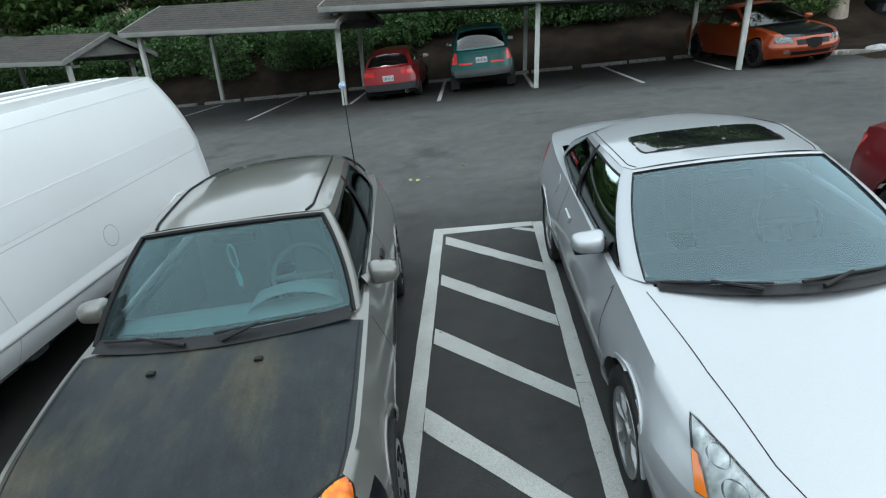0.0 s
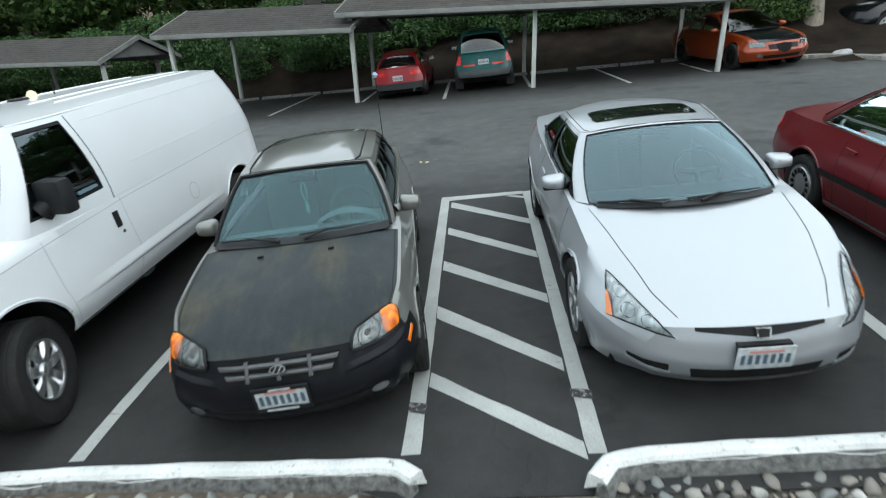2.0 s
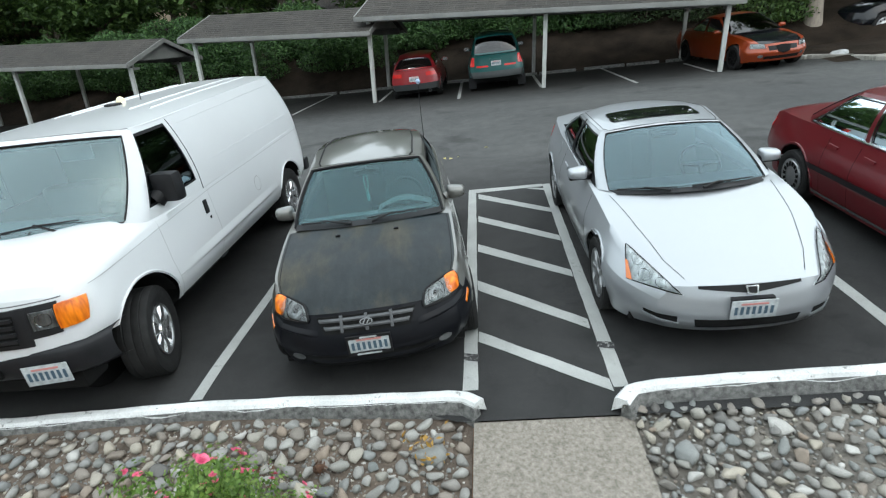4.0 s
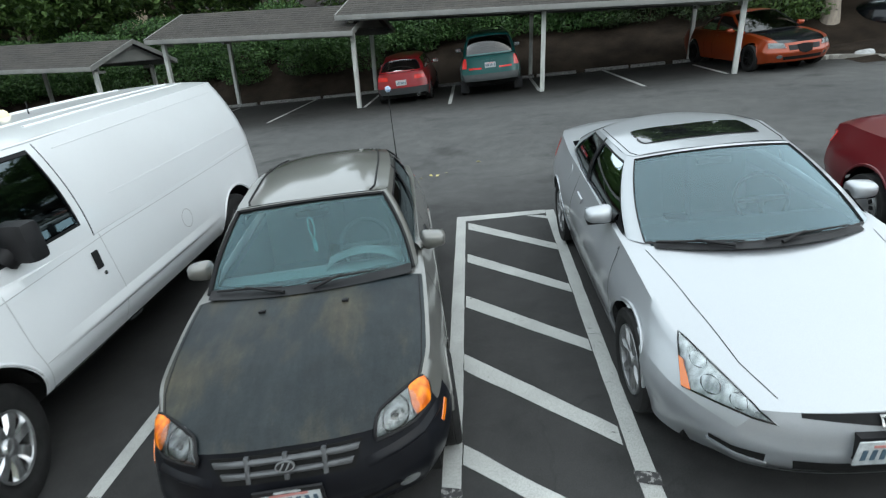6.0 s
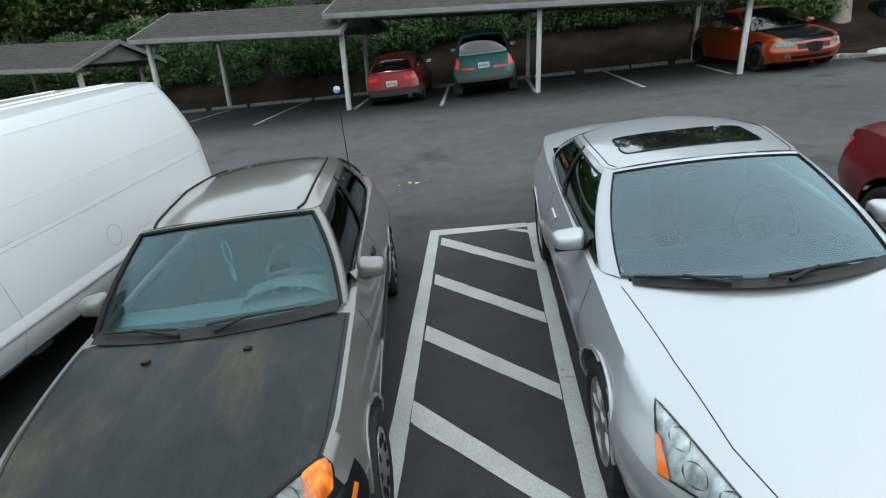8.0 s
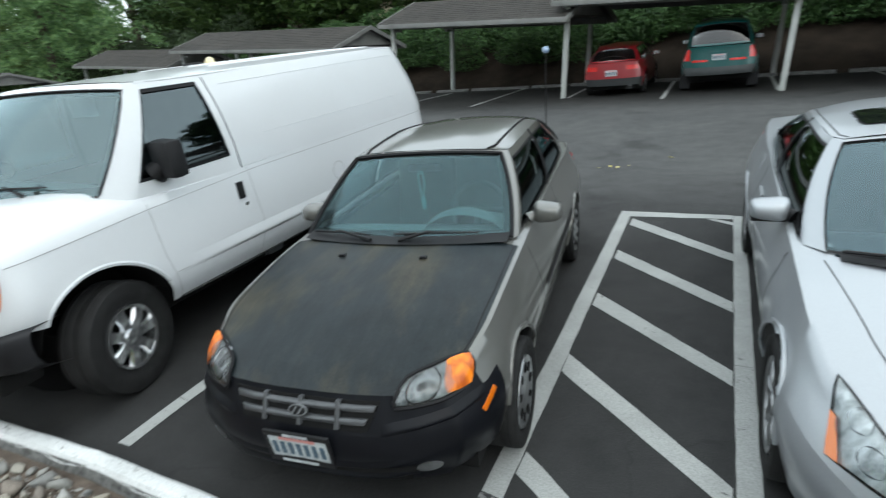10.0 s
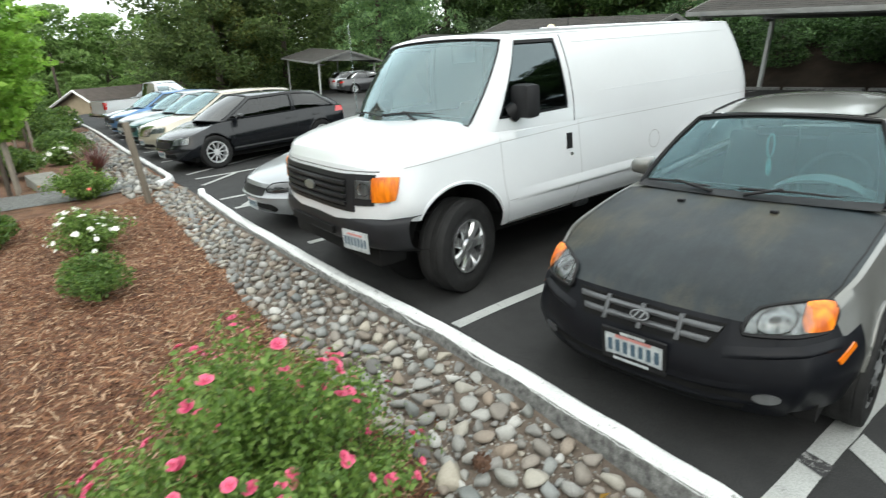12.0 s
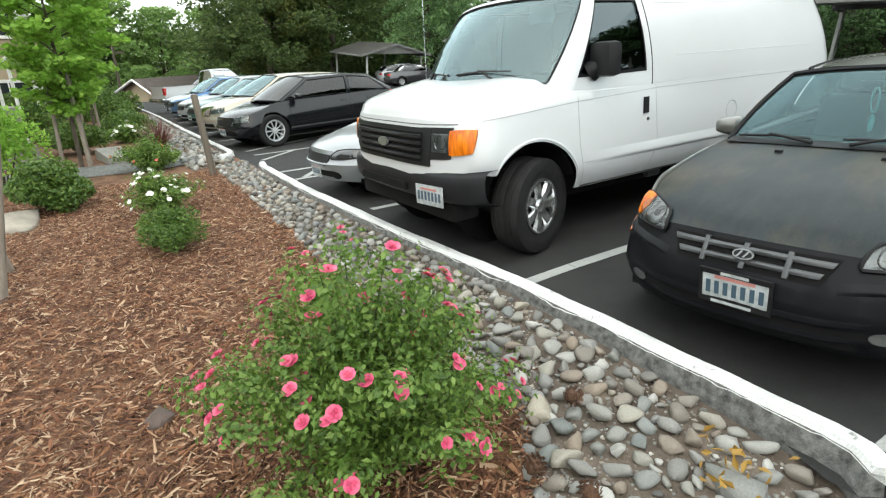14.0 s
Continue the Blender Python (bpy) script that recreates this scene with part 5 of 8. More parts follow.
def cargo_van():
    car = empty("cargo_van", on_lot(-3.47, 0.879, 0, 0.47) @ Matrix.Scale(1.031, 4), "white full-size cargo van with a dark grey bumper", "van")
    st = [(0, .67, .84, .90, .80, .86, 1.04, 1.085), (.06, .67, .865, .925, .80, .88, 1.08, 1.165), (.16, .67, .90, .95, .80, .905, 1.10, 1.205), (.3, .66, .93, .975, .80, .93, 1.11, 1.235), (.55, .6, .95, .99, .80, .955, 1.135, 1.285), (.95, .40, .92, 1.0, .70, .975, 1.17, 1.34),
          (1.3, .40, .91, 1.005, .66, .985, 1.19, 1.30), (3, .40, .91, 1.005, .66, .985, 1.2, 1.2), (4.9, .42, .90, 1.0, .66, .975, 1.2, 1.2), (5.15, .5, .92, .955, .80, .93, 1.2, 1.2)]

    def region(name, c, f):
        if name == "hood":
            return "hood"
        if name == "rear":
            return "rear_door"
        return "body"
    sh = Shell(car, st, [(.78, .44), (4.3, .40)], .44, [(.5, .06), (.8, .06), (1.0, .08), (1.1, .11)], [(.5, 0), (1.2, .0)], (.27, 4), (.08, 5), 1.12, 5.1, region, step=.06, fade=.5, hood_f=.9, top_p=7)
    sh.emit({"hood": WHITEP, "rear_door": WHITEP, "body": WHITEP})
    base = [(0, .68, 1.27), (.87, .99, 1.27), (.955, 1.16, 1.18), (.985, 1.98, 1.19), (.985, 2.10, 1.2), (.972, 4.95, 1.2), (.92, 5.13, 1.2), (0, 5.15, 1.2)]
    top = [(0, 1.27, 1.945), (.80, 1.42, 1.915), (.835, 1.51, 1.905), (.845, 1.92, 1.905), (.846, 2.04, 1.907), (.81, 4.70, 1.93), (.765, 4.86, 1.925), (0, 4.92, 1.965)]
    roof, surf = cabin(car, base, top, {0: CLEAR, 2: TINTED, 6: SMOKED}, WHITEP, WHITEP, .02, .045, .05, .17, .935, .035, ws_hi=.93)
    for s in (0.012, 0.988):
        part("drip_rail", bm_tube(None, [roof(s, v) + Vector((.012 * (1 if s > .5 else -1), 0, -.008)) for v in np.linspace(0.02, .99, 20)], .012, 6), WHITEP, car)
        part("rail_gap", bm_tube(None, [roof(s, v) + Vector((.016 * (1 if s > .5 else -1), 0, -.022)) for v in np.linspace(0.02, .99, 20)], .006, 6), SEAL, car)
    for x in (.2, .32, .68, .8):
        part("roof_rib", bm_tube(None, [roof(x, v) + Vector((0, 0, -.004)) for v in np.linspace(.3, .97, 12)], .014, 6), WHITEP, car)
    p = roof(.36, .5)
    bm = bm_lathe([(0, .05), (.02, .047), (.045, .035), (.06, .016), (.064, 0)], 16, "z", None, p - Vector((0, 0, .002)))
    part("roof_lamp", bm, mat("cream_plastic", (.75, .66, .42), .4, var=.1), car, "cream domed lamp on the roof")
    p = roof(.42, .42)
    part("roof_vent", bm_lathe([(0, .09), (.02, .08), (.022, 0)], 14, "z", None, p), BLACK, car)
    p = roof(.5, .5)
    part("roof_aerial", bm_tube(None, [p, p + Vector((0, .02, .1))], [.006, .004], 6), BLACK, car)
    part("front_aerial", bm_tube(None, [(-.8, .95, 1.2), (-.83, .98, 2.15)], [.006, .003], 6), CHROME, car)
    # front: dark mouth with slats, square lamps, amber corners
    g = sh.decal("grille", [(-.6, 0, .755), (.6, 0, .755), (.62, 0, 1.025), (-.62, 0, 1.025)], (0, 1, 0), VANGRILLE, .012, 16, 6, None, "dark plastic grille with slats", .03)
    sh.decal("grille_mouth", [(-.52, 0, .785), (.52, 0, .785), (.54, 0, .995), (-.54, 0, .995)], (0, 1, 0), DARKMETAL, .016, 14, 4, g, "", .0)
    for z in (.815, .865, .915, .965):
        sh.decal("grille_slat", [(-.53, 0, z - .012), (.53, 0, z - .012), (.53, 0, z + .012), (-.53, 0, z + .012)], (0, 1, 0), VANGRILLE, .034, 14, 2, g, "", .02, 0, .006)
    sh.decal("emblem", [(-.085, 0, .86), (.085, 0, .86), (.085, 0, .93), (-.085, 0, .93)], (0, 1, 0), ALLOY, .046, 8, 8, g, "oval emblem", .012, 1)
    sh.seam([(-.82, .1, 1.055), (-.5, 0, 1.05), (0, 0, 1.05), (.5, 0, 1.05), (.82, .1, 1.055)], (0, 1, 0), .008, "hood_gap", mat("hood_gap", (.12, .12, .12), .7))
    for s in (-1, 1):
        fw = (-.25 * s, 1, 0)
        lamp = sh.decal("headlight", [(.66 * s, 0, .862), (.775 * s, .14, .862), (.775 * s, .14, .992), (.66 * s, 0, .992)], fw, REFLECT, .012, 6, 6, None, "square clear headlamp", .03)
        sh.decal("lens", [(.665 * s, 0, .867), (.77 * s, .14, .867), (.77 * s, .14, .987), (.665 * s, 0, .987)], fw, LENS, .024, 6, 6, lamp, "", .015)
        sh.decal("indicator", [(.79 * s, .13, .838), (.922 * s, .25, .852), (.934 * s, .28, 1.018), (.80 * s, .13, 1.016)], (-.5 * s, 1, 0), AMBERCELL, .02, 10, 8, lamp, "large amber corner lens", .02, .25, .014)
        sh.decal("lamp_bowl", [(.675 * s, .04, .88), (.765 * s, .1, .88), (.765 * s, .1, .975), (.675 * s, .04, .975)], fw, BOWL, .018, 8, 8, lamp, "", .02, .8, -.02)
        sh.decal("lamp_surround", [(.54 * s, 0, .80), (.79 * s, .14, .815), (.81 * s, .14, 1.035), (.55 * s, 0, 1.03)], (-.25 * s, 1, 0), VANGRILLE, .008, 10, 6, lamp, "", .02, .05)
        sh.ridge([(s, 1.3, .675), (s, 2.1, .675), (s, 3.0, .675), (s, 3.8, .675)], (-s, 0, 0), .06, .016, "side_crease", WHITEP)
        # door gaps and belt seam; the grey lines at z .66 paint the crease's shading
        for q in ([(s, 1.2, 1.19), (s, 1.22, .8), (s, 1.3, .42)], [(s, 2.10, 1.19), (s, 2.14, .75), (s, 2.06, .42)], [(s, 1.3, .415), (s, 2.06, .415)], [(s, 1.26, .66), (s, 3.82, .66)], [(s, 4.76, .66), (s, 5.05, .66)], [(s, .35, 1.07), (s, 1.2, 1.13), (s, 2.2, 1.165), (s, 5.05, 1.165)]):
            sh.seam(q, (-s, 0, 0), .006, material=GAP_CREASE_GREY)
        part("door_gap", bm_tube(None, [surf(3, .6, v, s, -.001) for v in np.linspace(.0, .97, 10)], .004, 5), SEAL, car)
        sh.seam([(s, 1.28, .43), (s, 3.85, .43)], (-s, 0, 0), .016, "sill_trim", CHROME, .004)
        h = sh.decal("door_handle", [(s, 1.95, .97), (s, 2.01, .97), (s, 2.01, 1.10), (s, 1.95, 1.10)], (-s, 0, 0), BLACK, .012, 3, 5, None, "black upright door handle", .01)
        sh.decal("door_lock", [(s, 1.99, .905), (s, 2.025, .905), (s, 2.025, .935), (s, 1.99, .935)], (-s, 0, 0), CHROME, .006, 4, 4, h, "", .005, 1)
        # mirror on a broad dark arm
        mi = part("mirror", bm_box(-.115, .115, -.075, .06, -.125, .125, .045, None, pose(1.06 * s, 1.41, 1.42, 0, 0, -8 * s)), BLACK, car, "large black door mirror")
        part("mirror_arm", bm_tube(None, [(1.02 * s, 1.4, 1.38), (.95 * s, 1.36, 1.33)], [.06, .08], 10), BLACK, mi)
        wheel(car, .86 * s, .83, .373, .25, .212, "wide", s, 16, COVER, 7)
        wheel(car, .85 * s, 4.3, .373, .25, .215, "wide", s, 0, COVER, 7)
        sh.decal("tail_light", [(.80 * s, 5.15, .75), (.89 * s, 5.15, .75), (.89 * s, 5.15, 1.12), (.80 * s, 5.15, 1.12)], (0, -1, 0), REDLENS, .006, 3, 6, None, "tall red tail lamp")
    ring = [(1.0, 3.22 + .085 * math.cos(a), .88 + .085 * math.sin(a)) for a in np.linspace(0, math.tau, 26)]
    sh.seam(ring, (-1, 0, 0), .006, "fuel_flap", mat("flap_gap", (.3, .3, .3), .7))
    ln = [surf(4, u, .88, 1, -.001) for u in np.linspace(.03, .98, 16)]
    part("side_crease", bm_tube(None, ln, .0025, 5), WHITEP, car)
    part("side_crease", bm_tube(None, [surf(4, u, .3, 1, -.001) for u in np.linspace(.1, .97, 16)], .0025, 5), WHITEP, car)

    def bumper(u, v):
        a = 2 * u - 1
        prof = [(.10, .728), (-.05, .722), (-.085, .70), (-.10, .65), (-.095, .55), (-.07, .50), (.0, .47), (.08, .45)]
        k = v * (len(prof) - 1)
        i = min(int(k), len(prof) - 2)
        o = prof[i][0] + (prof[i + 1][0] - prof[i][0]) * (k - i)
        z = prof[i][1] + (prof[i + 1][1] - prof[i][1]) * (k - i)
        return Vector((a * (1.0 - .02 * abs(a) ** 8), .15 + o + .06 * a * a + .2 * abs(a) ** 9, z))
    part("front_bumper", bm_grid(bumper, 40, 18), VANBUMP, car, "dark grey front bumper")
    part("bumper_slot", bm_box(-.5, .3, .035, .06, .54, .60, .0), DARKMETAL, car)
    part("valance", bm_box(-.78, .78, .16, .4, .34, .5, .03), DARKMETAL, car)
    plate(car, (.62, .062, .545), 0, 9)
    part("cowl", bm_grid(lambda u, v: Vector(((2 * u - 1) * .8, .63 + .31 * (2 * u - 1) ** 2 + .1 * v, 1.262 + .03 * v - .015 * (2 * u - 1) ** 2)), 20, 3), BLACK, car)
    wiper(car, (-.62, .84, 1.345), (-.05, .72, 1.36), .015, (-.45, .77, 1.29))
    wiper(car, (.08, .72, 1.36), (.64, .84, 1.375), .015, (.52, .80, 1.29))
    interior(car, .93, 1.0, 1.5, 1.28, 2.6, CLOTH, DARKDASH, .55)
    steering(car, .42, 1.6, 1.26, BLACK)
    part("bulkhead", bm_box(-.8, .8, 2.6, 2.64, .6, 1.9), mat("bulkhead_grey", (.15, .15, .15), .7), car)
    part("sun_visor", bm_box(.25, .55, 1.36, 1.37, 1.72, 1.86, .01), mat("visor", (.4, .42, .42), .8), car)
    part("rear_bumper", bm_box(-.97, .97, 5.1, 5.26, .50, .68, .03), VANBUMP, car, "dark rear bumper")
    part("underbody", bm_box(-.8, .8, .5, 4.9, .36, .55), DARKMETAL, car)
    return car


cargo_van()

# ---- carports ----
def shingle_mat():
    m, t, b = nodes_of("shingles")
    n1 = noise_node(t, 0.8, 5)
    n2 = noise_node(t, 14, 6, 0.7)
    g = t.nodes.new("ShaderNodeNewGeometry")
    c = ramp_node(t, n1.outputs[0], [(0.3, (0.024, 0.021, 0.018)), (0.7, (0.043, 0.038, 0.032))]).outputs[0]
    c = mixed(t, c, ramp_node(t, n2.outputs[0], [(0.3, (0.7,) * 3), (0.7, (1.15,) * 3)]).outputs[0], 1.0, "MULTIPLY")
    c = mixed(t, c, ramp_node(t, g.outputs["Random Per Island"], [(0, (0.75,) * 3), (1, (1.2,) * 3)]).outputs[0], 1.0, "MULTIPLY")
    t.links.new(c, b.inputs["Base Color"])
    b.inputs["Roughness"].default_value = 0.9
    bumped(t, b, noise_node(t, 120, 3).outputs[0], 0.5, 0.006)
    return m


SHINGLE = shingle_mat()
HOUSEROOF = mat("brown_roof", (0.07, 0.055, 0.045), 0.9, var=0.25, scale=2, bump=0.4, bscale=20)


def carport(x, y, turn, length, depth, post_h, label, bays=1, over=0.45, rise=0.75, posts=None, skew=0.5, at=None):
    """An open carport with a shingled gable roof whose ridge runs along local x. (x, y): the right front post on the lot; it
    runs to the left. Its roof is level while the ground falls, so posts grow longer downhill."""
    th = empty("carport", upright(x, y, 0, turn), label, "carport", "carports along the lot")
    inv = th.matrix_world.inverted()
    step = length / bays
    at = at or [i * step for i in range(bays + 1)]
    for i in range(len(at)):
        for d in (0, depth):
            if posts and (i, d > 0) in posts:
                continue
            lx, ly = -at[i] - (skew if d else 0), d
            w = th.matrix_world @ Vector((lx, ly, 0))
            l = LOT.inverted() @ w
            foot = (inv @ (LOT @ Vector((l.x, l.y, 0)))).z
            part("post", bm_box(lx - .06, lx + .06, ly - .06, ly + .06, foot - .05, post_h + .02, .008), POSTP, th, "weathered white wooden post")
            part("post_brace", bm_box(lx - .05, lx + .05, ly - .05 - .35 * (d > 0), ly + .05 + .35 * (d == 0), post_h - .08, post_h, .0), FASCIA, th)
    x0, x1 = -length - .3, .3
    for d in (0, depth):
        # rear beam and roof underside take BEAM, darkened for the shade under the roof
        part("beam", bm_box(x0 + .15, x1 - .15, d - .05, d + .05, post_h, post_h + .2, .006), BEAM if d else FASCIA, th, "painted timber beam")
    y0, y1, ym = -over, depth + over, depth / 2
    ze, zr = post_h + .16, post_h + .16 + rise
    slope = (zr - ze) / (ym - y0)
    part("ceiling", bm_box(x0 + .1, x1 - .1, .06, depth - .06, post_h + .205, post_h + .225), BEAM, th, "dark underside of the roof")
    for sgn in (0, 1):
        def deck(u, v, lift=0.0):
            yy = y0 + (ym - y0) * v
            z = ze + (zr - ze) * v + lift
            return Vector((x0 + (x1 - x0) * u, yy if sgn == 0 else depth - yy, z))
        bm = bm_grid(lambda u, v: deck(u, v), 1, 1)
        bm_grid(lambda u, v: deck(u, v, -.035), 1, 1, bm)
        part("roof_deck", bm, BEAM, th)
        # shingles: overlapping tabs in courses
        courses = 12
        v_, f_ = [], []
        rnd = random.Random(int(x * 7) + sgn)
        for c in range(courses):
            t0, t1 = c / courses, (c + 1.15) / courses
            xx = x0 - rnd.random() * .3
            while xx < x1:
                w = .3
                a, b = max(x0, xx + .004), min(x1, xx + w - .004)
                xx += w
                if b - a < .02:
                    continue
                lift = .009 + rnd.random() * .004
                j = rnd.uniform(-.012, .012)
                q = [deck((a - x0) / (x1 - x0), t0 + j / 2, lift), deck((b - x0) / (x1 - x0), t0 + j / 2, lift), deck((b - x0) / (x1 - x0), min(1, t1), .004), deck((a - x0) / (x1 - x0), min(1, t1), .004)]
                q += [q[0] - Vector((0, 0, .012)), q[1] - Vector((0, 0, .012))]
                k = len(v_)
                v_ += q
                f_ += [(k, k + 1, k + 2, k + 3), (k + 4, k + 5, k + 1, k)]
        me = bpy.data.meshes.new("shingle")
        me.from_pydata(v_, [], f_)
        ob = part_mesh("shingle", me, SHINGLE, th, "mossy grey-brown asphalt shingles", smooth=False)
        tagged(ob, kind="stuff")
        yy = y0 if sgn == 0 else y1
        part("fascia", bm_box(x0, x1, yy - .02, yy + .02, ze - .13, ze + .004, .004), FASCIA, th, "grey-white eave board")
    for xe in (x0, x1):
        for sgn in (0, 1):
            yy = y0 if sgn == 0 else y1
            bm = bmesh.new()
            q = [(yy, ze - .13), (yy, ze + .02), (ym, zr + .02), (ym, zr - .13)]
            vs = [bm.verts.new((xe + o, a, b)) for o in (-.02, .02) for a, b in q]
            for idx in ((0, 1, 2, 3), (7, 6, 5, 4), (0, 4, 5, 1), (1, 5, 6, 2), (2, 6, 7, 3), (3, 7, 4, 0)):
                bm.faces.new([vs[i] for i in idx])
            bmesh.ops.recalc_face_normals(bm, faces=bm.faces)
            part("barge_board", bm, FASCIA, th, "grey-white gable board")
        bm = bmesh.new()
        xi = xe + (.2 if xe < 0 and xe == x0 else -.2)
        vs = [bm.verts.new(p) for p in ((xi, .1, post_h + .2), (xi, depth - .1, post_h + .2), (xi, ym, zr - .12))]
        bm.faces.new(vs)
        r = bmesh.ops.extrude_face_region(bm, geom=bm.faces[:])
        bmesh.ops.translate(bm, vec=(.03, 0, 0), verts=[v for v in r["geom"] if isinstance(v, bmesh.types.BMVert)])
        part("gable_panel", bm, FASCIA, th, "plain grey gable board")
    return th


ROW = -8.2
carport(7.0, 14.65, ROW, 10.4, 3.2, 1.72, "open carport with mossy shingled roof and white posts", 2, at=[0, 4.93, 10.4])
carport(-3.42, 16.0, ROW, 6.1, 3.3, 2.04, "lower stepped carport with mossy shingled roof and white posts", 1, posts=[(0, True), (0, False)], skew=-.2)
carport(-12.1, 17.1, ROW, 10.0, 3.3, 1.95, "carport further down the slope with a gable end", 2)
carport(-23.0, 18.6, ROW, 9.0, 3.3, 2.0, "low carport roof seen beyond the van", 2)
carport(-37.5, 16.2, -6, 8.0, 4.5, 2.1, "small distant carport with a shingled gable roof", 1)

# ---- other cars ----
def plain_car(name, label, x, y, turn, L, W, H, kind, paint, glass=None, front="", rear="", rim=None, spokes=8, style="cover", tyre=0.31, belt=None, hood=None, group="", lower=None, category="car", detail=1, trim=None, arch=0.37):
    """A parked car of a kind: sedan, hatch, wagon, suv or coupe, with its cabin, lamps, plate and wheels."""
    car = empty(name, on_lot(x, y, 0, turn), label, category, group)
    belt = belt or H * 0.66
    hood = hood or H * 0.62
    rows = {"sedan": (.27, .44, .70, .84, .79), "hatch": (.235, .42, .86, .965, .98), "wagon": (.25, .41, .90, .97, .985), "suv": (.27, .40, .92, .975, .985), "coupe": (.28, .47, .66, .82, .77)}[kind]
    c0, t0, t1, b1, dk = [r * L for r in rows]
    fo, ro = .185 * L, .79 * L
    zb = .2 if kind != "suv" else .34
    st = [(0, zb + .04, W * .80, W * .88, H * .32, W * .76, hood * .76, hood * .79), (.03 * L, zb + .02, W * .85, W * .92, H * .33, W * .80, hood * .83, hood * .86), (.13 * L, zb, W * .91, W * .97, H * .36, W * .83, hood * .92, hood * .97), (c0, zb, W * .93, W, H * .38, W * .85, belt * .97, hood * 1.03),
          (.5 * L, zb, W * .93, W, H * .40, W * .87, belt, belt + .01), (.8 * L, zb, W * .93, W * .99, H * .42, W * .86, belt * 1.03, belt * 1.05), (.93 * L, zb + .02, W * .9, W * .95, H * .42, W * .81, belt * 1.03, belt * 1.06), (L, zb + .1, W * .82, W * .89, H * .42, W * .75, belt * .98, belt * 1.01)]
    if kind in ("hatch", "wagon", "suv"):
        st[-1] = (L, zb + .1, W * .84, W * .92, H * .42, W * .80, belt * 1.02, belt * 1.03)

    def region(nm, c, f):
        if nm == "front" or (nm == "side" and c[1] < .1 * L and c[2] < hood * .7):
            return "front_bumper"
        if (nm == "rear" or (nm == "side" and c[1] > .9 * L)) and c[2] < hood * .62:
            return "rear_bumper"
        return {"hood": "hood", "rear": "tail_panel"}.get(nm, "body")
    sh = Shell(car, st, [(fo, tyre), (ro, tyre)], arch, [(.2, .12), (.45, 0), (hood * .6, .03), (hood * .8, .10)], [(.2, .1), (.5, 0), (1.0, .05)], (.42, 2.7), (.26, 3), c0 - .04, dk, region, nv=9, step=.09, hood_f=.85, top_p=2.5)
    low = lower or paint
    sh.emit({"hood": hood_paint.get(name, paint), "front_bumper": low, "rear_bumper": low, "tail_panel": paint, "body": paint})
    wx = W * .80
    q = .5 * (t0 + t1)
    base = [(0, c0 - .12, belt * 1.01), (W * .79, c0 + .03, belt * .985), (W * .83, c0 + .12, belt * .985), (W * .86, q - .03, belt), (W * .86, q + .04, belt), (W * .84, b1 - .28, belt * 1.03), (W * .72, b1 - .06, belt * 1.05), (0, b1 + .03, belt * 1.05)]
    top = [(0, t0 - .06, H - .01), (W * .60, t0 + .02, H - .055), (W * .645, t0 + .09, H - .065), (W * .66, q + .02, H - .04), (W * .66, q + .07, H - .04), (W * .64, t1 - .16, H - .05), (W * .58, t1 - .04, H - .06), (0, t1 + .03, H - .025)]
    if kind == "hatch":
        top[4:] = [(W * .66, q + .07, H - .04), (W * .61, t1 - .30, H - .10), (W * .53, t1 - .12, H - .13), (0, t1 - .04, H - .08)]
    g = glass or TINTED
    roof, surf = cabin(car, base, top, {0: g if glass else CLEAR, 2: g, 4: g, 6: g}, paint, roof_paint.get(name, paint), .035, .035, .03, .07, .9, .03, seal=trim, band=.03)
    for s in (-1, 1):
        wheel(car, (W - .1) * s, fo, tyre, .2, tyre * .66, style, s, 0, rim, spokes)
        wheel(car, (W - .1) * s, ro, tyre, .2, tyre * .66, style, s, 0, rim, spokes)
        mirror(car, (W + .06) * s, c0 + .42, belt + .06, .19, .12, .09, paint, s, 0, .03)
        if front:
            fw = (-.35 * s, 1, -.2)
            z = hood * .72
            if front == "dark":
                quad = [(W * .42 * s, .1, z - .055), (W * .86 * s, .36, z - .03), (W * .80 * s, .44, z + .065), (W * .50 * s, .16, z + .055)]
                lamp = sh.decal("headlight", quad, fw, SMOKELENS, .01, 12, 7, None, "smoked almond-shaped headlamp", .02, .6, .012)
                sh.outline("lamp_rim", quad, fw, .006, SEAL, .012, lamp, .6)
                sh.decal("fog_hole", [(W * .42 * s, 0, .27), (W * .60 * s, .1, .27), (W * .60 * s, .1, .37), (W * .42 * s, 0, .37)], (-.1 * s, 1, 0), DARKMETAL, .006, 8, 8, None, "round dark fog-lamp hole", .0, 1)
                continue
            lamp = sh.decal("headlight", [(W * .48 * s, .1, z - .06), (W * .83 * s, .3, z - .04), (W * .80 * s, .36, z + .075), (W * .52 * s, .15, z + .05)], fw, REFLECT, .006, 8, 5, None, "clear headlamp", .02)
            sh.decal("lens", [(W * .47 * s, .1, z - .065), (W * .84 * s, .3, z - .045), (W * .81 * s, .36, z + .08), (W * .51 * s, .15, z + .055)], fw, SMOKED if front == "dark" else LENS, .014, 8, 5, lamp)
        if rear:
            bw = (-.35 * s, -1, 0)
            z = belt * .86
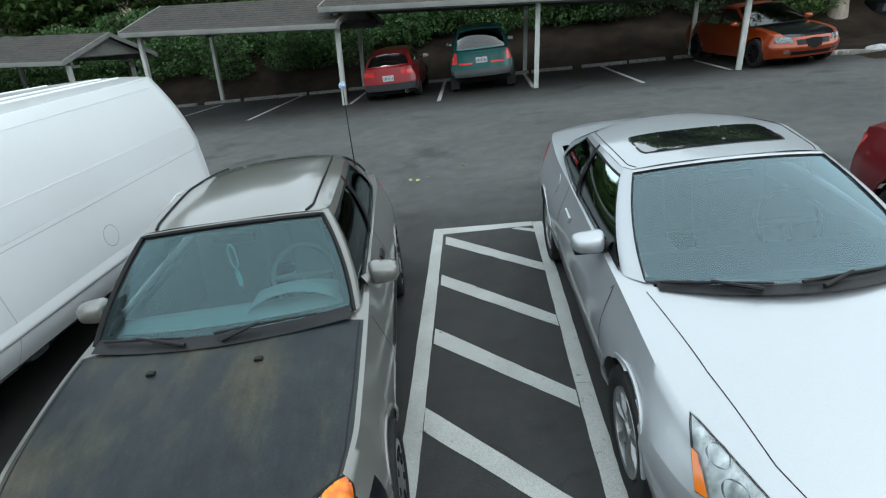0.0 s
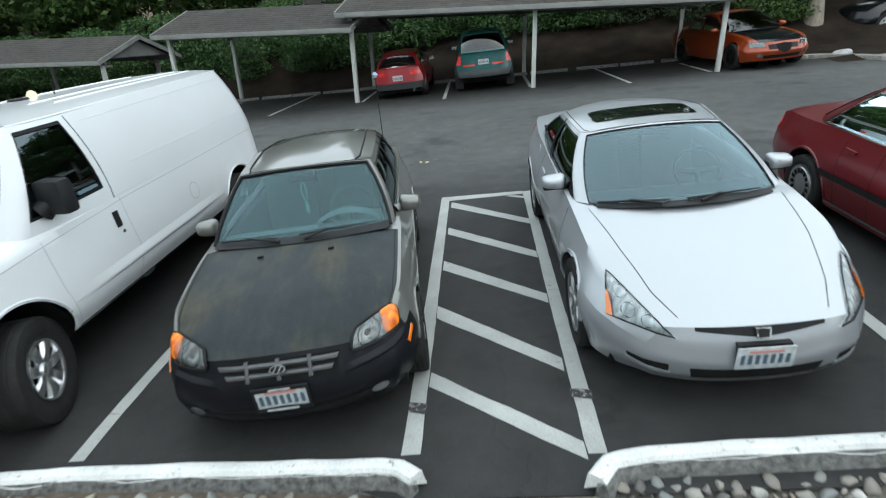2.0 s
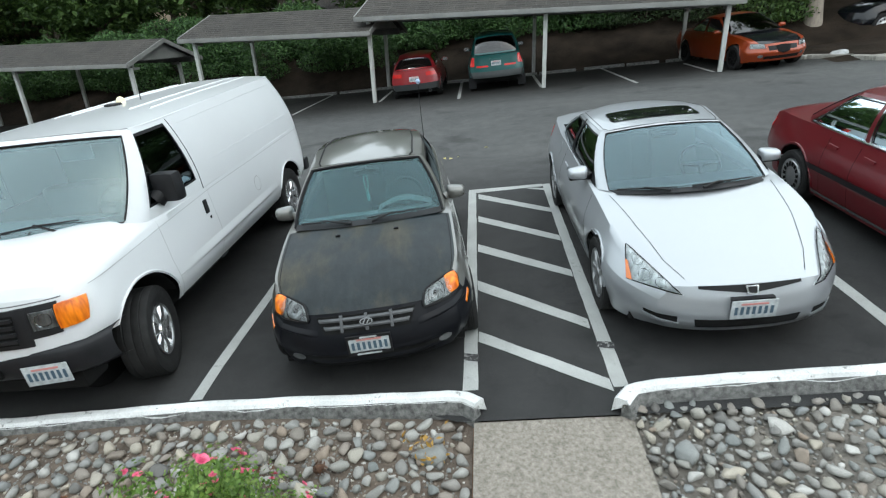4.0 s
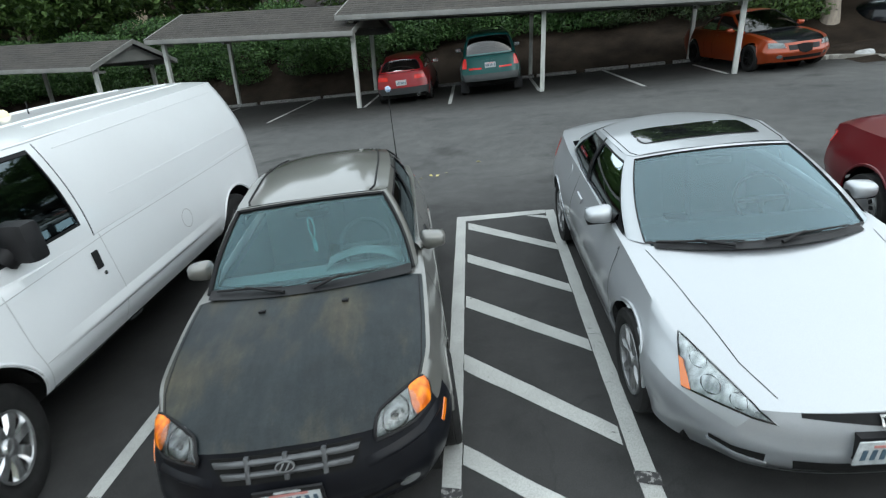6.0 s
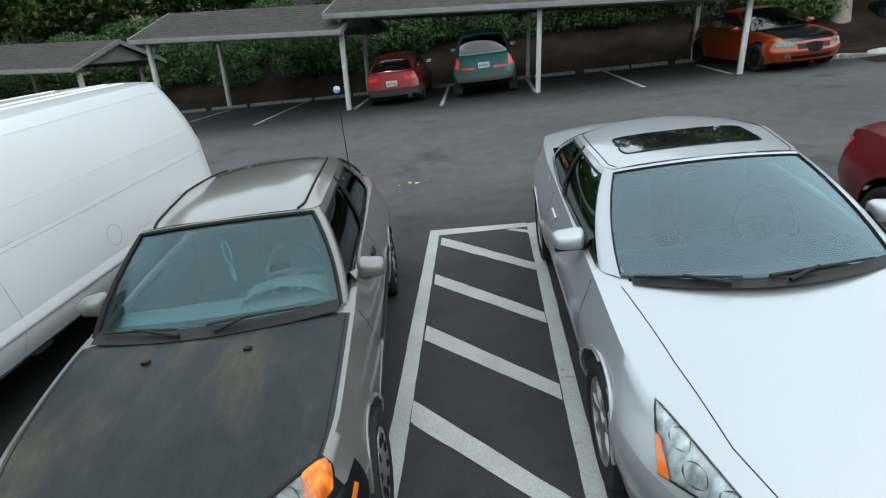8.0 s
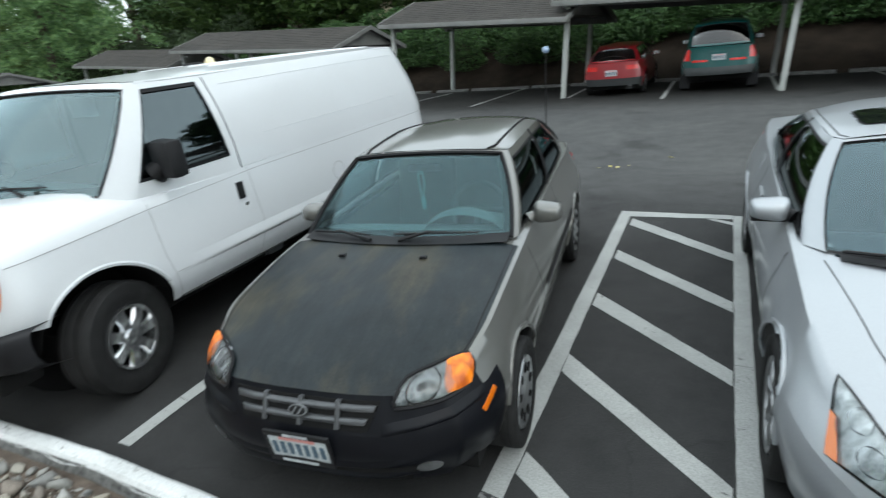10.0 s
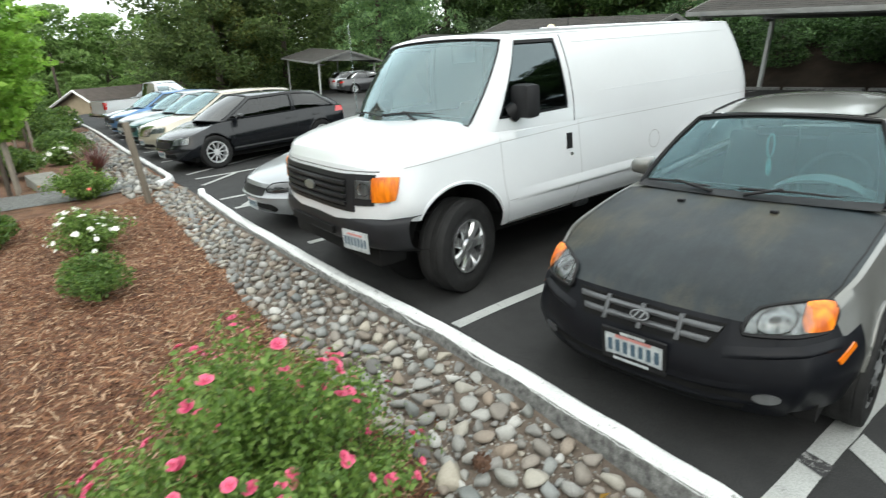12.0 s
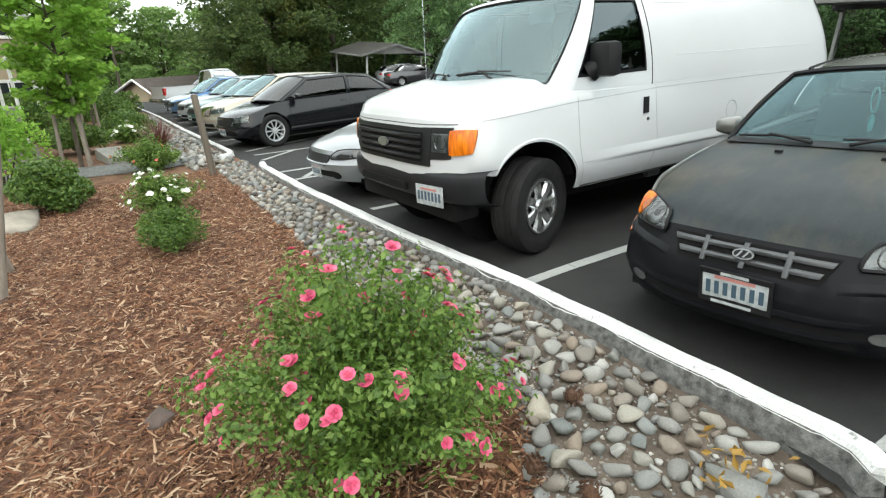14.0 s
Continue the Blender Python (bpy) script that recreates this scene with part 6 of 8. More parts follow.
            if rear == "tall":
                sh.decal("tail_light", [(W * .80 * s, L, z - .13), (W * .93 * s, L - .12, z - .13), (W * .92 * s, L - .12, z + .14), (W * .80 * s, L, z + .14)], bw, REDLENS, .012, 5, 7, None, "tall red tail lamp")
            else:
                sh.decal("tail_light", [(W * .50 * s, L, z - .055), (W * .86 * s, L - .15, z - .055), (W * .84 * s, L - .15, z + .055), (W * .50 * s, L, z + .055)], bw, REDLENS, .012, 7, 5, None, "red tail lamp")
        for yy in (c0 + .22, q + .02, b1 - .75):
            sh.seam([(s, yy, belt * .96), (s, yy - .02, .45), (s, yy, zb + .06)], (-s, 0, 0))
        for yy in (q - .25, b1 - .95):
            sh.decal("door_handle", [(s, yy, belt * .86), (s, yy + .16, belt * .87), (s, yy + .16, belt * .9), (s, yy, belt * .89)], (-s, 0, 0), paint, .02, 4, 2)
    if front:
        z = hood * .66
        sh.decal("grille", [(-W * .4, 0, z - .06), (W * .4, 0, z - .06), (W * .42, 0, z + .06), (-W * .42, 0, z + .06)], (0, 1, -.1), BLACK, .008, 10, 3)
        sh.decal("lower_intake", [(-W * .5, 0, zb + .09), (W * .5, 0, zb + .09), (W * .52, 0, zb + .17), (-W * .52, 0, zb + .17)], (0, 1, 0), DARKMETAL, .006, 10, 2)
        p = sh.cast((0, 0, hood * .45), (0, 1, 0), .015)
        if name != "orange_sedan":
            plate(car, (0, p.y, hood * .45), 4)
    if rear:
        p = sh.cast((0, L, belt * (.80 if rear == "tall" else .72)), (0, -1, 0), .015)
        plate(car, (0, p.y, belt * (.80 if rear == "tall" else .72)), 0, 180)
    if detail:
        interior(car, W * .8, c0 + .05, c0 + .5, belt, b1 - .4, CLOTH, DARKDASH)
    part("underbody", bm_box(-W * .8, W * .8, .4, L - .3, zb - .02, zb + .14), DARKMETAL, car)
    return car, sh, roof, surf


hood_paint, roof_paint = {}, {}
MAROON = paint_mat("maroon_paint", (0.10, 0.002, 0.006), 0.1, 0.3, 0.45, dirt=0.01)
REDP = paint_mat("red_paint", (0.20, 0.005, 0.01), 0.0, 0.3, 0.5, dirt=0.02)
TEALP = paint_mat("teal_paint", (0.002, 0.062, 0.06), 0.2, 0.3, 0.6, dirt=0.03)
ORANGEP = paint_mat("orange_paint", (0.25, 0.033, 0.003), 0.3, 0.28, 0.6, dirt=0.02)
BLACKP = paint_mat("black_paint", (0.005, 0.006, 0.008), 0.0, 0.2, 0.3, dirt=0.02)
GREYSILVER = paint_mat("grey_silver_paint", (0.25, 0.262, 0.275), 0.5, 0.4, 0.8, dirt=0.06)
TANP = paint_mat("champagne_paint", (0.42, 0.38, 0.31), 0.5, 0.3, 1.0, dirt=0.08)
BLUEP = paint_mat("light_blue_paint", (0.06, 0.17, 0.36), 0.4, 0.3, 1.0, dirt=0.05)
NAVYP = paint_mat("navy_paint", (0.015, 0.03, 0.075), 0.3, 0.3, 1.0, dirt=0.05)
GREYD = paint_mat("dark_grey_paint", (0.05, 0.052, 0.056), 0.5, 0.3, 1.0, dirt=0.05)
hood_paint["orange_sedan"] = BLACKP
dull(BLACKP, 0.3)
GREYTRIM = mat("grey_cladding", (0.042, 0.046, 0.047), 0.5, var=0.15, scale=4)

car, sh, roof, surf = plain_car("maroon_sedan", "maroon four-door sedan with chrome window trim", 4.72, 0.75, 0, 4.7, .86, 1.36, "sedan", MAROON, rear="wide", trim=CHROME, rim=ALLOY, spokes=15, tyre=.30)
for s in (-1, 1):
    sh.seam([(s, .7, .52), (s, 4.0, .53)], (-s, 0, 0), .06, "rub_strip", BLACK, .008)
    sh.seam([(s, 1.2, .25), (s, 3.4, .25)], (-s, 0, 0), .03, "sill_trim", CHROME, .006)
    loop = [surf(k, u, .06, s, -.006) for k in (2, 3, 4) for u in np.linspace(0, 1, 7)] + [surf(k, u, .9, s, -.006) for k in (4, 3, 2) for u in np.linspace(1, 0, 7)]
    part("window_trim", bm_tube(None, loop + loop[:1], .013, 6), CHROME, car, "bright chrome window surround")
car, sh, roof, surf = plain_car("red_hatchback", "faded red hatchback under the carport, seen from behind", -1.88, 19.55, 180, 3.85, .81, 1.34, "hatch", REDP, SMOKED, rear="wide", lower=GREYTRIM, tyre=.29)
bm = bmesh.new()
for k in range(11):
    u = .16 + .068 * k
    w = 2 * u - 1
    p, q = surf(6, 1 - abs(w), .80, 1 if w > 0 else -1), surf(6, 1 - abs(w), .87, 1 if w > 0 else -1)
    d = Vector((.02, 0, 0))
    o = Vector((0, .012, .006))
    bm.faces.new([bm.verts.new(c + o) for c in (p - d, p + d, q + d, q - d)])
part("banner_bar", bm, PLATE, car, "white banner across the rear window")
part("tail_pipe", bm_lathe([(0, .045), (-.12, .045), (-.12, .035), (0, .035)], 16, "x", None, (0, 0, 0)), CHROME, car).matrix_basis = pose(-.48, 3.82, .27, 0, 0, -90)
car, sh, roof, surf = plain_car("teal_suv", "teal sport utility wagon with a grey bumper and roof rack", .72, 20.0, 180, 4.5, .89, 1.68, "suv", TEALP, SMOKED, rear="tall", lower=GREYTRIM, tyre=.35, belt=1.08, hood=1.0, arch=.42)
for s in (.12, .88):
    part("roof_rail", bm_tube(None, [roof(s, v) + Vector((0, 0, .06)) for v in np.linspace(.25, .95, 8)], .015, 6), BLACK, car)
for v in (.35, .85):
    part("rack_bar", bm_tube(None, [roof(s, v) + Vector((0, 0, .062)) for s in np.linspace(.12, .88, 8)], .012, 6), BLACK, car)
sh.decal("tail_handle", [(-.2, 4.5, .93), (.2, 4.5, .93), (.2, 4.5, .99), (-.2, 4.5, .99)], (0, -1, 0), TEALP, .03, 8, 3)
sh.decal("red_strip", [(-.6, 4.5, .76), (-.25, 4.5, .76), (-.25, 4.5, .81), (-.6, 4.5, .81)], (0, -1, 0), REDLENS, .01, 6, 2)
sh.decal("red_strip", [(.25, 4.5, .76), (.6, 4.5, .76), (.6, 4.5, .81), (.25, 4.5, .81)], (0, -1, 0), REDLENS, .01, 6, 2)
for s in (-1, 1):
    part("mud_flap", bm_box(.78 * s - .12, .78 * s + .12, 4.0, 4.02, .1, .42), BLACK, car)
car, sh, roof, surf = plain_car("orange_sedan", "orange sedan with a black hood, nose out of its stall", 8.35, 13.95, 7, 4.8, .92, 1.40, "coupe", ORANGEP, SMOKED, front="clear", rim=DARKMETAL, style="spoke", tyre=.33)
for s in (-1, 1):
    sh.decal("grille_half", [(0, 0, .43), (.15 * s, 0, .46), (.2 * s, 0, .63), (0, 0, .65)], (0, 1, -.1), DARKMETAL, .016, 6, 5, None, "tall dark grille half")
    sh.decal("fog_lamp", [(.5 * s, .1, .33), (.62 * s, .15, .33), (.62 * s, .15, .42), (.5 * s, .1, .42)], (-.2 * s, 1, 0), CHROME, .008, 5, 5, None, "round fog lamp", .01, 1)
plain_car("dark_suv", "dark sport utility wagon beyond the tree", 12.5, 18.9, -80, 4.5, .9, 1.7, "suv", BLACKP, SMOKED, tyre=.37, belt=1.1, rim=ALLOY, detail=0, arch=.44)
plain_car("silver_coupe", "low silver car with dark headlamps beside the van", -5.85, 1.05, 0, 4.3, .84, 1.3, "coupe", GREYSILVER, front="dark", hood=.76, tyre=.3)
car, sh, roof, surf = plain_car("black_hatchback", "shiny black five-door hatchback with alloy wheels", -11.85, 1.1, 11, 4.4, .87, 1.42, "hatch", BLACKP, SMOKED, front="clear", rear="wide", rim=PALEALLOY, style="thin", spokes=10, tyre=.335, belt=.93, hood=.84)
for s in (-1, 1):
    sh.decal("side_lamp", [(.9 * s, 4.0, .80), (.9 * s, 4.3, .82), (.9 * s, 4.3, .92), (.9 * s, 4.1, .93)], (-s, -.3, 0), REDLENS, .012, 5, 4, None, "red tail lamp wrapped round the corner")
    sh.seam([(s, 1.2, .36), (s, 3.2, .37)], (-s, 0, 0), .035, "sill_strip", CHROME, .008)
car, sh, roof, surf = plain_car("champagne_wagon", "champagne wagon with an upright grille", -14.6, 1.15, 9, 4.7, .92, 1.47, "hatch", TANP, front="clear", tyre=.34, belt=.97, hood=.93, arch=.41)
sh.decal("grille_frame", [(-.4, 0, .56), (.4, 0, .56), (.44, 0, .80), (-.44, 0, .80)], (0, 1, -.1), CHROME, .018, 10, 4)
plain_car("green_sedan", "dark green sedan nose between parked cars", -17.2, 1.2, 8, 4.5, .86, 1.38, "sedan", TEALP, front="clear", detail=0)
plain_car("white_sedan", "silver-white sedan parked at the kerb", -19.4, 1.2, 8, 4.6, .88, 1.42, "sedan", SILVER, front="clear", detail=0)
plain_car("blue_hatchback", "light blue hatchback parked at the kerb", -21.9, 1.2, 8, 4.3, .87, 1.46, "hatch", BLUEP, front="clear", detail=0)
plain_car("navy_sedan", "navy sedan parked at the kerb", -24.3, 1.3, 8, 4.4, .86, 1.40, "sedan", NAVYP, front="clear", detail=0)
plain_car("silver_hatchback", "silver hatchback by the distant carport", -37.2, 21.5, 170, 4.3, .87, 1.5, "hatch", SILVER, SMOKED, rear="wide", detail=0)
plain_car("grey_sedan", "dark grey sedan by the distant carport", -34.5, 21.0, 170, 4.5, .87, 1.42, "sedan", GREYD, SMOKED, rear="wide", detail=0)
plain_car("white_sedan", "white sedan inside the distant carport", -42.0, 21.0, 80, 4.5, .87, 1.42, "sedan", SILVER, SMOKED, front="clear", detail=0)
plain_car("silver_sedan", "silver sedan parked behind the pickup", -33.5, 3.5, 50, 4.5, .87, 1.42, "sedan", SILVER, SMOKED, rear="wide", detail=0)


def pickup():
    car = empty("pickup_truck", on_lot(-29.0, 6.6, 0, -168), "white pickup truck with an open bed", "truck")
    L, W = 5.3, .97
    st = [(0, .5, .82, .9, .75, .8, .95, .98), (.2, .45, .9, .95, .75, .86, 1.02, 1.06), (1.2, .42, .93, .97, .75, .9, 1.1, 1.16), (2.0, .42, .93, .97, .75, .92, 1.15, 1.16), (3.0, .42, .93, .97, .75, .93, 1.15, 1.16), (3.05, .42, .93, .97, .75, .93, 1.15, 1.16), (5.3, .46, .92, .96, .75, .93, 1.15, 1.15)]
    sh = Shell(car, st, [(.9, .38), (4.2, .38)], .46, [(.5, 0), (1.0, .05)], [(.5, 0), (1.1, 0)], (.15, 4), (.05, 5), 1.3, 5.22, lambda n, c, f: {"hood": "hood", "rear": "tailgate"}.get(n, "body"), nv=9, step=.1)
    sh.emit({"hood": WHITEP, "tailgate": WHITEP, "body": WHITEP})
    base = [(0, 1.3, 1.17), (.8, 1.42, 1.15), (.86, 1.5, 1.15), (.9, 2.3, 1.15), (.9, 2.36, 1.15), (.9, 2.95, 1.15), (.8, 3.05, 1.15), (0, 3.06, 1.15)]
    top = [(0, 1.95, 1.8), (.6, 2.02, 1.75), (.66, 2.06, 1.74), (.68, 2.35, 1.76), (.68, 2.4, 1.76), (.68, 2.85, 1.75), (.62, 2.95, 1.74), (0, 2.97, 1.78)]
    cabin(car, base, top, {0: CLEAR, 2: TINTED, 4: TINTED, 6: TINTED}, WHITEP, WHITEP, .02)
    part("bed_floor", bm_box(-.8, .8, 3.1, 5.2, .7, .75), DARKMETAL, car)
    part("bed_front", bm_box(-.88, .88, 3.07, 3.1, .6, 1.15), WHITEP, car)
    part("rear_bumper", bm_box(-.95, .95, 5.26, 5.42, .5, .66, .03), CHROME, car)
    for s in (-1, 1):
        wheel(car, .86 * s, .9, .38, .24, .24, "spoke", s, 0, ALLOY, 6)
        wheel(car, .86 * s, 4.2, .38, .24, .24, "spoke", s, 0, ALLOY, 6)
        sh.decal("tail_light", [(.8 * s, 5.3, .8), (.95 * s, 5.2, .8), (.95 * s, 5.2, 1.1), (.8 * s, 5.3, 1.1)], (-.4 * s, -1, 0), REDLENS, .012)
        sh.seam([(s, .5, .62), (s, 5.2, .62)], (-s, 0, 0), .03, "side_strip", BLACK, .006)
    return car


pickup()

# ---- plants ----
def leaf_mesh(name, pts, size, stops, parent=None, up=0.35, rough=0.55, transl=0.3, material=None, aspect=0.55, seed=1, jit=0.5):
    """Many single folded leaves, one at each point, as one mesh."""
    rs = np.random.RandomState(seed)
    P = np.asarray(pts, float)
    n = len(P)
    a = rs.normal(size=(n, 3))
    a[:, 2] += up
    a /= np.linalg.norm(a, axis=1)[:, None]
    b = np.cross(a, rs.normal(size=(n, 3)))
    b /= np.linalg.norm(b, axis=1)[:, None]
    c = np.cross(a, b)
    s = size * (1 - jit / 2 + jit * rs.rand(n))[:, None]
    V = np.empty((n, 6, 3))
    V[:, 0] = P - b * s * .5
    V[:, 1] = P - b * s * .1 + c * s * aspect * .5 + a * s * .08
    V[:, 2] = P + b * s * .5 - a * s * .05
    V[:, 3] = P - b * s * .1 - c * s * aspect * .5 + a * s * .08
    V = V[:, :4]
    F = np.arange(n * 4).reshape(n, 4)
    faces = np.concatenate([F[:, [0, 1, 2]], F[:, [0, 2, 3]]])
    me = bpy.data.meshes.new(name)
    me.from_pydata(V.reshape(-1, 3).tolist(), [], faces.tolist())
    return part_mesh(name, me, material or island_mat(name + "_leaf", stops, rough, transl=transl), parent, smooth=False)


def clump_points(centres, radii, n, seed=0, shell=0.55):
    rs = np.random.RandomState(seed)
    out = []
    w = np.array([np.prod(np.atleast_1d(r) * np.ones(3)) ** (2 / 3) for r in radii])
    for c, r, k in zip(centres, radii, (w / w.sum() * n).astype(int) + 1):
        d = rs.normal(size=(k, 3))
        d /= np.linalg.norm(d, axis=1)[:, None]
        rad = shell + (1 - shell) * rs.rand(k) ** .6
        out.append(np.asarray(c) + d * rad[:, None] * np.asarray(r))
    return np.concatenate(out)


BARK = mat("bark", (0.10, 0.08, 0.062), 0.95, var=0.35, scale=6, bump=1.0, bscale=25, bdist=0.02, stretch=(4, 4, 1))
PALEBARK = mat("pale_bark", (0.26, 0.22, 0.18), 0.95, var=0.25, scale=4, bump=0.8, bscale=25, stretch=(3, 3, 1))
G_DARK = island_mat("dark_foliage", [(0, (0.014, 0.028, 0.009)), (.5, (0.028, 0.052, 0.016)), (1, (0.05, 0.085, 0.025))], .6, transl=.25)
G_MID = island_mat("mid_foliage", [(0, (0.025, 0.055, 0.013)), (.5, (0.06, 0.115, 0.024)), (1, (0.11, 0.19, 0.043))], .6, transl=.3)
G_JUNI = island_mat("juniper_foliage", [(0, (0.018, 0.05, 0.013)), (.5, (0.045, 0.105, 0.025)), (1, (0.085, 0.175, 0.045))], .65, transl=.2)
G_MAPLE = island_mat("maple_foliage", [(0, (0.2, 0.38, 0.05)), (.5, (0.3, 0.54, 0.085)), (1, (0.43, 0.66, 0.13))], .5, transl=.55)
G_ROSE = island_mat("rose_foliage", [(0, (0.07, 0.14, 0.02)), (.5, (0.14, 0.25, 0.042)), (1, (0.25, 0.37, 0.085))], .5, transl=.45)
G_RHODO = island_mat("shrub_foliage", [(0, (0.05, 0.11, 0.02)), (.6, (0.11, 0.20, 0.035)), (1, (0.20, 0.30, 0.06))], .45, transl=.35)
G_GOLD = island_mat("golden_foliage", [(0, (0.07, 0.10, 0.02)), (.5, (0.13, 0.16, 0.03)), (1, (0.2, 0.22, 0.05))], .55, transl=.35)


def broad_tree(name, m, h, spread, material, seed, n=16000, leaf=.2, trunk_r=.22, bark=None, base=.25, label="", step=1):
    th = empty(name, m, label, "tree", "trees round the lot")
    rs = random.Random(seed)
    lean = rs.uniform(-.06, .06) * h
    bm = bmesh.new()
    pts = [(lean * t ** 2 + .05 * math.sin(3 * t + seed), .04 * math.sin(4 * t), -0.3 + (h * .8 + .3) * t) for t in np.linspace(0, 1, 9)]
    bm_tube(bm, pts, [trunk_r * (1.25 if i == 0 else 1) * (1 - .85 * i / 8) for i in range(9)], 10)
    part("trunk", bm, bark or BARK, th)
    cs, rr = [], []
    k = int(14 + h * 1.2)
    for i in range(k):
        t = base + (1 - base) * (i + .5) / k
        p0 = Vector(pts[min(8, int(t * 8))])
        a = i * 2.4 + rs.uniform(-.4, .4)
        prof = math.sin(math.pi * min(1, max(.08, (t - base) / (1 - base) * .85 + .12))) ** .7
        ln = spread * prof * rs.uniform(.55, 1.05)
        p1 = p0 + Vector((math.cos(a) * ln * .5, math.sin(a) * ln * .5, ln * .22))
        p2 = p0 + Vector((math.cos(a) * ln, math.sin(a) * ln, ln * rs.uniform(.15, .5)))
        if i % step == 0:
            part("limb", bm_tube(None, [p0, p1, p2], [trunk_r * .32 * (1.1 - t), trunk_r * .2 * (1.1 - t), .015], 6), bark or BARK, th)
        for f in (.55, .8, 1.0):
            c = p0.lerp(p2, f) + Vector((rs.uniform(-.3, .3), rs.uniform(-.3, .3), rs.uniform(-.1, .4)))
            r = spread * rs.uniform(.17, .30)
            cs.append(c)
            rr.append((r, r, r * .62))
    P = clump_points([tuple(c) for c in cs], rr, n, seed, .7 if step > 1 else .35)
    leaf_mesh("crown", P, leaf, None, th, material=material, seed=seed, up=1.6 if step > 1 else .5)
    return th


def conifer(name, m, h, spread, material, seed, n=22000, leaf=.28, label=""):
    th = empty(name, m, label, "tree", "trees round the lot")
    rs = np.random.RandomState(seed)
    part("trunk", bm_tube(None, [(0, 0, -.3), (.05, 0, h * .5), (0, 0, h)], [.32, .2, .02], 10), BARK, th)
    P = []
    per = n // 90
    for i in range(90):
        t = .12 + .88 * (i / 90) ** .9
        a = i * 2.399
        ln = spread * (1 - t) ** .75 * (.75 + .5 * rs.rand()) + .25
        u = rs.rand(per) ** .7
        wd = ln * .22 * (1.2 - u)
        x, y = u * ln, rs.normal(size=per) * wd
        z = h * t - u ** 1.6 * ln * .38 + rs.normal(size=per) * .12
        P.append(np.stack([math.cos(a) * x - math.sin(a) * y, math.sin(a) * x + math.cos(a) * y, z], 1))
        if i % 3 == 0:
            part("limb", bm_tube(None, [(0, 0, h * t), (math.cos(a) * ln * .9, math.sin(a) * ln * .9, h * t - ln * .3)], [.05 * (1 - t) + .012, .008], 5), BARK, th)
    leaf_mesh("crown", np.concatenate(P), leaf, None, th, material=material, seed=seed, aspect=.35, up=.1)
    return th


def ground_pose(x, y, turn=0, dz=0.0):
    return Matrix.Translation(LOT @ Vector((x, y, ground_z(x, y) + dz))) @ pose(0, 0, 0, 0, 0, turn)


# the wooded bank and the distance
protos = [broad_tree("broadleaf_tree", ground_pose(-14, 27), 11, 3.6, G_MID, 11, 15000, .26, label="tall leafy tree on the bank behind the carports"),
          broad_tree("broadleaf_tree", ground_pose(16, 29), 12, 4.0, G_DARK, 12, 15000, .28, label="dark leafy tree on the bank behind the carports"),
          conifer("conifer", ground_pose(-27, 33), 17, 4.2, G_DARK, 13, 20000, .34, "dark drooping conifer behind the carports"),
          broad_tree("broadleaf_tree", ground_pose(-52, 14), 13, 4.6, G_GOLD, 14, 15000, .32, label="tall yellow-green tree at the far end of the lot")]
G_FAR = island_mat("far_foliage", [(0, (0.125, 0.215, 0.06)), (.5, (0.2, 0.325, 0.09)), (1, (0.29, 0.43, 0.14))], .65, transl=.5)
G_WOOD = island_mat("wood_foliage", [(0, (0.06, 0.10, 0.032)), (.5, (0.11, 0.17, 0.05)), (1, (0.18, 0.24, 0.075))], .6, transl=.5)
G_SOFT = island_mat("conifer_foliage", [(0, (0.11, 0.2, 0.085)), (.5, (0.19, 0.33, 0.13)), (1, (0.28, 0.44, 0.17))], .6, transl=.5)
# sparser builds for the far woods
far = [broad_tree("broadleaf_tree", ground_pose(-84, 2), 17, 6.0, G_FAR, 15, 9000, .55, .3, None, .08, "light green tree in the distant wood", step=5),
       broad_tree("broadleaf_tree", ground_pose(-50, 12.5), 15, 6.0, G_WOOD, 16, 15000, .36, .34, None, .1, "great dark tree at the far end of the lot", step=4),
       broad_tree("broadleaf_tree", ground_pose(-20, 28), 12, 4.6, G_MID, 17, 11000, .36, .26, None, .04, "dark tree of the wood behind the carports", step=5)]
rs = random.Random(5)
spots = []
for i in range(8):
    spots.append((protos, rs.choice([0, 1, 0, 1]), -38 + i * 6.6 + rs.uniform(-1.5, 1.5), 27 + rs.uniform(0, 4)))
for i in range(4):
    spots.append((protos, 3, -70 + rs.uniform(-5, 5), -34 + i * 7.0))
for i in range(14):
    spots.append((far, 2, -36 + i * 3.9 + rs.uniform(-1, 1), back_edge(-36 + i * 3.9) + 6.5 + rs.uniform(0, 2.5)))
for i in range(16):
    spots.append((far, 0, -84 + rs.uniform(-7, 7), -36 + i * 6.2))
for i in range(9):
    spots.append((far, 0, -106 + rs.uniform(-5, 5), -42 + i * 13))
for x, y in ((-55, 13.5), (-54, 20), (-62, 27)):
    spots.append((far, 1, x, y))
for i in range(13):
    spots.append((far, 0, -66 + rs.uniform(-3, 3), -24 + i * 4.6, .42))
for i in range(3):
    spots.append((protos, 2, -44 + i * 19 + rs.uniform(-2, 2), 41 + rs.uniform(-3, 5)))
for i in range(4):
    spots.append((protos, 1, 17 + i * 5, 22 + rs.uniform(-3, 6)))
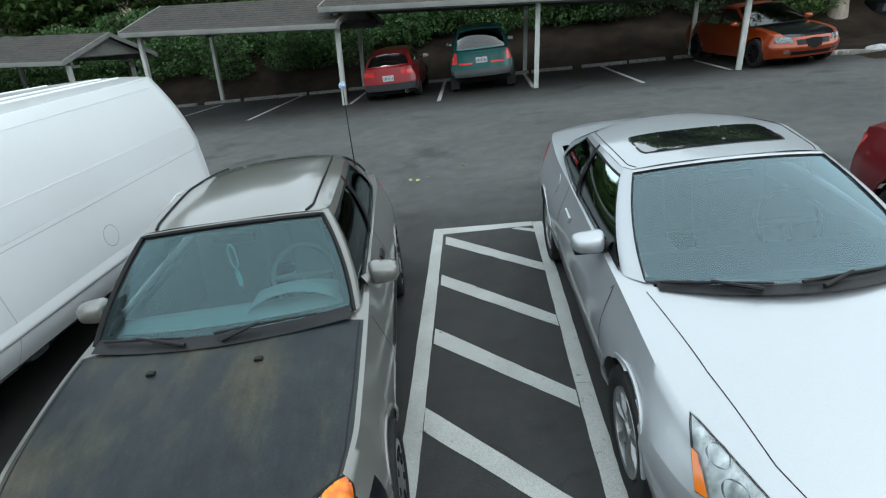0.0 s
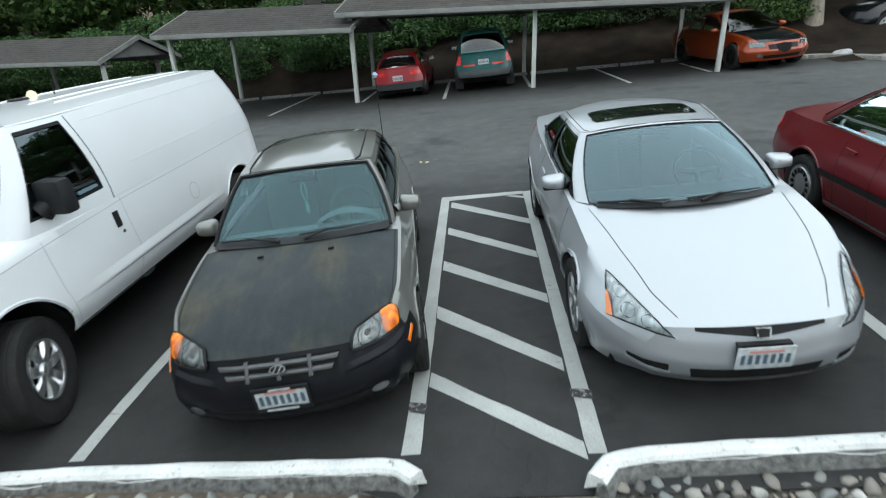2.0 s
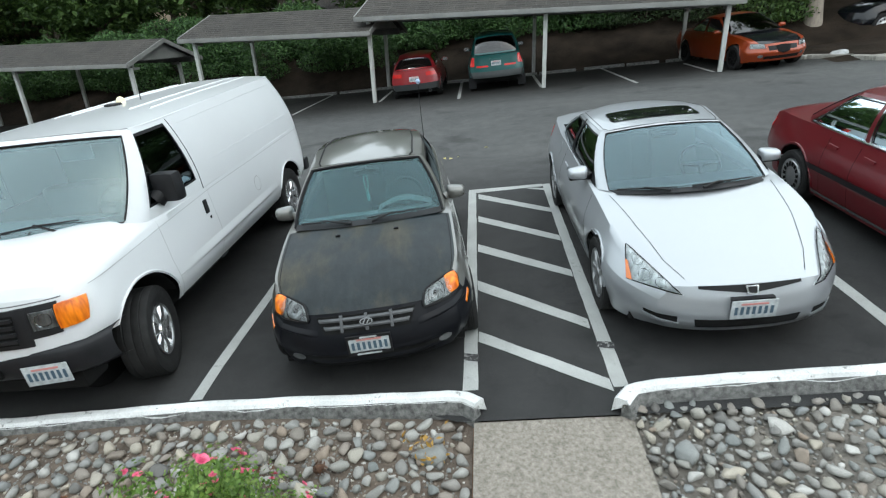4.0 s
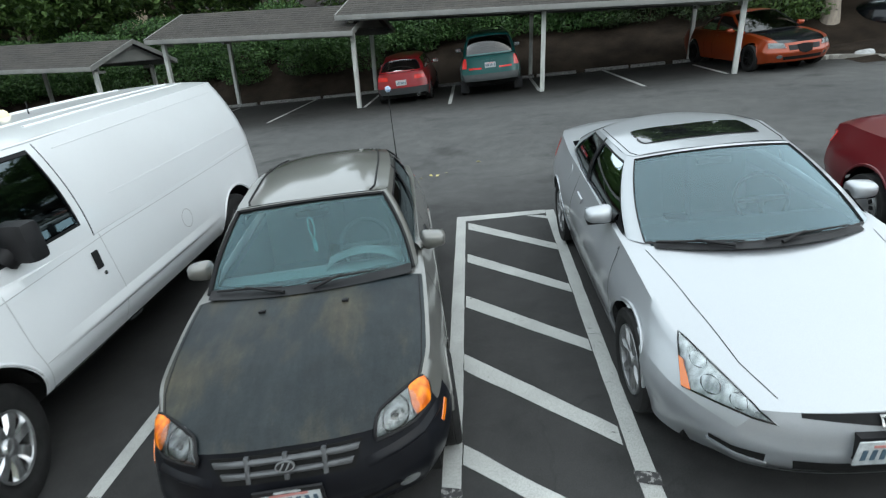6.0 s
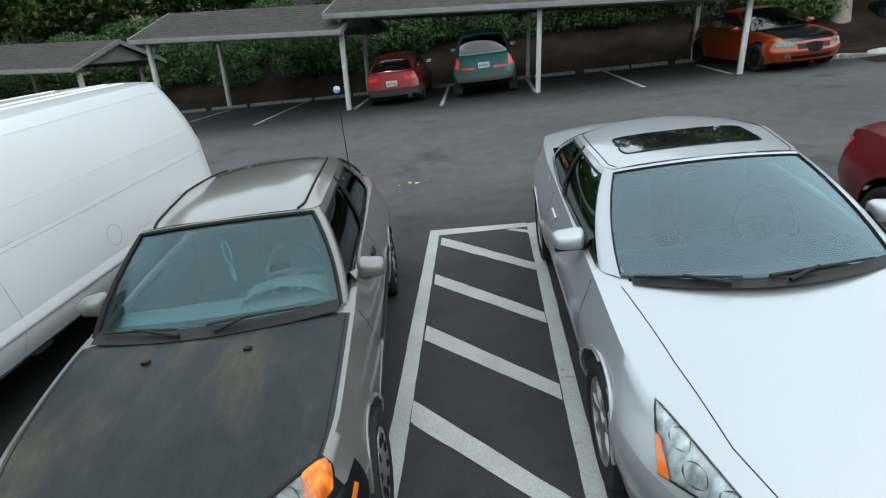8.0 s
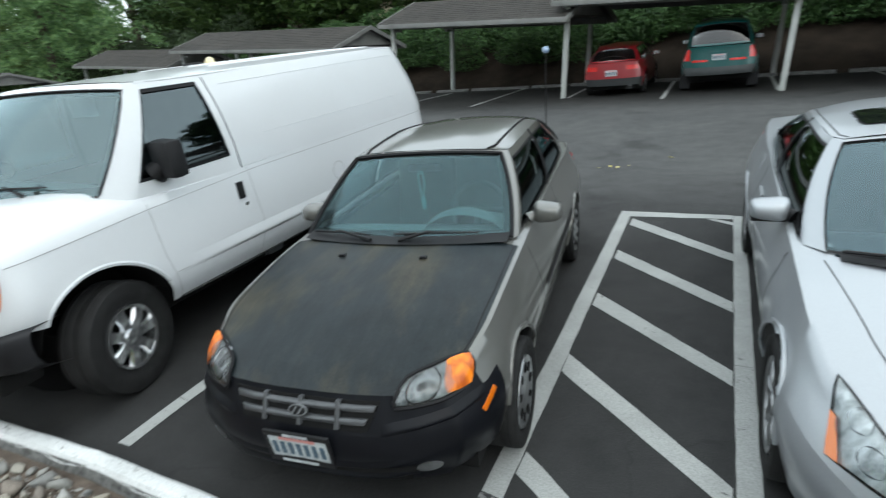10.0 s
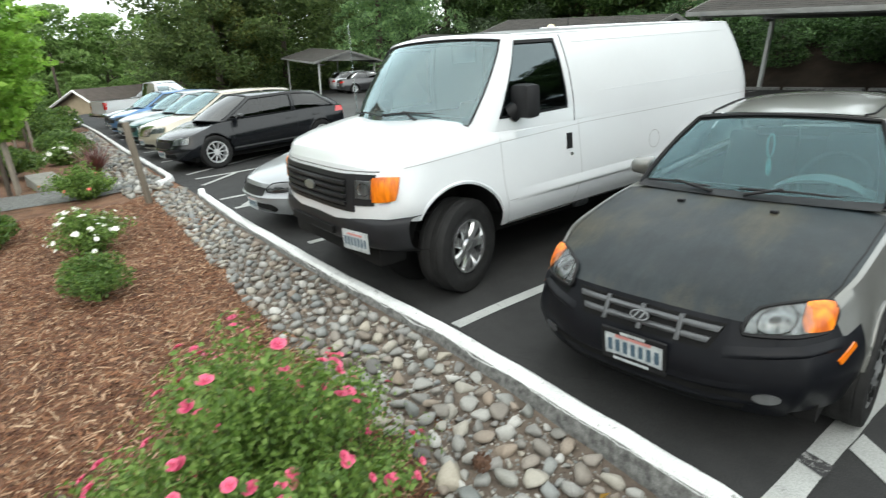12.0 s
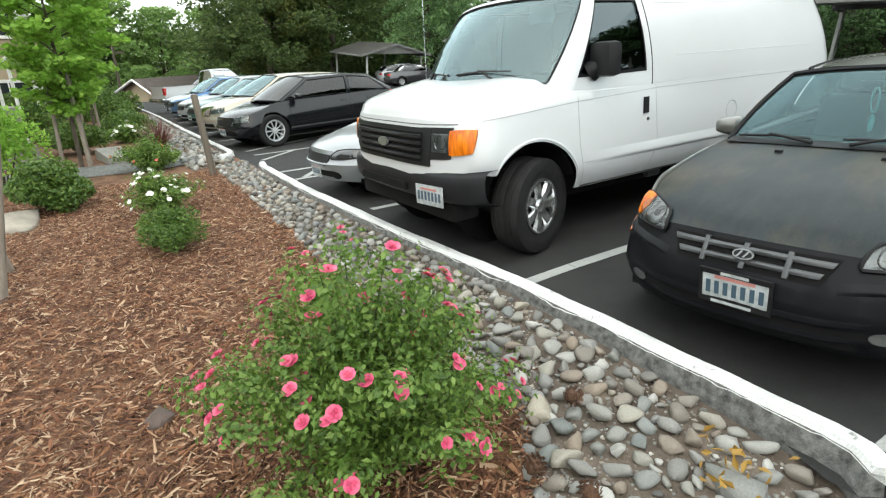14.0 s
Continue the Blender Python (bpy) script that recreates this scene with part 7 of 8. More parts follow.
for lib, k, x, y, *small in spots:
    t = copy_thing(lib[k], ground_pose(x, y, rs.uniform(0, 360)))
    t.scale = (small[0] if small else (rs.uniform(.62, .95) if lib is far and x < -70 else rs.uniform(.95, 1.3) if lib is far else rs.uniform(1.2, 1.6)) if x < -40 else rs.uniform(.74, 1.0) if -10 < x < 14 and y > 20 else rs.uniform(.72, .98),) * 3
# drooping conifers beyond the distant carport
tall = conifer("conifer", ground_pose(-44, 25), 20, 6.0, G_SOFT, 18, 16000, .42, "tall conifer with drooping green limbs")
for x, y in ((-51, 31), (-39, 29), (-58, 36)):
    copy_thing(tall, ground_pose(x, y, x * 31))
# trees behind the camera that the glass and the paint mirror
for i in range(11):
    x = -34 + i * 6.5
    t = copy_thing((protos[2], far[2], protos[1])[i % 3], ground_pose(x, -19 - 4 * (i % 2) - (5 if -8 < x < 6 else 0), x * 20))
broad_tree("bare_trunk_tree", ground_pose(11.6, 18.9), 8, 3.2, G_MID, 21, 9000, .22, .26, PALEBARK, .45, "tree with a pale bare trunk beyond the orange car")


def hedge(name, x0, x1, d0, d1, h, n, material, seed, leaf, label, bumps=1.0, gap=0.0):
    """A run of shrubs on the bank, leaf by leaf, with an uneven top. d: metres behind the lot's edge."""
    rs = random.Random(seed)
    cs, rr = [], []
    x = x0
    while x < x1:
        w = rs.uniform(.8, 1.5) * bumps
        for _ in range(3):
            d = rs.uniform(d0, d1)
            xx = x + rs.uniform(0, w)
            y = back_edge(xx) + d
            hh = h * rs.uniform(.55, 1.1)
            r = rs.uniform(.55, 1.0) * bumps
            for k in range(3):
                cs.append((xx + rs.uniform(-.4, .4), y + rs.uniform(-.3, .3), ground_z(xx, y) + hh * (k + .6) / 3))
                rr.append((r, r * .8, hh * .22))
        x += w * (1 + gap)
    P = clump_points(cs, rr, n, seed, .5)
    ob = leaf_mesh(name, P, leaf, None, None, material=material, seed=seed, up=.6)
    ob.matrix_world = LOT
    tagged(ob, label, "shrub", kind="stuff")
    bm = bmesh.new()
    for c in cs[::5]:
        bm_tube(bm, [(c[0], c[1], c[2] - 1.2), (c[0] + .1, c[1], c[2] - .5), (c[0] - .1, c[1] + .1, c[2])], [.03, .025, .012], 5)
    st = part(name + "_stem", bm, BARK)
    st.matrix_world = LOT
    tagged(st, "thin brown stems among the shrubs", "stem", kind="stuff")


hedge("juniper_hedge", -26, -2.6, 1.6, 4.4, 2.0, 90000, G_JUNI, 31, .13, "layered green juniper shrubs on the bank", 1.1)
hedge("bank_shrubs", -2.4, 3.4, 2.4, 5.0, 2.0, 36000, G_JUNI, 32, .12, "leafy green shrubs behind the parked cars", 1.0, .15)
hedge("bank_shrubs", 3.4, 9.5, 2.6, 5.4, 2.2, 46000, G_DARK, 33, .10, "dark clipped shrubs on the bank", 1.2)
hedge("bank_shrubs", 9.6, 11.4, 1.4, 5.0, 2.0, 12000, G_MID, 34, .12, "green shrubs beyond the orange car", 1.2)
hedge("bank_shrubs", -60, -26, 2.0, 6.0, 2.6, 50000, G_DARK, 35, .2, "dark shrubs at the edge of the woods", 1.6)


def back_kerb():
    bm = bmesh.new()
    rs = random.Random(8)
    x = -12.0
    while x < 9.2:
        ln = rs.uniform(1.2, 1.8)
        y = back_edge(x) + rs.uniform(-.04, .04)
        bm_box(0, ln - rs.uniform(.02, .3), -.07, .07, -.05, .09, .02, bm, pose(x, y, 0, 0, 0, -7.4 + rs.uniform(-1, 1)))
        x += ln
    ob = part("kerb_back", bm, CONC)
    ob.matrix_world = LOT
    tagged(ob, "broken pale concrete kerb stones at the foot of the bank", "kerb", kind="structure")
    bm = bmesh.new()
    for k in range(26):
        a = k / 25
        p = Vector((9.55 + 1.1 * a ** .6 + (a > .7) * 0, 15.3 - 1.15 * a - .5 * a * a, 0))
        bm_box(-.12, .12, -.08, .08, -.05, .11, .02, bm, pose(p.x, p.y, 0, 0, 0, -60 + 40 * a))
    for k in range(60):
        bm_box(-.12, .12, -.08, .08, -.05, .11, .02, bm, pose(10.7 + k * .24, 13.9 - .02 * k, 0, 0, 0, -6))
    ob = part("kerb_corner", bm, PALE)
    ob.matrix_world = LOT
    tagged(ob, "pale concrete kerb round the planted corner", "kerb", kind="structure")


back_kerb()

# ---- the planted bed: mulch, river stones, path ----
def bed_z(x, y):
    d = 0.9 - y
    return -0.10 + 0.03 * min(d, 3) + 0.02 * max(0, d - 3) + bed_lip(x, max(0, d))


def stone_edge(x):
    """Where the river stones end and the mulch begins."""
    return float(np.interp(x, [-12, -8, -4.5, -3.2, -1.6, -1.0, -0.55, 0.1], [0.5, 0.42, 0.32, 0.26, 0.33, 0.30, 0.05, -0.5])) + 0.07 * noise.noise(Vector((x * 2.3, 0, 5)))


lot_sheet("mulch_bed", np.concatenate([np.linspace(-30, -9, 30), np.linspace(-8.8, 0.14, 70)]), np.linspace(-9, 0.95, 60), lambda x, y: bed_z(x, y) + 0.012, MULCH, 0.02, "reddish brown bark mulch in the planted bed", "mulch")
lot_sheet("gravel_east", np.linspace(1.17, 14, 60), np.linspace(-6, 0.98, 34), lambda x, y: bed_z(x, y) + 0.012, GRAVEL, 0.02, "dark soil and grit under river stones", "gravel")
BEDSOIL = mat("bed_soil", (0.11, 0.083, 0.062), 0.95, var=0.4, scale=5, bump=1.0, bscale=70, col2=(0.19, 0.148, 0.115), bdist=0.02)
sx_, n_ = np.linspace(-9.4, 0.12, 100), 12
me_ = bpy.data.meshes.new("bed_soil")
me_.from_pydata([(x, y, bed_z(x, y) + .02 + .008 * noise.noise(Vector((x * 6, y * 6, 2)))) for x in sx_ for y in np.linspace(stone_edge(x) - .02, 1.03 if x > -3 else .97, n_)], [],
                [(i * n_ + j, (i + 1) * n_ + j, (i + 1) * n_ + j + 1, i * n_ + j + 1) for i in range(len(sx_) - 1) for j in range(n_ - 1)])
ob_ = part_mesh("bed_soil", me_, BEDSOIL)
ob_.matrix_world = LOT
tagged(ob_, "grey-brown grit and soil under the river stones", "soil", kind="structure")
AGG = mat("exposed_aggregate", (0.21, 0.185, 0.15), 0.9, var=0.35, scale=40, bump=0.9, bscale=110, col2=(0.32, 0.29, 0.25))
lot_sheet("footpath", np.linspace(0.13, 1.18, 14), np.linspace(-7, 0.9, 60), lambda x, y: -0.012, AGG, 0.004, "pebbly exposed-aggregate concrete footpath", "path")
lot_sheet("footpath_far", np.linspace(-11.9, -10.4, 16), np.linspace(-5, 0.7, 40), lambda x, y: bed_z(x, y) + 0.03, CONC, 0.006, "pale concrete path crossing the bed", "path")
grit = [(p, c) for p, c in ((0, (0.10, 0.095, 0.088)), (.12, (0.29, 0.285, 0.265)), (.26, (0.17, 0.185, 0.18)), (.4, (0.40, 0.36, 0.29)), (.53, (0.21, 0.225, 0.225)), (.66, (0.27, 0.215, 0.165)), (.78, (0.18, 0.175, 0.16)), (.9, (0.34, 0.335, 0.31)), (1, (0.50, 0.49, 0.46)))]
STONE = island_mat("river_stone", grit, .62, .35, 45, piece=True, var=.35, nscale=14)
STONES = island_mat("river_stones", grit, .62, .35, 45, var=.35, nscale=14)


def pebble_shapes(n, seed, sub=1):
    out = []
    rs = np.random.RandomState(seed)
    for _ in range(n):
        bm = bmesh.new()
        bmesh.ops.create_icosphere(bm, subdivisions=sub, radius=1)
        ax = np.array([1.12, rs.uniform(.6, 1.0), rs.uniform(.42, .8)])
        off = rs.uniform(-9, 9, 3)
        V = np.array([v.co[:] for v in bm.verts])
        for i, v in enumerate(V):
            V[i] = v * (1 + .34 * noise.noise(Vector(v * 1.0 + off)) + .16 * noise.noise(Vector(v * 2.2 + off)))
        for _k in range(13):
            nrm = rs.normal(size=3)
            nrm /= np.linalg.norm(nrm)
            d = V @ nrm
            V -= np.outer(np.maximum(0, d - rs.uniform(.4, .78)), nrm) * .95
        F = [[v.index for v in f.verts] for f in bm.faces]
        bm.free()
        out.append((V * ax, F))
    return out


def stone_field(x0, x1, fy0, fy1, n, smin, smax, seed, taken=None):
    """Stones lying side by side: (x, y, radius), largest first."""
    rs = np.random.RandomState(seed)
    sizes = np.sort(smin + (smax - smin) * rs.rand(n) ** 4.2)[::-1]
    cell, grid, out = 0.2, {}, []
    for r in sizes:
        for _ in range(14):
            x = rs.uniform(x0, x1)
            a, b = fy0(x), fy1(x)
            if b <= a:
                continue
            y = rs.uniform(a, b)
            k = (int(x // cell), int(y // cell))
            ok = True
            for i in (-1, 0, 1):
                for j in (-1, 0, 1):
                    for px, py, pr in grid.get((k[0] + i, k[1] + j), ()):
                        if (px - x) ** 2 + (py - y) ** 2 < (.76 * (pr + r)) ** 2:
                            ok = False
            if ok:
                grid.setdefault(k, []).append((x, y, r))
                out.append((x, y, r))
                break
    return out


shapes = pebble_shapes(14, 3, 2)
small = pebble_shapes(10, 4, 1)
west = stone_field(-9.4, 0.08, stone_edge, lambda x: float(np.interp(x, [-9, -8.2, -6, -3.4, -2, -.4, .1], [.95, .9, .85, .89, .975, .965, .9])) - .03, 9000, .011, .072, 7)
near = [s for s in west if s[0] > -2.6 and s[2] > .022]
near = sorted(near, key=lambda s: -s[2])[:280]
chosen = set(near)
bed = empty("stone_bed", LOT, "river stones of mixed greys and tans laid beside the kerb", "stones")
tagged(bed, kind="structure")
meshes = []
for V, F in shapes:
    me = bpy.data.meshes.new("stone")
    me.from_pydata(V.tolist(), [], F)
    me.polygons.foreach_set("use_smooth", [True] * len(me.polygons))
    me.materials.append(STONE)
    meshes.append(me)
rs = random.Random(17)
for x, y, r in near:
    ob = new("stone", meshes[rs.randrange(len(meshes))])
    ob.parent = bed
    ob.matrix_basis = pose(x, y, bed_z(x, y) + .02 + r * rs.uniform(.15, .42), rs.uniform(-24, 24), rs.uniform(-24, 24), rs.uniform(0, 360)) @ Matrix.Scale(r, 4)


def joined_stones(name, field, lib, seed, label, parent=None, zfun=bed_z):
    rs = np.random.RandomState(seed)
    vs, fs, k = [], [], 0
    for x, y, r in field:
        V, F = lib[rs.randint(len(lib))]
        m = np.array(Euler((rs.uniform(-.3, .3), rs.uniform(-.3, .3), rs.uniform(0, 6.28))).to_matrix())
        vs.append(V @ m.T * r + np.array([x, y, zfun(x, y) + .012 + r * .36]))
        fs += [[i + k for i in f] for f in F]
        k += len(V)
    me = bpy.data.meshes.new(name)
    me.from_pydata(np.concatenate(vs).tolist(), [], fs)
    ob = part_mesh(name, me, STONES, parent, angle=180)
    if parent is None:
        ob.matrix_world = LOT
    return tagged(ob, label, "" if parent else "stones", kind="stuff")


rp = np.random.RandomState(77)
grains = []
for _ in range(3600):
    x = -3.4 + 3.45 * rp.rand()
    y = stone_edge(x) - .05 + (1.0 - stone_edge(x)) * rp.rand()
    if y < np.interp(x, [-3.4, -2, -.4, .1], [.86, .96, .95, .89]):
        grains.append((x, y, .007 + .011 * rp.rand() ** 2))
joined_stones("pebbles", grains, small, 24, "tiny pebbles and grit between the stones")
joined_stones("small_stones", [s for s in west if s not in chosen], small, 21, "small river stones between the larger ones", bed)
east = stone_field(1.2, 4.2, lambda x: -1.0, lambda x: .97, 5600, .014, .066, 9)
far_band = stone_field(-26, -9.5, lambda x: .1, lambda x: .8, 2600, .03, .12, 13)
joined_stones("stones_far", far_band, small, 23, "grey river stones along the far kerb", None)
bed2 = empty("stone_bed", LOT, "river stones of mixed greys filling the bed beyond the path", "stones")
tagged(bed2, kind="structure")
east_near = [s for s in east if s[0] < 3.4 and s[1] > -.1][:260]
for x, y, r in east_near:
    ob = new("stone", meshes[rs.randrange(len(meshes))])
    ob.parent = bed2
    ob.matrix_basis = pose(x, y, bed_z(x, y) + .02 + r * rs.uniform(.15, .42), rs.uniform(-24, 24), rs.uniform(-24, 24), rs.uniform(0, 360)) @ Matrix.Scale(r, 4)
picked = set(east_near)
joined_stones("small_stones", [s for s in east if s not in picked], small, 22, "small river stones beyond the path", bed2)
big = [(-0.17, 0.62, .12), (-0.62, 0.22, .10), (-0.9, 0.35, .11), (-1.3, 0.6, .10), (1.42, 0.55, .10), (2.02, 0.72, .10), (1.35, 0.8, .075), (2.6, 0.5, .10), (1.62, 0.42, .085)]
for i, (x, y, r) in enumerate(big):
    ob = new("stone", meshes[i % len(meshes)])
    ob.parent = bed
    ob.matrix_basis = pose(x, y, bed_z(x, y) + r * .42, i * 7 % 20 - 10, 0, i * 67) @ Matrix.Scale(r, 4)


def chips():
    """Shredded bark: many thin slivers lying at all angles."""
    rs = np.random.RandomState(41)
    P, S = [], []
    while len(P) < 104000:
        u = rs.rand(60000)
        x = 0.1 - 9.4 * u ** 1.7
        y = 0.45 - 4.2 * rs.rand(60000)
        edge = np.interp(x, [-12, -8, -4.5, -3.2, -1.6, -1.0, -0.55, 0.1], [0.5, 0.42, 0.32, 0.26, 0.33, 0.30, 0.05, -0.5])
        ok = (y < edge + rs.normal(size=len(x)) * .04)
        P += list(zip(x[ok], y[ok]))
    P = np.array(P[:104000])
    n = len(P)
    z = -0.10 + 0.03 * np.minimum(0.9 - P[:, 1], 3) + 0.02 * np.maximum(0, 0.9 - P[:, 1] - 3) + np.array([bed_lip(a, .9 - b) for a, b in P]) + .018 + .022 * rs.rand(n)
    a = rs.rand(n) * math.tau
    ln = .009 + .034 * rs.rand(n) ** 2
    wd = ln * (.08 + .2 * rs.rand(n) ** 1.5)
    t = rs.normal(size=n) * .28
    d = np.stack([np.cos(a), np.sin(a), t], 1)
    s = np.stack([-np.sin(a), np.cos(a), rs.normal(size=n) * .4], 1)
    C = np.stack([P[:, 0], P[:, 1], z], 1)
    V = np.empty((n, 5, 3))
    V[:, 0] = C - d * ln[:, None] - s * wd[:, None]
    V[:, 1] = C + d * ln[:, None] - s * wd[:, None] * .5
    V[:, 2] = C + d * ln[:, None] * .9 + s * wd[:, None] * .6
    V[:, 3] = C - d * ln[:, None] * .9 + s * wd[:, None]
    V[:, 4] = C + np.array([0, 0, .006])
    F = np.arange(n * 5).reshape(n, 5)
    f = np.concatenate([F[:, [0, 1, 4]], F[:, [1, 2, 4]], F[:, [2, 3, 4]], F[:, [3, 0, 4]]])
    me = bpy.data.meshes.new("bark_chips")
    me.from_pydata(V.reshape(-1, 3).tolist(), [], f.tolist())
    m = island_mat("bark_chip", [(0, (0.052, 0.019, 0.01)), (.35, (0.15, 0.057, 0.026)), (.62, (0.255, 0.115, 0.055)), (.8, (0.36, 0.21, 0.125)), (1, (0.52, 0.375, 0.25))], .85, var=.3)
    ob = part_mesh("bark_chips", me, m, smooth=False)
    ob.matrix_world = LOT
    tagged(ob, "shredded reddish bark chips covering the bed", "mulch", kind="stuff")


chips()


# ---- shrubs and roses ----
def flower(bm, p, r, up, rs, petals=6):
    a = Vector(up).normalized()
    b = a.orthogonal().normalized()
    c = a.cross(b)
    for ring, (rad, lift, k) in enumerate(((1.0, .12, petals), (.62, .3, petals - 2), (.3, .42, 4))):
        for i in range(k):
            t = (i + .5 * ring) * math.tau / k + rs.uniform(-.2, .2)
            d = b * math.cos(t) + c * math.sin(t)
            s = a.cross(d)
            p0 = p + a * (r * .05)
            w = r * rad * .48
            v = [bm.verts.new(q) for q in (p0, p + d * r * rad * .5 + s * w + a * r * lift, p + d * r * rad * .9 + s * w * .85 + a * r * (lift + .16), p + d * r * rad + a * r * (lift + .2), p + d * r * rad * .9 - s * w * .85 + a * r * (lift + .16), p + d * r * rad * .5 - s * w + a * r * lift)]
            bm.faces.new(v)


PINK = mat("pink_petals", (0.74, 0.045, 0.17), .5, var=.35, scale=26, col2=(0.82, 0.17, 0.28))
WHITEF = mat("white_petals", (0.8, 0.8, 0.74), .5, var=.1, scale=20)
CORAL = mat("coral_petals", (0.72, 0.16, 0.12), .5, var=.3, scale=20)


def rose_bush(name, x, y, r, h, seed, leaves, leaf, n_flowers, petal, fr, label, green=None):
    th = empty(name, ground_pose(x, y, seed * 40, .01), label, "shrub")
    rs = random.Random(seed)
    tips, P = [], []
    rn = np.random.RandomState(seed)
    n_stem = int(34 * (r / .5))
    bm = bmesh.new()
    for i in range(n_stem):
        a = i * 2.399
        rad = r * math.sqrt((i + .5) / n_stem)
        top = Vector((math.cos(a) * rad * rs.uniform(.85, 1.2), math.sin(a) * rad * rs.uniform(.85, 1.2), h * (1.02 - .55 * (rad / r) ** 2) * rs.uniform(.7, 1.2)))
        mid = Vector((top.x * .45, top.y * .45, top.z * .62))
        foot = Vector((math.cos(a) * .06, math.sin(a) * .06, 0))
        bm_tube(bm, [foot, mid, top], [.006, .005, .002], 5)
        tips.append((top, (top - mid).normalized()))
        k = leaves // n_stem
        for _ in range(k):
            t = rs.random() ** .55
            q = foot.lerp(mid, t / .5) if t < .5 else mid.lerp(top, (t - .5) / .5)
            P.append((q.x + rn.normal() * .055, q.y + rn.normal() * .055, max(.01, q.z + rn.normal() * .035)))
    part("stem", bm, mat("green_stem", (.06, .09, .03), .6), th)
    leaf_mesh("foliage", P, leaf, None, th, material=green or G_ROSE, seed=seed, up=.9, aspect=.62)
    rs.shuffle(tips)
    for i in range(n_flowers):
        top, d = tips[i % len(tips)]
        p = top + Vector((rs.uniform(-.05, .05), rs.uniform(-.05, .05), rs.uniform(-.12, .05) if i >= len(tips) else .012))
        bm = bmesh.new()
        flower(bm, p, fr * rs.uniform(.55, 1.15), d + Vector((rs.uniform(-.4, .4), rs.uniform(-.4, .4), .4)), rs)
        part("blossom", bm, petal, th)
    return th


rose_bush("rose_bush", -1.14, -0.42, .6, .84, 3, 19000, .029, 120, PINK, .026, "rose bush with pink blossoms in the mulch")
rose_bush("rose_bush", -1.25, 0.02, .26, .62, 12, 1500, .022, 9, PINK, .028, "wispy rose shoot with few pink blossoms")
rose_bush("white_rose_bush", -6.6, -0.62, .42, .55, 4, 4600, .036, 70, WHITEF, .034, "low rose bush with white blossoms")
rose_bush("rose_bush", -10.5, -0.45, .55, .55, 5, 4600, .05, 9, CORAL, .036, "rose bush with coral blossoms")
rose_bush("white_rose_bush", -16.3, -0.5, .5, .5, 6, 2400, .07, 14, WHITEF, .07, "white rose bush further along the bed")
rose_bush("white_rose_bush", -20.5, -0.4, .6, .6, 7, 2400, .08, 14, WHITEF, .08, "white rose bush further along the bed")


def shrub(name, x, y, r, h, n, leaf, material, seed, label, cat="shrub"):
    th = empty(name, ground_pose(x, y, seed * 30, 0), label, cat)
    rs = random.Random(seed)
    cs, rr = [], []
    for i in range(16):
        a = i * 2.4
        rad = r * .7 * math.sqrt(i / 16)
        cs.append((math.cos(a) * rad, math.sin(a) * rad, h * (.32 + .5 * rs.random() * (1 - (rad / r) ** 2))))
        rr.append((r * .38, r * .38, h * .24))
    bm = bmesh.new()
    for c in cs[::2]:
        bm_tube(bm, [(0, 0, -.02), (c[0] * .5, c[1] * .5, c[2] * .5), c], [.014, .01, .004], 5)
    part("stem", bm, BARK, th)
    leaf_mesh("foliage", clump_points(cs, rr, n, seed, .45), leaf, None, th, material=material, seed=seed, up=.8)
    return th


shrub("dwarf_shrub", -4.9, -0.72, .34, .46, 5200, .032, G_RHODO, 51, "small dense green shrub in the mulch")
shrub("rhododendron", -7.8, -1.8, .5, .7, 6000, .06, G_RHODO, 52, "broad-leaved green rhododendron by a boulder")
shrub("rhododendron", -10.6, -3.4, .9, .9, 7000, .07, G_RHODO, 53, "broad-leaved green rhododendron in the bed")
shrub("golden_shrub", -9.9, -2.5, .7, 1.5, 2800, .08, G_MAPLE, 54, "light green shrub at the back of the bed")
shrub("low_shrub", -14.5, -1.6, .8, .8, 4000, .08, G_RHODO, 55, "green shrub along the path")
shrub("low_shrub", -18.0, -0.4, .8, .8, 4000, .09, G_RHODO, 56, "green shrub along the kerb")
shrub("low_shrub", -23.0, -0.9, 1.2, 1.1, 4000, .12, G_RHODO, 57, "green shrub far along the kerb")
shrub("low_shrub", -28.0, -0.6, 1.4, 1.3, 4000, .14, G_RHODO, 58, "green shrub far along the kerb")
shrub("low_shrub", -19.0, -3.2, 1.3, 1.4, 5000, .12, G_RHODO, 59, "green shrub in front of the building")
shrub("low_shrub", -27.0, -4.2, 1.6, 1.8, 5000, .14, G_RHODO, 60, "green shrub in front of the building")


def spiky(x, y):
    th = empty("red_flax", ground_pose(x, y), "dark red spiky ornamental grass", "plant")
    rs = random.Random(6)
    bm = bmesh.new()
    for i in range(150):
        a, l = rs.uniform(0, math.tau), rs.uniform(.5, .95)
        out = rs.uniform(.15, .75)
        w = .012
        prev = None
        for t in np.linspace(0, 1, 6):
            p = Vector((math.cos(a) * out * t, math.sin(a) * out * t, l * (t - .45 * out * t * t)))
            s = Vector((-math.sin(a), math.cos(a), 0)) * w * (1 - t * .9)
            row = [bm.verts.new(p - s), bm.verts.new(p + s)]
            if prev:
                bm.faces.new((prev[0], prev[1], row[1], row[0]))
            prev = row
    part("blade", bm, mat("red_blades", (.12, .03, .03), .5, var=.4, scale=8, col2=(.22, .08, .06)), th)


spiky(-13.5, 0.0)


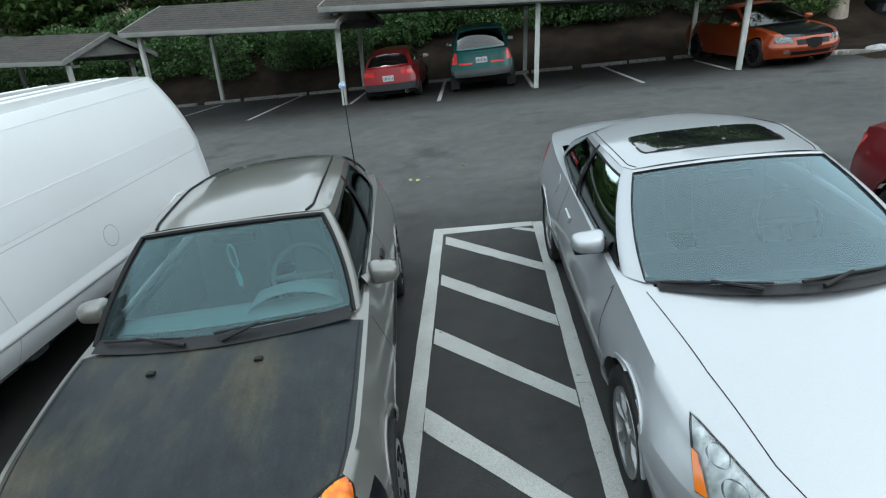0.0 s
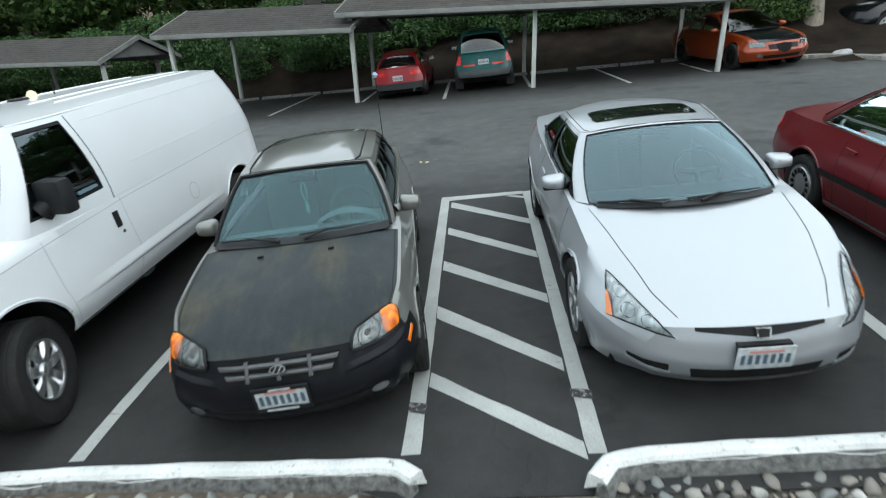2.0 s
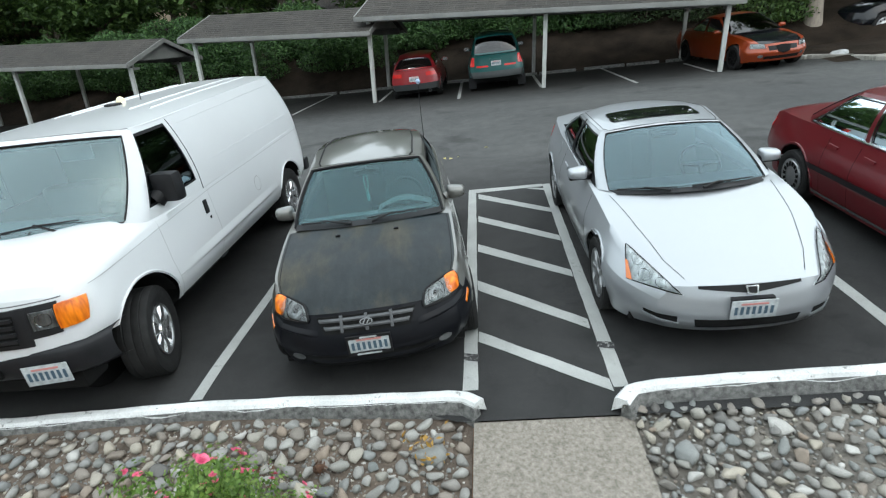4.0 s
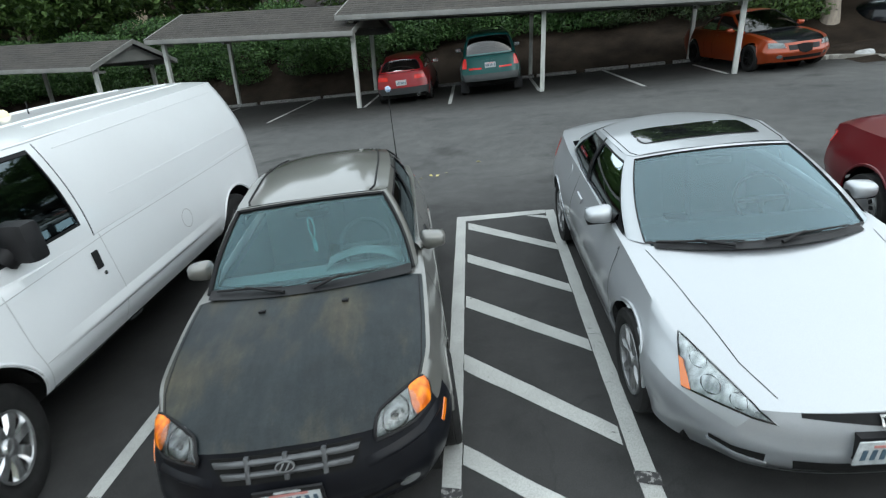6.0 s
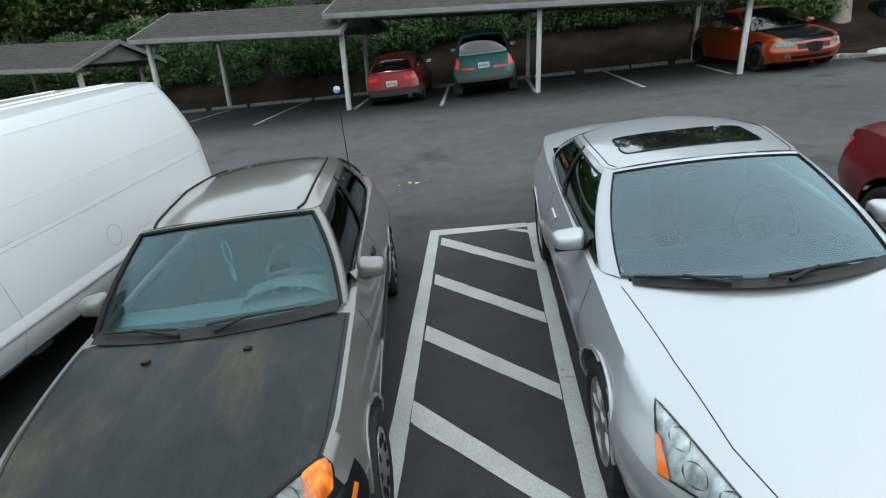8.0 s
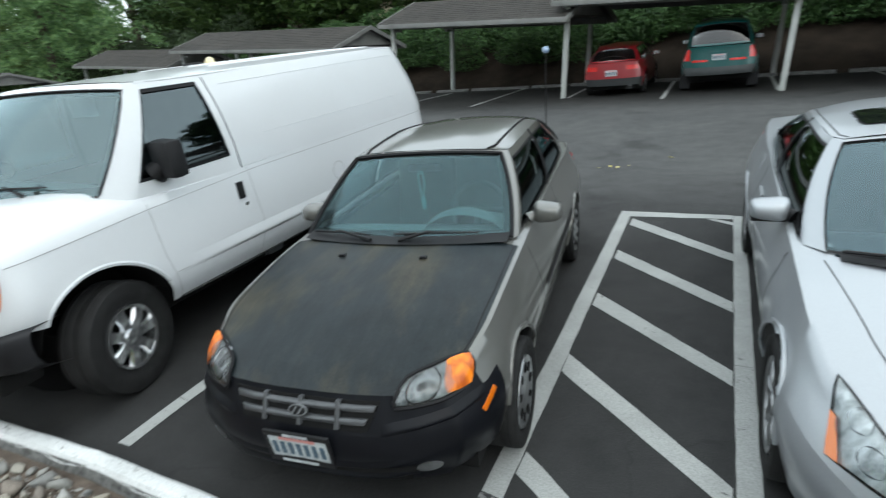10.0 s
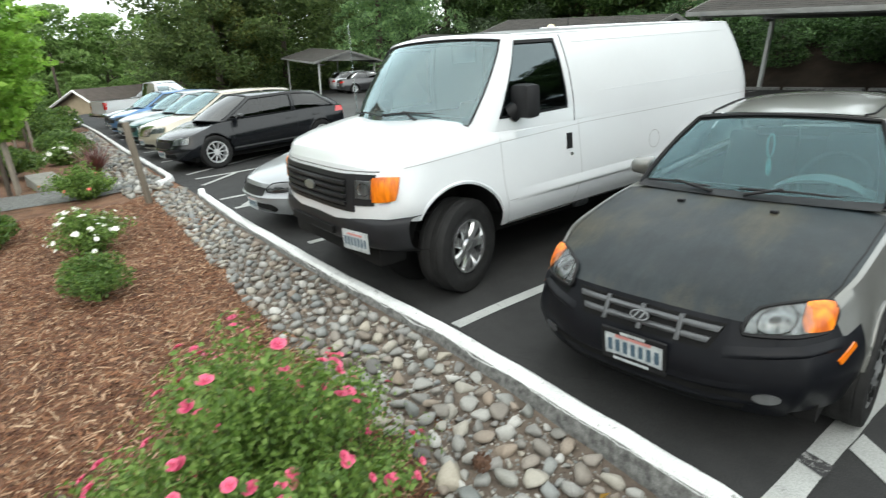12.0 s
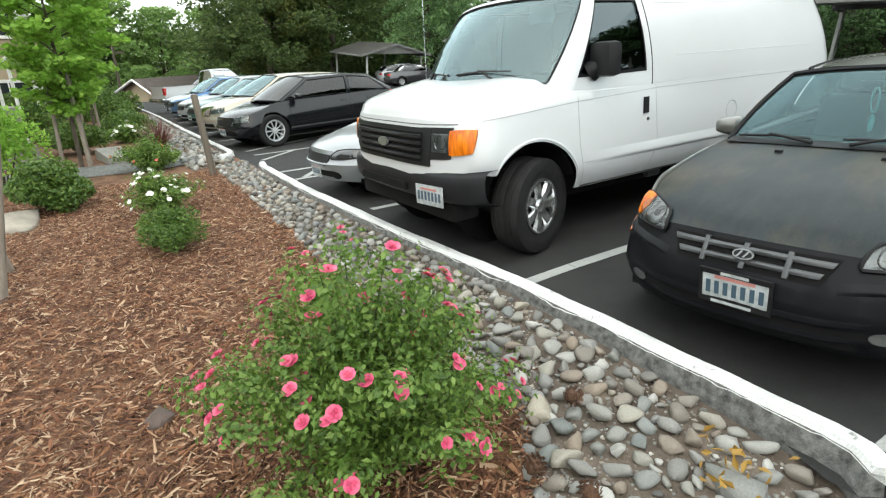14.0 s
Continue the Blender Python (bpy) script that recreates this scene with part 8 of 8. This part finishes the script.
def young_maple(x, y, seed, h, label):
    th = empty("young_maple", ground_pose(x, y), label, "tree", "young maples in the bed")
    rs = random.Random(seed)
    part("trunk", bm_tube(None, [(0, 0, -.1), (.03, .02, 1.2), (0, 0, h * .85)], [.045, .035, .01], 8), BARK, th)
    cs, rr = [], []
    for i in range(34):
        t = .27 + .73 * i / 34
        a = i * 2.4
        ln = 1.25 * math.sin(math.pi * min(1, (t - .25) / .85)) ** .6 * rs.uniform(.5, 1.05)
        p0 = Vector((0, 0, h * t * .9))
        p2 = p0 + Vector((math.cos(a) * ln, math.sin(a) * ln, ln * .35))
        part("limb", bm_tube(None, [p0, p0.lerp(p2, .5) + Vector((0, 0, .05)), p2], [.016, .01, .004], 5), BARK, th)
        for f in (.5, .75, 1):
            cs.append(tuple(p0.lerp(p2, f)))
            rr.append((.36, .36, .12))
    leaf_mesh("crown", clump_points(cs, rr, 7600, seed, .1), .125, None, th, material=G_MAPLE, seed=seed, up=1.6, aspect=.9)
    for k, a in enumerate((0.5, 2.6, 4.6)):
        p = Vector((math.cos(a) * .3, math.sin(a) * .3, 0))
        part("stake", bm_tube(None, [p - Vector((0, 0, .1)), Vector((p.x * .75, p.y * .75, 1.75))], .035, 8), PALEBARK, th, "round wooden tree stake")


young_maple(-12.1, -1.55, 61, 4.5, "young maple with bright green leaves tied to stakes")
young_maple(-20.2, -1.25, 62, 5.0, "young maple further along the bed, tied to stakes")
young_maple(-15.8, -4.2, 63, 5.0, "young maple near the building, tied to stakes")


def small_things():
    wood = mat("grey_wood", (.16, .135, .105), .9, var=.3, scale=3, bump=.6, bscale=30, stretch=(5, 5, .6))
    th = part("marker_post", bm_box(-.04, .04, -.04, .04, -.2, 1.28, .008), wood)
    th.matrix_world = ground_pose(-8.75, .32) @ pose(0, 0, 0, 3, -5, 20)
    tagged(th, "weathered grey wooden post standing among the stones", "post")
    for x, y, l, t in ((-5.15, -2.02, 1.3, 8), (-4.35, -2.0, 1.2, -10)):
        s = part("tree_stake", bm_tube(None, [(0, 0, -.1), (0, 0, l)], [.045, .042], 10), PALEBARK)
        s.matrix_world = ground_pose(x, y) @ pose(0, 0, 0, t, t, 0)
        tagged(s, "round pale wooden stake in the mulch", "stake", "stakes in the mulch")
    rock = mat("boulder_stone", (.26, .23, .19), .9, var=.3, scale=4, bump=.8, bscale=20)
    V, F = pebble_shapes(3, 71, 3)[1]
    me = bpy.data.meshes.new("boulder")
    me.from_pydata((V * np.array([.75, .42, .3])).tolist(), [], F)
    b = part_mesh("boulder", me, rock, angle=180)
    b.matrix_world = ground_pose(-7.2, -2.15, 15, .05)
    tagged(b, "flat tan boulder half buried in the mulch", "rock")
    me = bpy.data.meshes.new("rock")
    me.from_pydata((V * .085).tolist(), [], F)
    b = part_mesh("dark_rock", me, mat("dark_rock", (.09, .065, .055), .9, var=.3, scale=8, bump=.6), angle=180)
    b.matrix_world = ground_pose(-1.93, -1.12, 60, .05)
    tagged(b, "dark brown rock lying on the mulch", "rock")
    me = bpy.data.meshes.new("rock")
    me.from_pydata((V * np.array([.3, .22, .2])).tolist(), [], F)
    b = part_mesh("pale_rock", me, mat("pale_rock", (.33, .34, .34), .9, var=.3, scale=8, bump=.6), angle=180)
    b.matrix_world = on_lot(10.35, 14.9, .14, 20)
    tagged(b, "pale rock on the planted corner", "rock")
    # concrete blocks by the path
    for x, y, sx, sy, sz in ((-13.6, -2.7, 1.6, .7, .45), (-12.6, -0.95, 1.2, .5, .2), (-10.0, -3.2, 1.4, .6, .3)):
        o = part("concrete_step", bm_box(-sx / 2, sx / 2, -sy / 2, sy / 2, -.1, sz, .03), PALE)
        o.matrix_world = ground_pose(x, y, 10)
        tagged(o, "pale concrete step beside the path", "step", "steps by the path")
    # pine cones among the stones
    cone = mat("cone_brown", (.10, .05, .028), .85, var=.5, scale=40)
    for x, y in ((-.60, .02), (-.86, .46), (-.35, .12)):
        bm = bmesh.new()
        for i in range(46):
            t = i / 46
            a = i * 2.4
            r = .034 * math.sin(math.pi * (.12 + .8 * t))
            c = Vector((math.cos(a) * r, math.sin(a) * r, .08 * t))
            d = Vector((math.cos(a), math.sin(a), .4))
            s = Vector((-math.sin(a), math.cos(a), 0)) * .009
            bm.faces.new([bm.verts.new(q) for q in (c - s, c + s, c + d * .016 + s * .7, c + d * .016 - s * .7)])
        bm_lathe([(-.004, 0), (.01, .022), (.035, .03), (.06, .022), (.08, 0)], 10, "z", bm)
        o = part("pine_cone", bm, cone, smooth=False)
        o.matrix_world = on_lot(x, y, bed_z(x, y) + .09, 0) @ pose(0, 0, 0, 70, 20, x * 300)
        tagged(o, "brown open pine cone lying on the stones", "pine cone", "pine cones on the stones")
    # dry leaves
    rs = np.random.RandomState(4)
    P = [(-.17 + rs.normal() * .09, .6 + rs.normal() * .07, bed_z(0, .6) + .13 + rs.rand() * .06) for _ in range(26)]
    P += [(rs.uniform(-3, 0), rs.uniform(.2, .8), bed_z(0, .5) + .06) for _ in range(26)]
    ob = leaf_mesh("dry_leaves", P, .05, [(0, (.3, .17, .03)), (1, (.5, .3, .06))], seed=5)
    ob.matrix_world = LOT
    tagged(ob, "dry golden leaves caught among the stones", "leaves", kind="stuff")
    P = [(x, y, .012) for x, y in ((-.65, 7.85), (-.5, 7.95), (-.38, 7.9), (.28, 8.5), (-.25, 8.0))]
    ob = leaf_mesh("fallen_leaves", P, .09, [(0, (.5, .42, .1)), (1, (.6, .55, .3))], seed=6, up=4)
    ob.matrix_world = LOT
    tagged(ob, "pale fallen leaves on the asphalt", "leaves", kind="stuff")


small_things()

# ---- buildings ----
SIDING = mat("tan_siding", (.36, .29, .20), .8, var=.12, scale=1.5, bump=.15, bscale=20)
WHITET = mat("white_trim", (.72, .72, .7), .6, var=.1, scale=2)


def building(name, m, w, d, h, label, windows, roof_rise=1.6, gable_x=True, over=.5, wall_mat=None, boards=True):
    """A house: walls of lap boards, gable roof, framed windows. windows: (face, along, z, width, height)."""
    th = empty(name, m, label, "building")
    part("wall", bm_box(-w / 2, w / 2, -d / 2, d / 2, -2.5, h), wall_mat or SIDING, th)
    if boards:
        v, f = [], []
        for i in range(int(h / .18)):
            z = i * .18
            for a, b in (((-w / 2, -d / 2), (w / 2, -d / 2)), ((w / 2, -d / 2), (w / 2, d / 2)), ((w / 2, d / 2), (-w / 2, d / 2))):
                n = Vector((b[1] - a[1], a[0] - b[0], 0)).normalized()
                k = len(v)
                for (px, py), zz, o in ((a, z, .022), (b, z, .022), (b, z + .18, .006), (a, z + .18, .006)):
                    v.append((px + n.x * o, py + n.y * o, zz))
                f.append((k, k + 1, k + 2, k + 3))
        me = bpy.data.meshes.new("lap_board")
        me.from_pydata(v, [], f)
        tagged(part_mesh("lap_board", me, wall_mat or SIDING, th, "tan lap siding", smooth=False), kind="stuff")
    r = roof_rise
    for s in (-1, 1):
        bm = bmesh.new()
        if gable_x:
            q = [(-w / 2 - over, s * (d / 2 + over), h - r * over / (d / 2)), (w / 2 + over, s * (d / 2 + over), h - r * over / (d / 2)), (w / 2 + over, 0, h + r), (-w / 2 - over, 0, h + r)]
        else:
            q = [(s * (w / 2 + over), -d / 2 - over, h - r * over / (w / 2)), (s * (w / 2 + over), d / 2 + over, h - r * over / (w / 2)), (0, d / 2 + over, h + r), (0, -d / 2 - over, h + r)]
        vs = [bm.verts.new(p) for p in q]
        fc = bm.faces.new(vs)
        ex = bmesh.ops.extrude_face_region(bm, geom=[fc])
        bmesh.ops.translate(bm, vec=(0, 0, .14), verts=[x for x in ex["geom"] if isinstance(x, bmesh.types.BMVert)])
        bmesh.ops.recalc_face_normals(bm, faces=bm.faces)
        part("roof", bm, HOUSEROOF, th, "brown shingled roof")
        if gable_x:
            part("fascia", bm_box(-w / 2 - over, w / 2 + over, s * (d / 2 + over) - .02, s * (d / 2 + over) + .02, q[0][2] - .06, q[0][2] + .16), WHITET, th)
    for e in (-1, 1):
        bm = bmesh.new()
        tri = [(e * w / 2, -d / 2, h), (e * w / 2, d / 2, h), (e * w / 2, 0, h + r)] if gable_x else [(-w / 2, e * d / 2, h), (w / 2, e * d / 2, h), (0, e * d / 2, h + r)]
        bm.faces.new([bm.verts.new(p) for p in tri])
        part("gable", bm, wall_mat or SIDING, th)
        for s in (-1, 1):
            if gable_x:
                a, b = Vector((e * (w / 2 + over + .02), s * (d / 2 + over), h - r * over / (d / 2) + .05)), Vector((e * (w / 2 + over + .02), 0, h + r + .05))
            else:
                a, b = Vector((s * (w / 2 + over), e * (d / 2 + over + .02), h - r * over / (w / 2) + .05)), Vector((0, e * (d / 2 + over + .02), h + r + .05))
            part("barge_board", bm_tube(None, [a, b], .1, 4), WHITET, th, "white gable board")
    for face, u, z, ww, hh in windows:
        win = new("window")
        win.parent = th
        win.matrix_basis = {"e": pose(w / 2, u, z, 0, 0, 90), "s": pose(u, -d / 2, z), "n": pose(u, d / 2, z, 0, 0, 180)}[face]
        part("pane", bm_box(-ww / 2, ww / 2, -.04, -.028, -hh / 2, hh / 2), mat("dark_pane", (.03, .035, .04), .05, coat=1), win)
        for b in ((-ww / 2 - .09, ww / 2 + .09, hh / 2, hh / 2 + .1), (-ww / 2 - .09, ww / 2 + .09, -hh / 2 - .1, -hh / 2), (-ww / 2 - .09, -ww / 2, -hh / 2, hh / 2), (ww / 2, ww / 2 + .09, -hh / 2, hh / 2), (-.02, .02, -hh / 2, hh / 2)):
            part("window_frame", bm_box(b[0], b[1], -.07, -.01, b[2], b[3]), WHITET, win)
    return th


building("house", ground_pose(-58, 8.3, -62, .1), 13.5, 9, 2.4, "tan single-storey house with a brown roof and white gable boards", [("e", -2.5, 1.4, 1.2, 1.1), ("e", 1.5, 1.4, 1.2, 1.1), ("n", 2, 1.4, 1.4, 1.1), ("n", -3, 1.4, 1.4, 1.1)], 1.9)
building("house", ground_pose(-26, 38, -8), 12, 9, 5.2, "brown house among the trees above the carports", [("s", -3, 3.6, 1.5, 1.2), ("s", 2, 3.6, 1.5, 1.2)], 1.8)
ab = building("apartment_building", ground_pose(-31.6, -8.1, 1), 16, 10, 9.5, "tan apartment building with white window trim", [(f, u, z, 1.3, 1.5) for f in ("e", "n") for u in (-4, -1.2, 1.8, 4.5) for z in (1.6, 4.6, 7.2)], 1.8)


def stair_rail():
    th = empty("stair_rail", ground_pose(-17.0, -5.0, 75), "white stair railing before the apartment building", "railing")
    for k in range(9):
        part("baluster", bm_box(k * .3 - .03, k * .3 + .03, -.03, .03, k * .17 - .3, k * .17 + .95), WHITET, th)
    part("hand_rail", bm_tube(None, [(-.1, 0, .9), (2.5, 0, 2.32)], .05, 8), WHITET, th)
    for k in range(8):
        part("tread", bm_box(k * .3 - .02, k * .3 + .3, -1.2, .0, k * .17 - .35, k * .17), PALE, th)


stair_rail()
pole = part("utility_pole", bm_box(-1.1, 1.1, -.16, -.06, 6.9, 7.05, .01, bm_tube(None, [(0, 0, -1), (0, 0, 7.6)], [.16, .11], 10)), BARK)
pole.matrix_world = ground_pose(-62, 1.2, 60, 0)
tagged(pole, "wooden utility pole beyond the house", "pole")
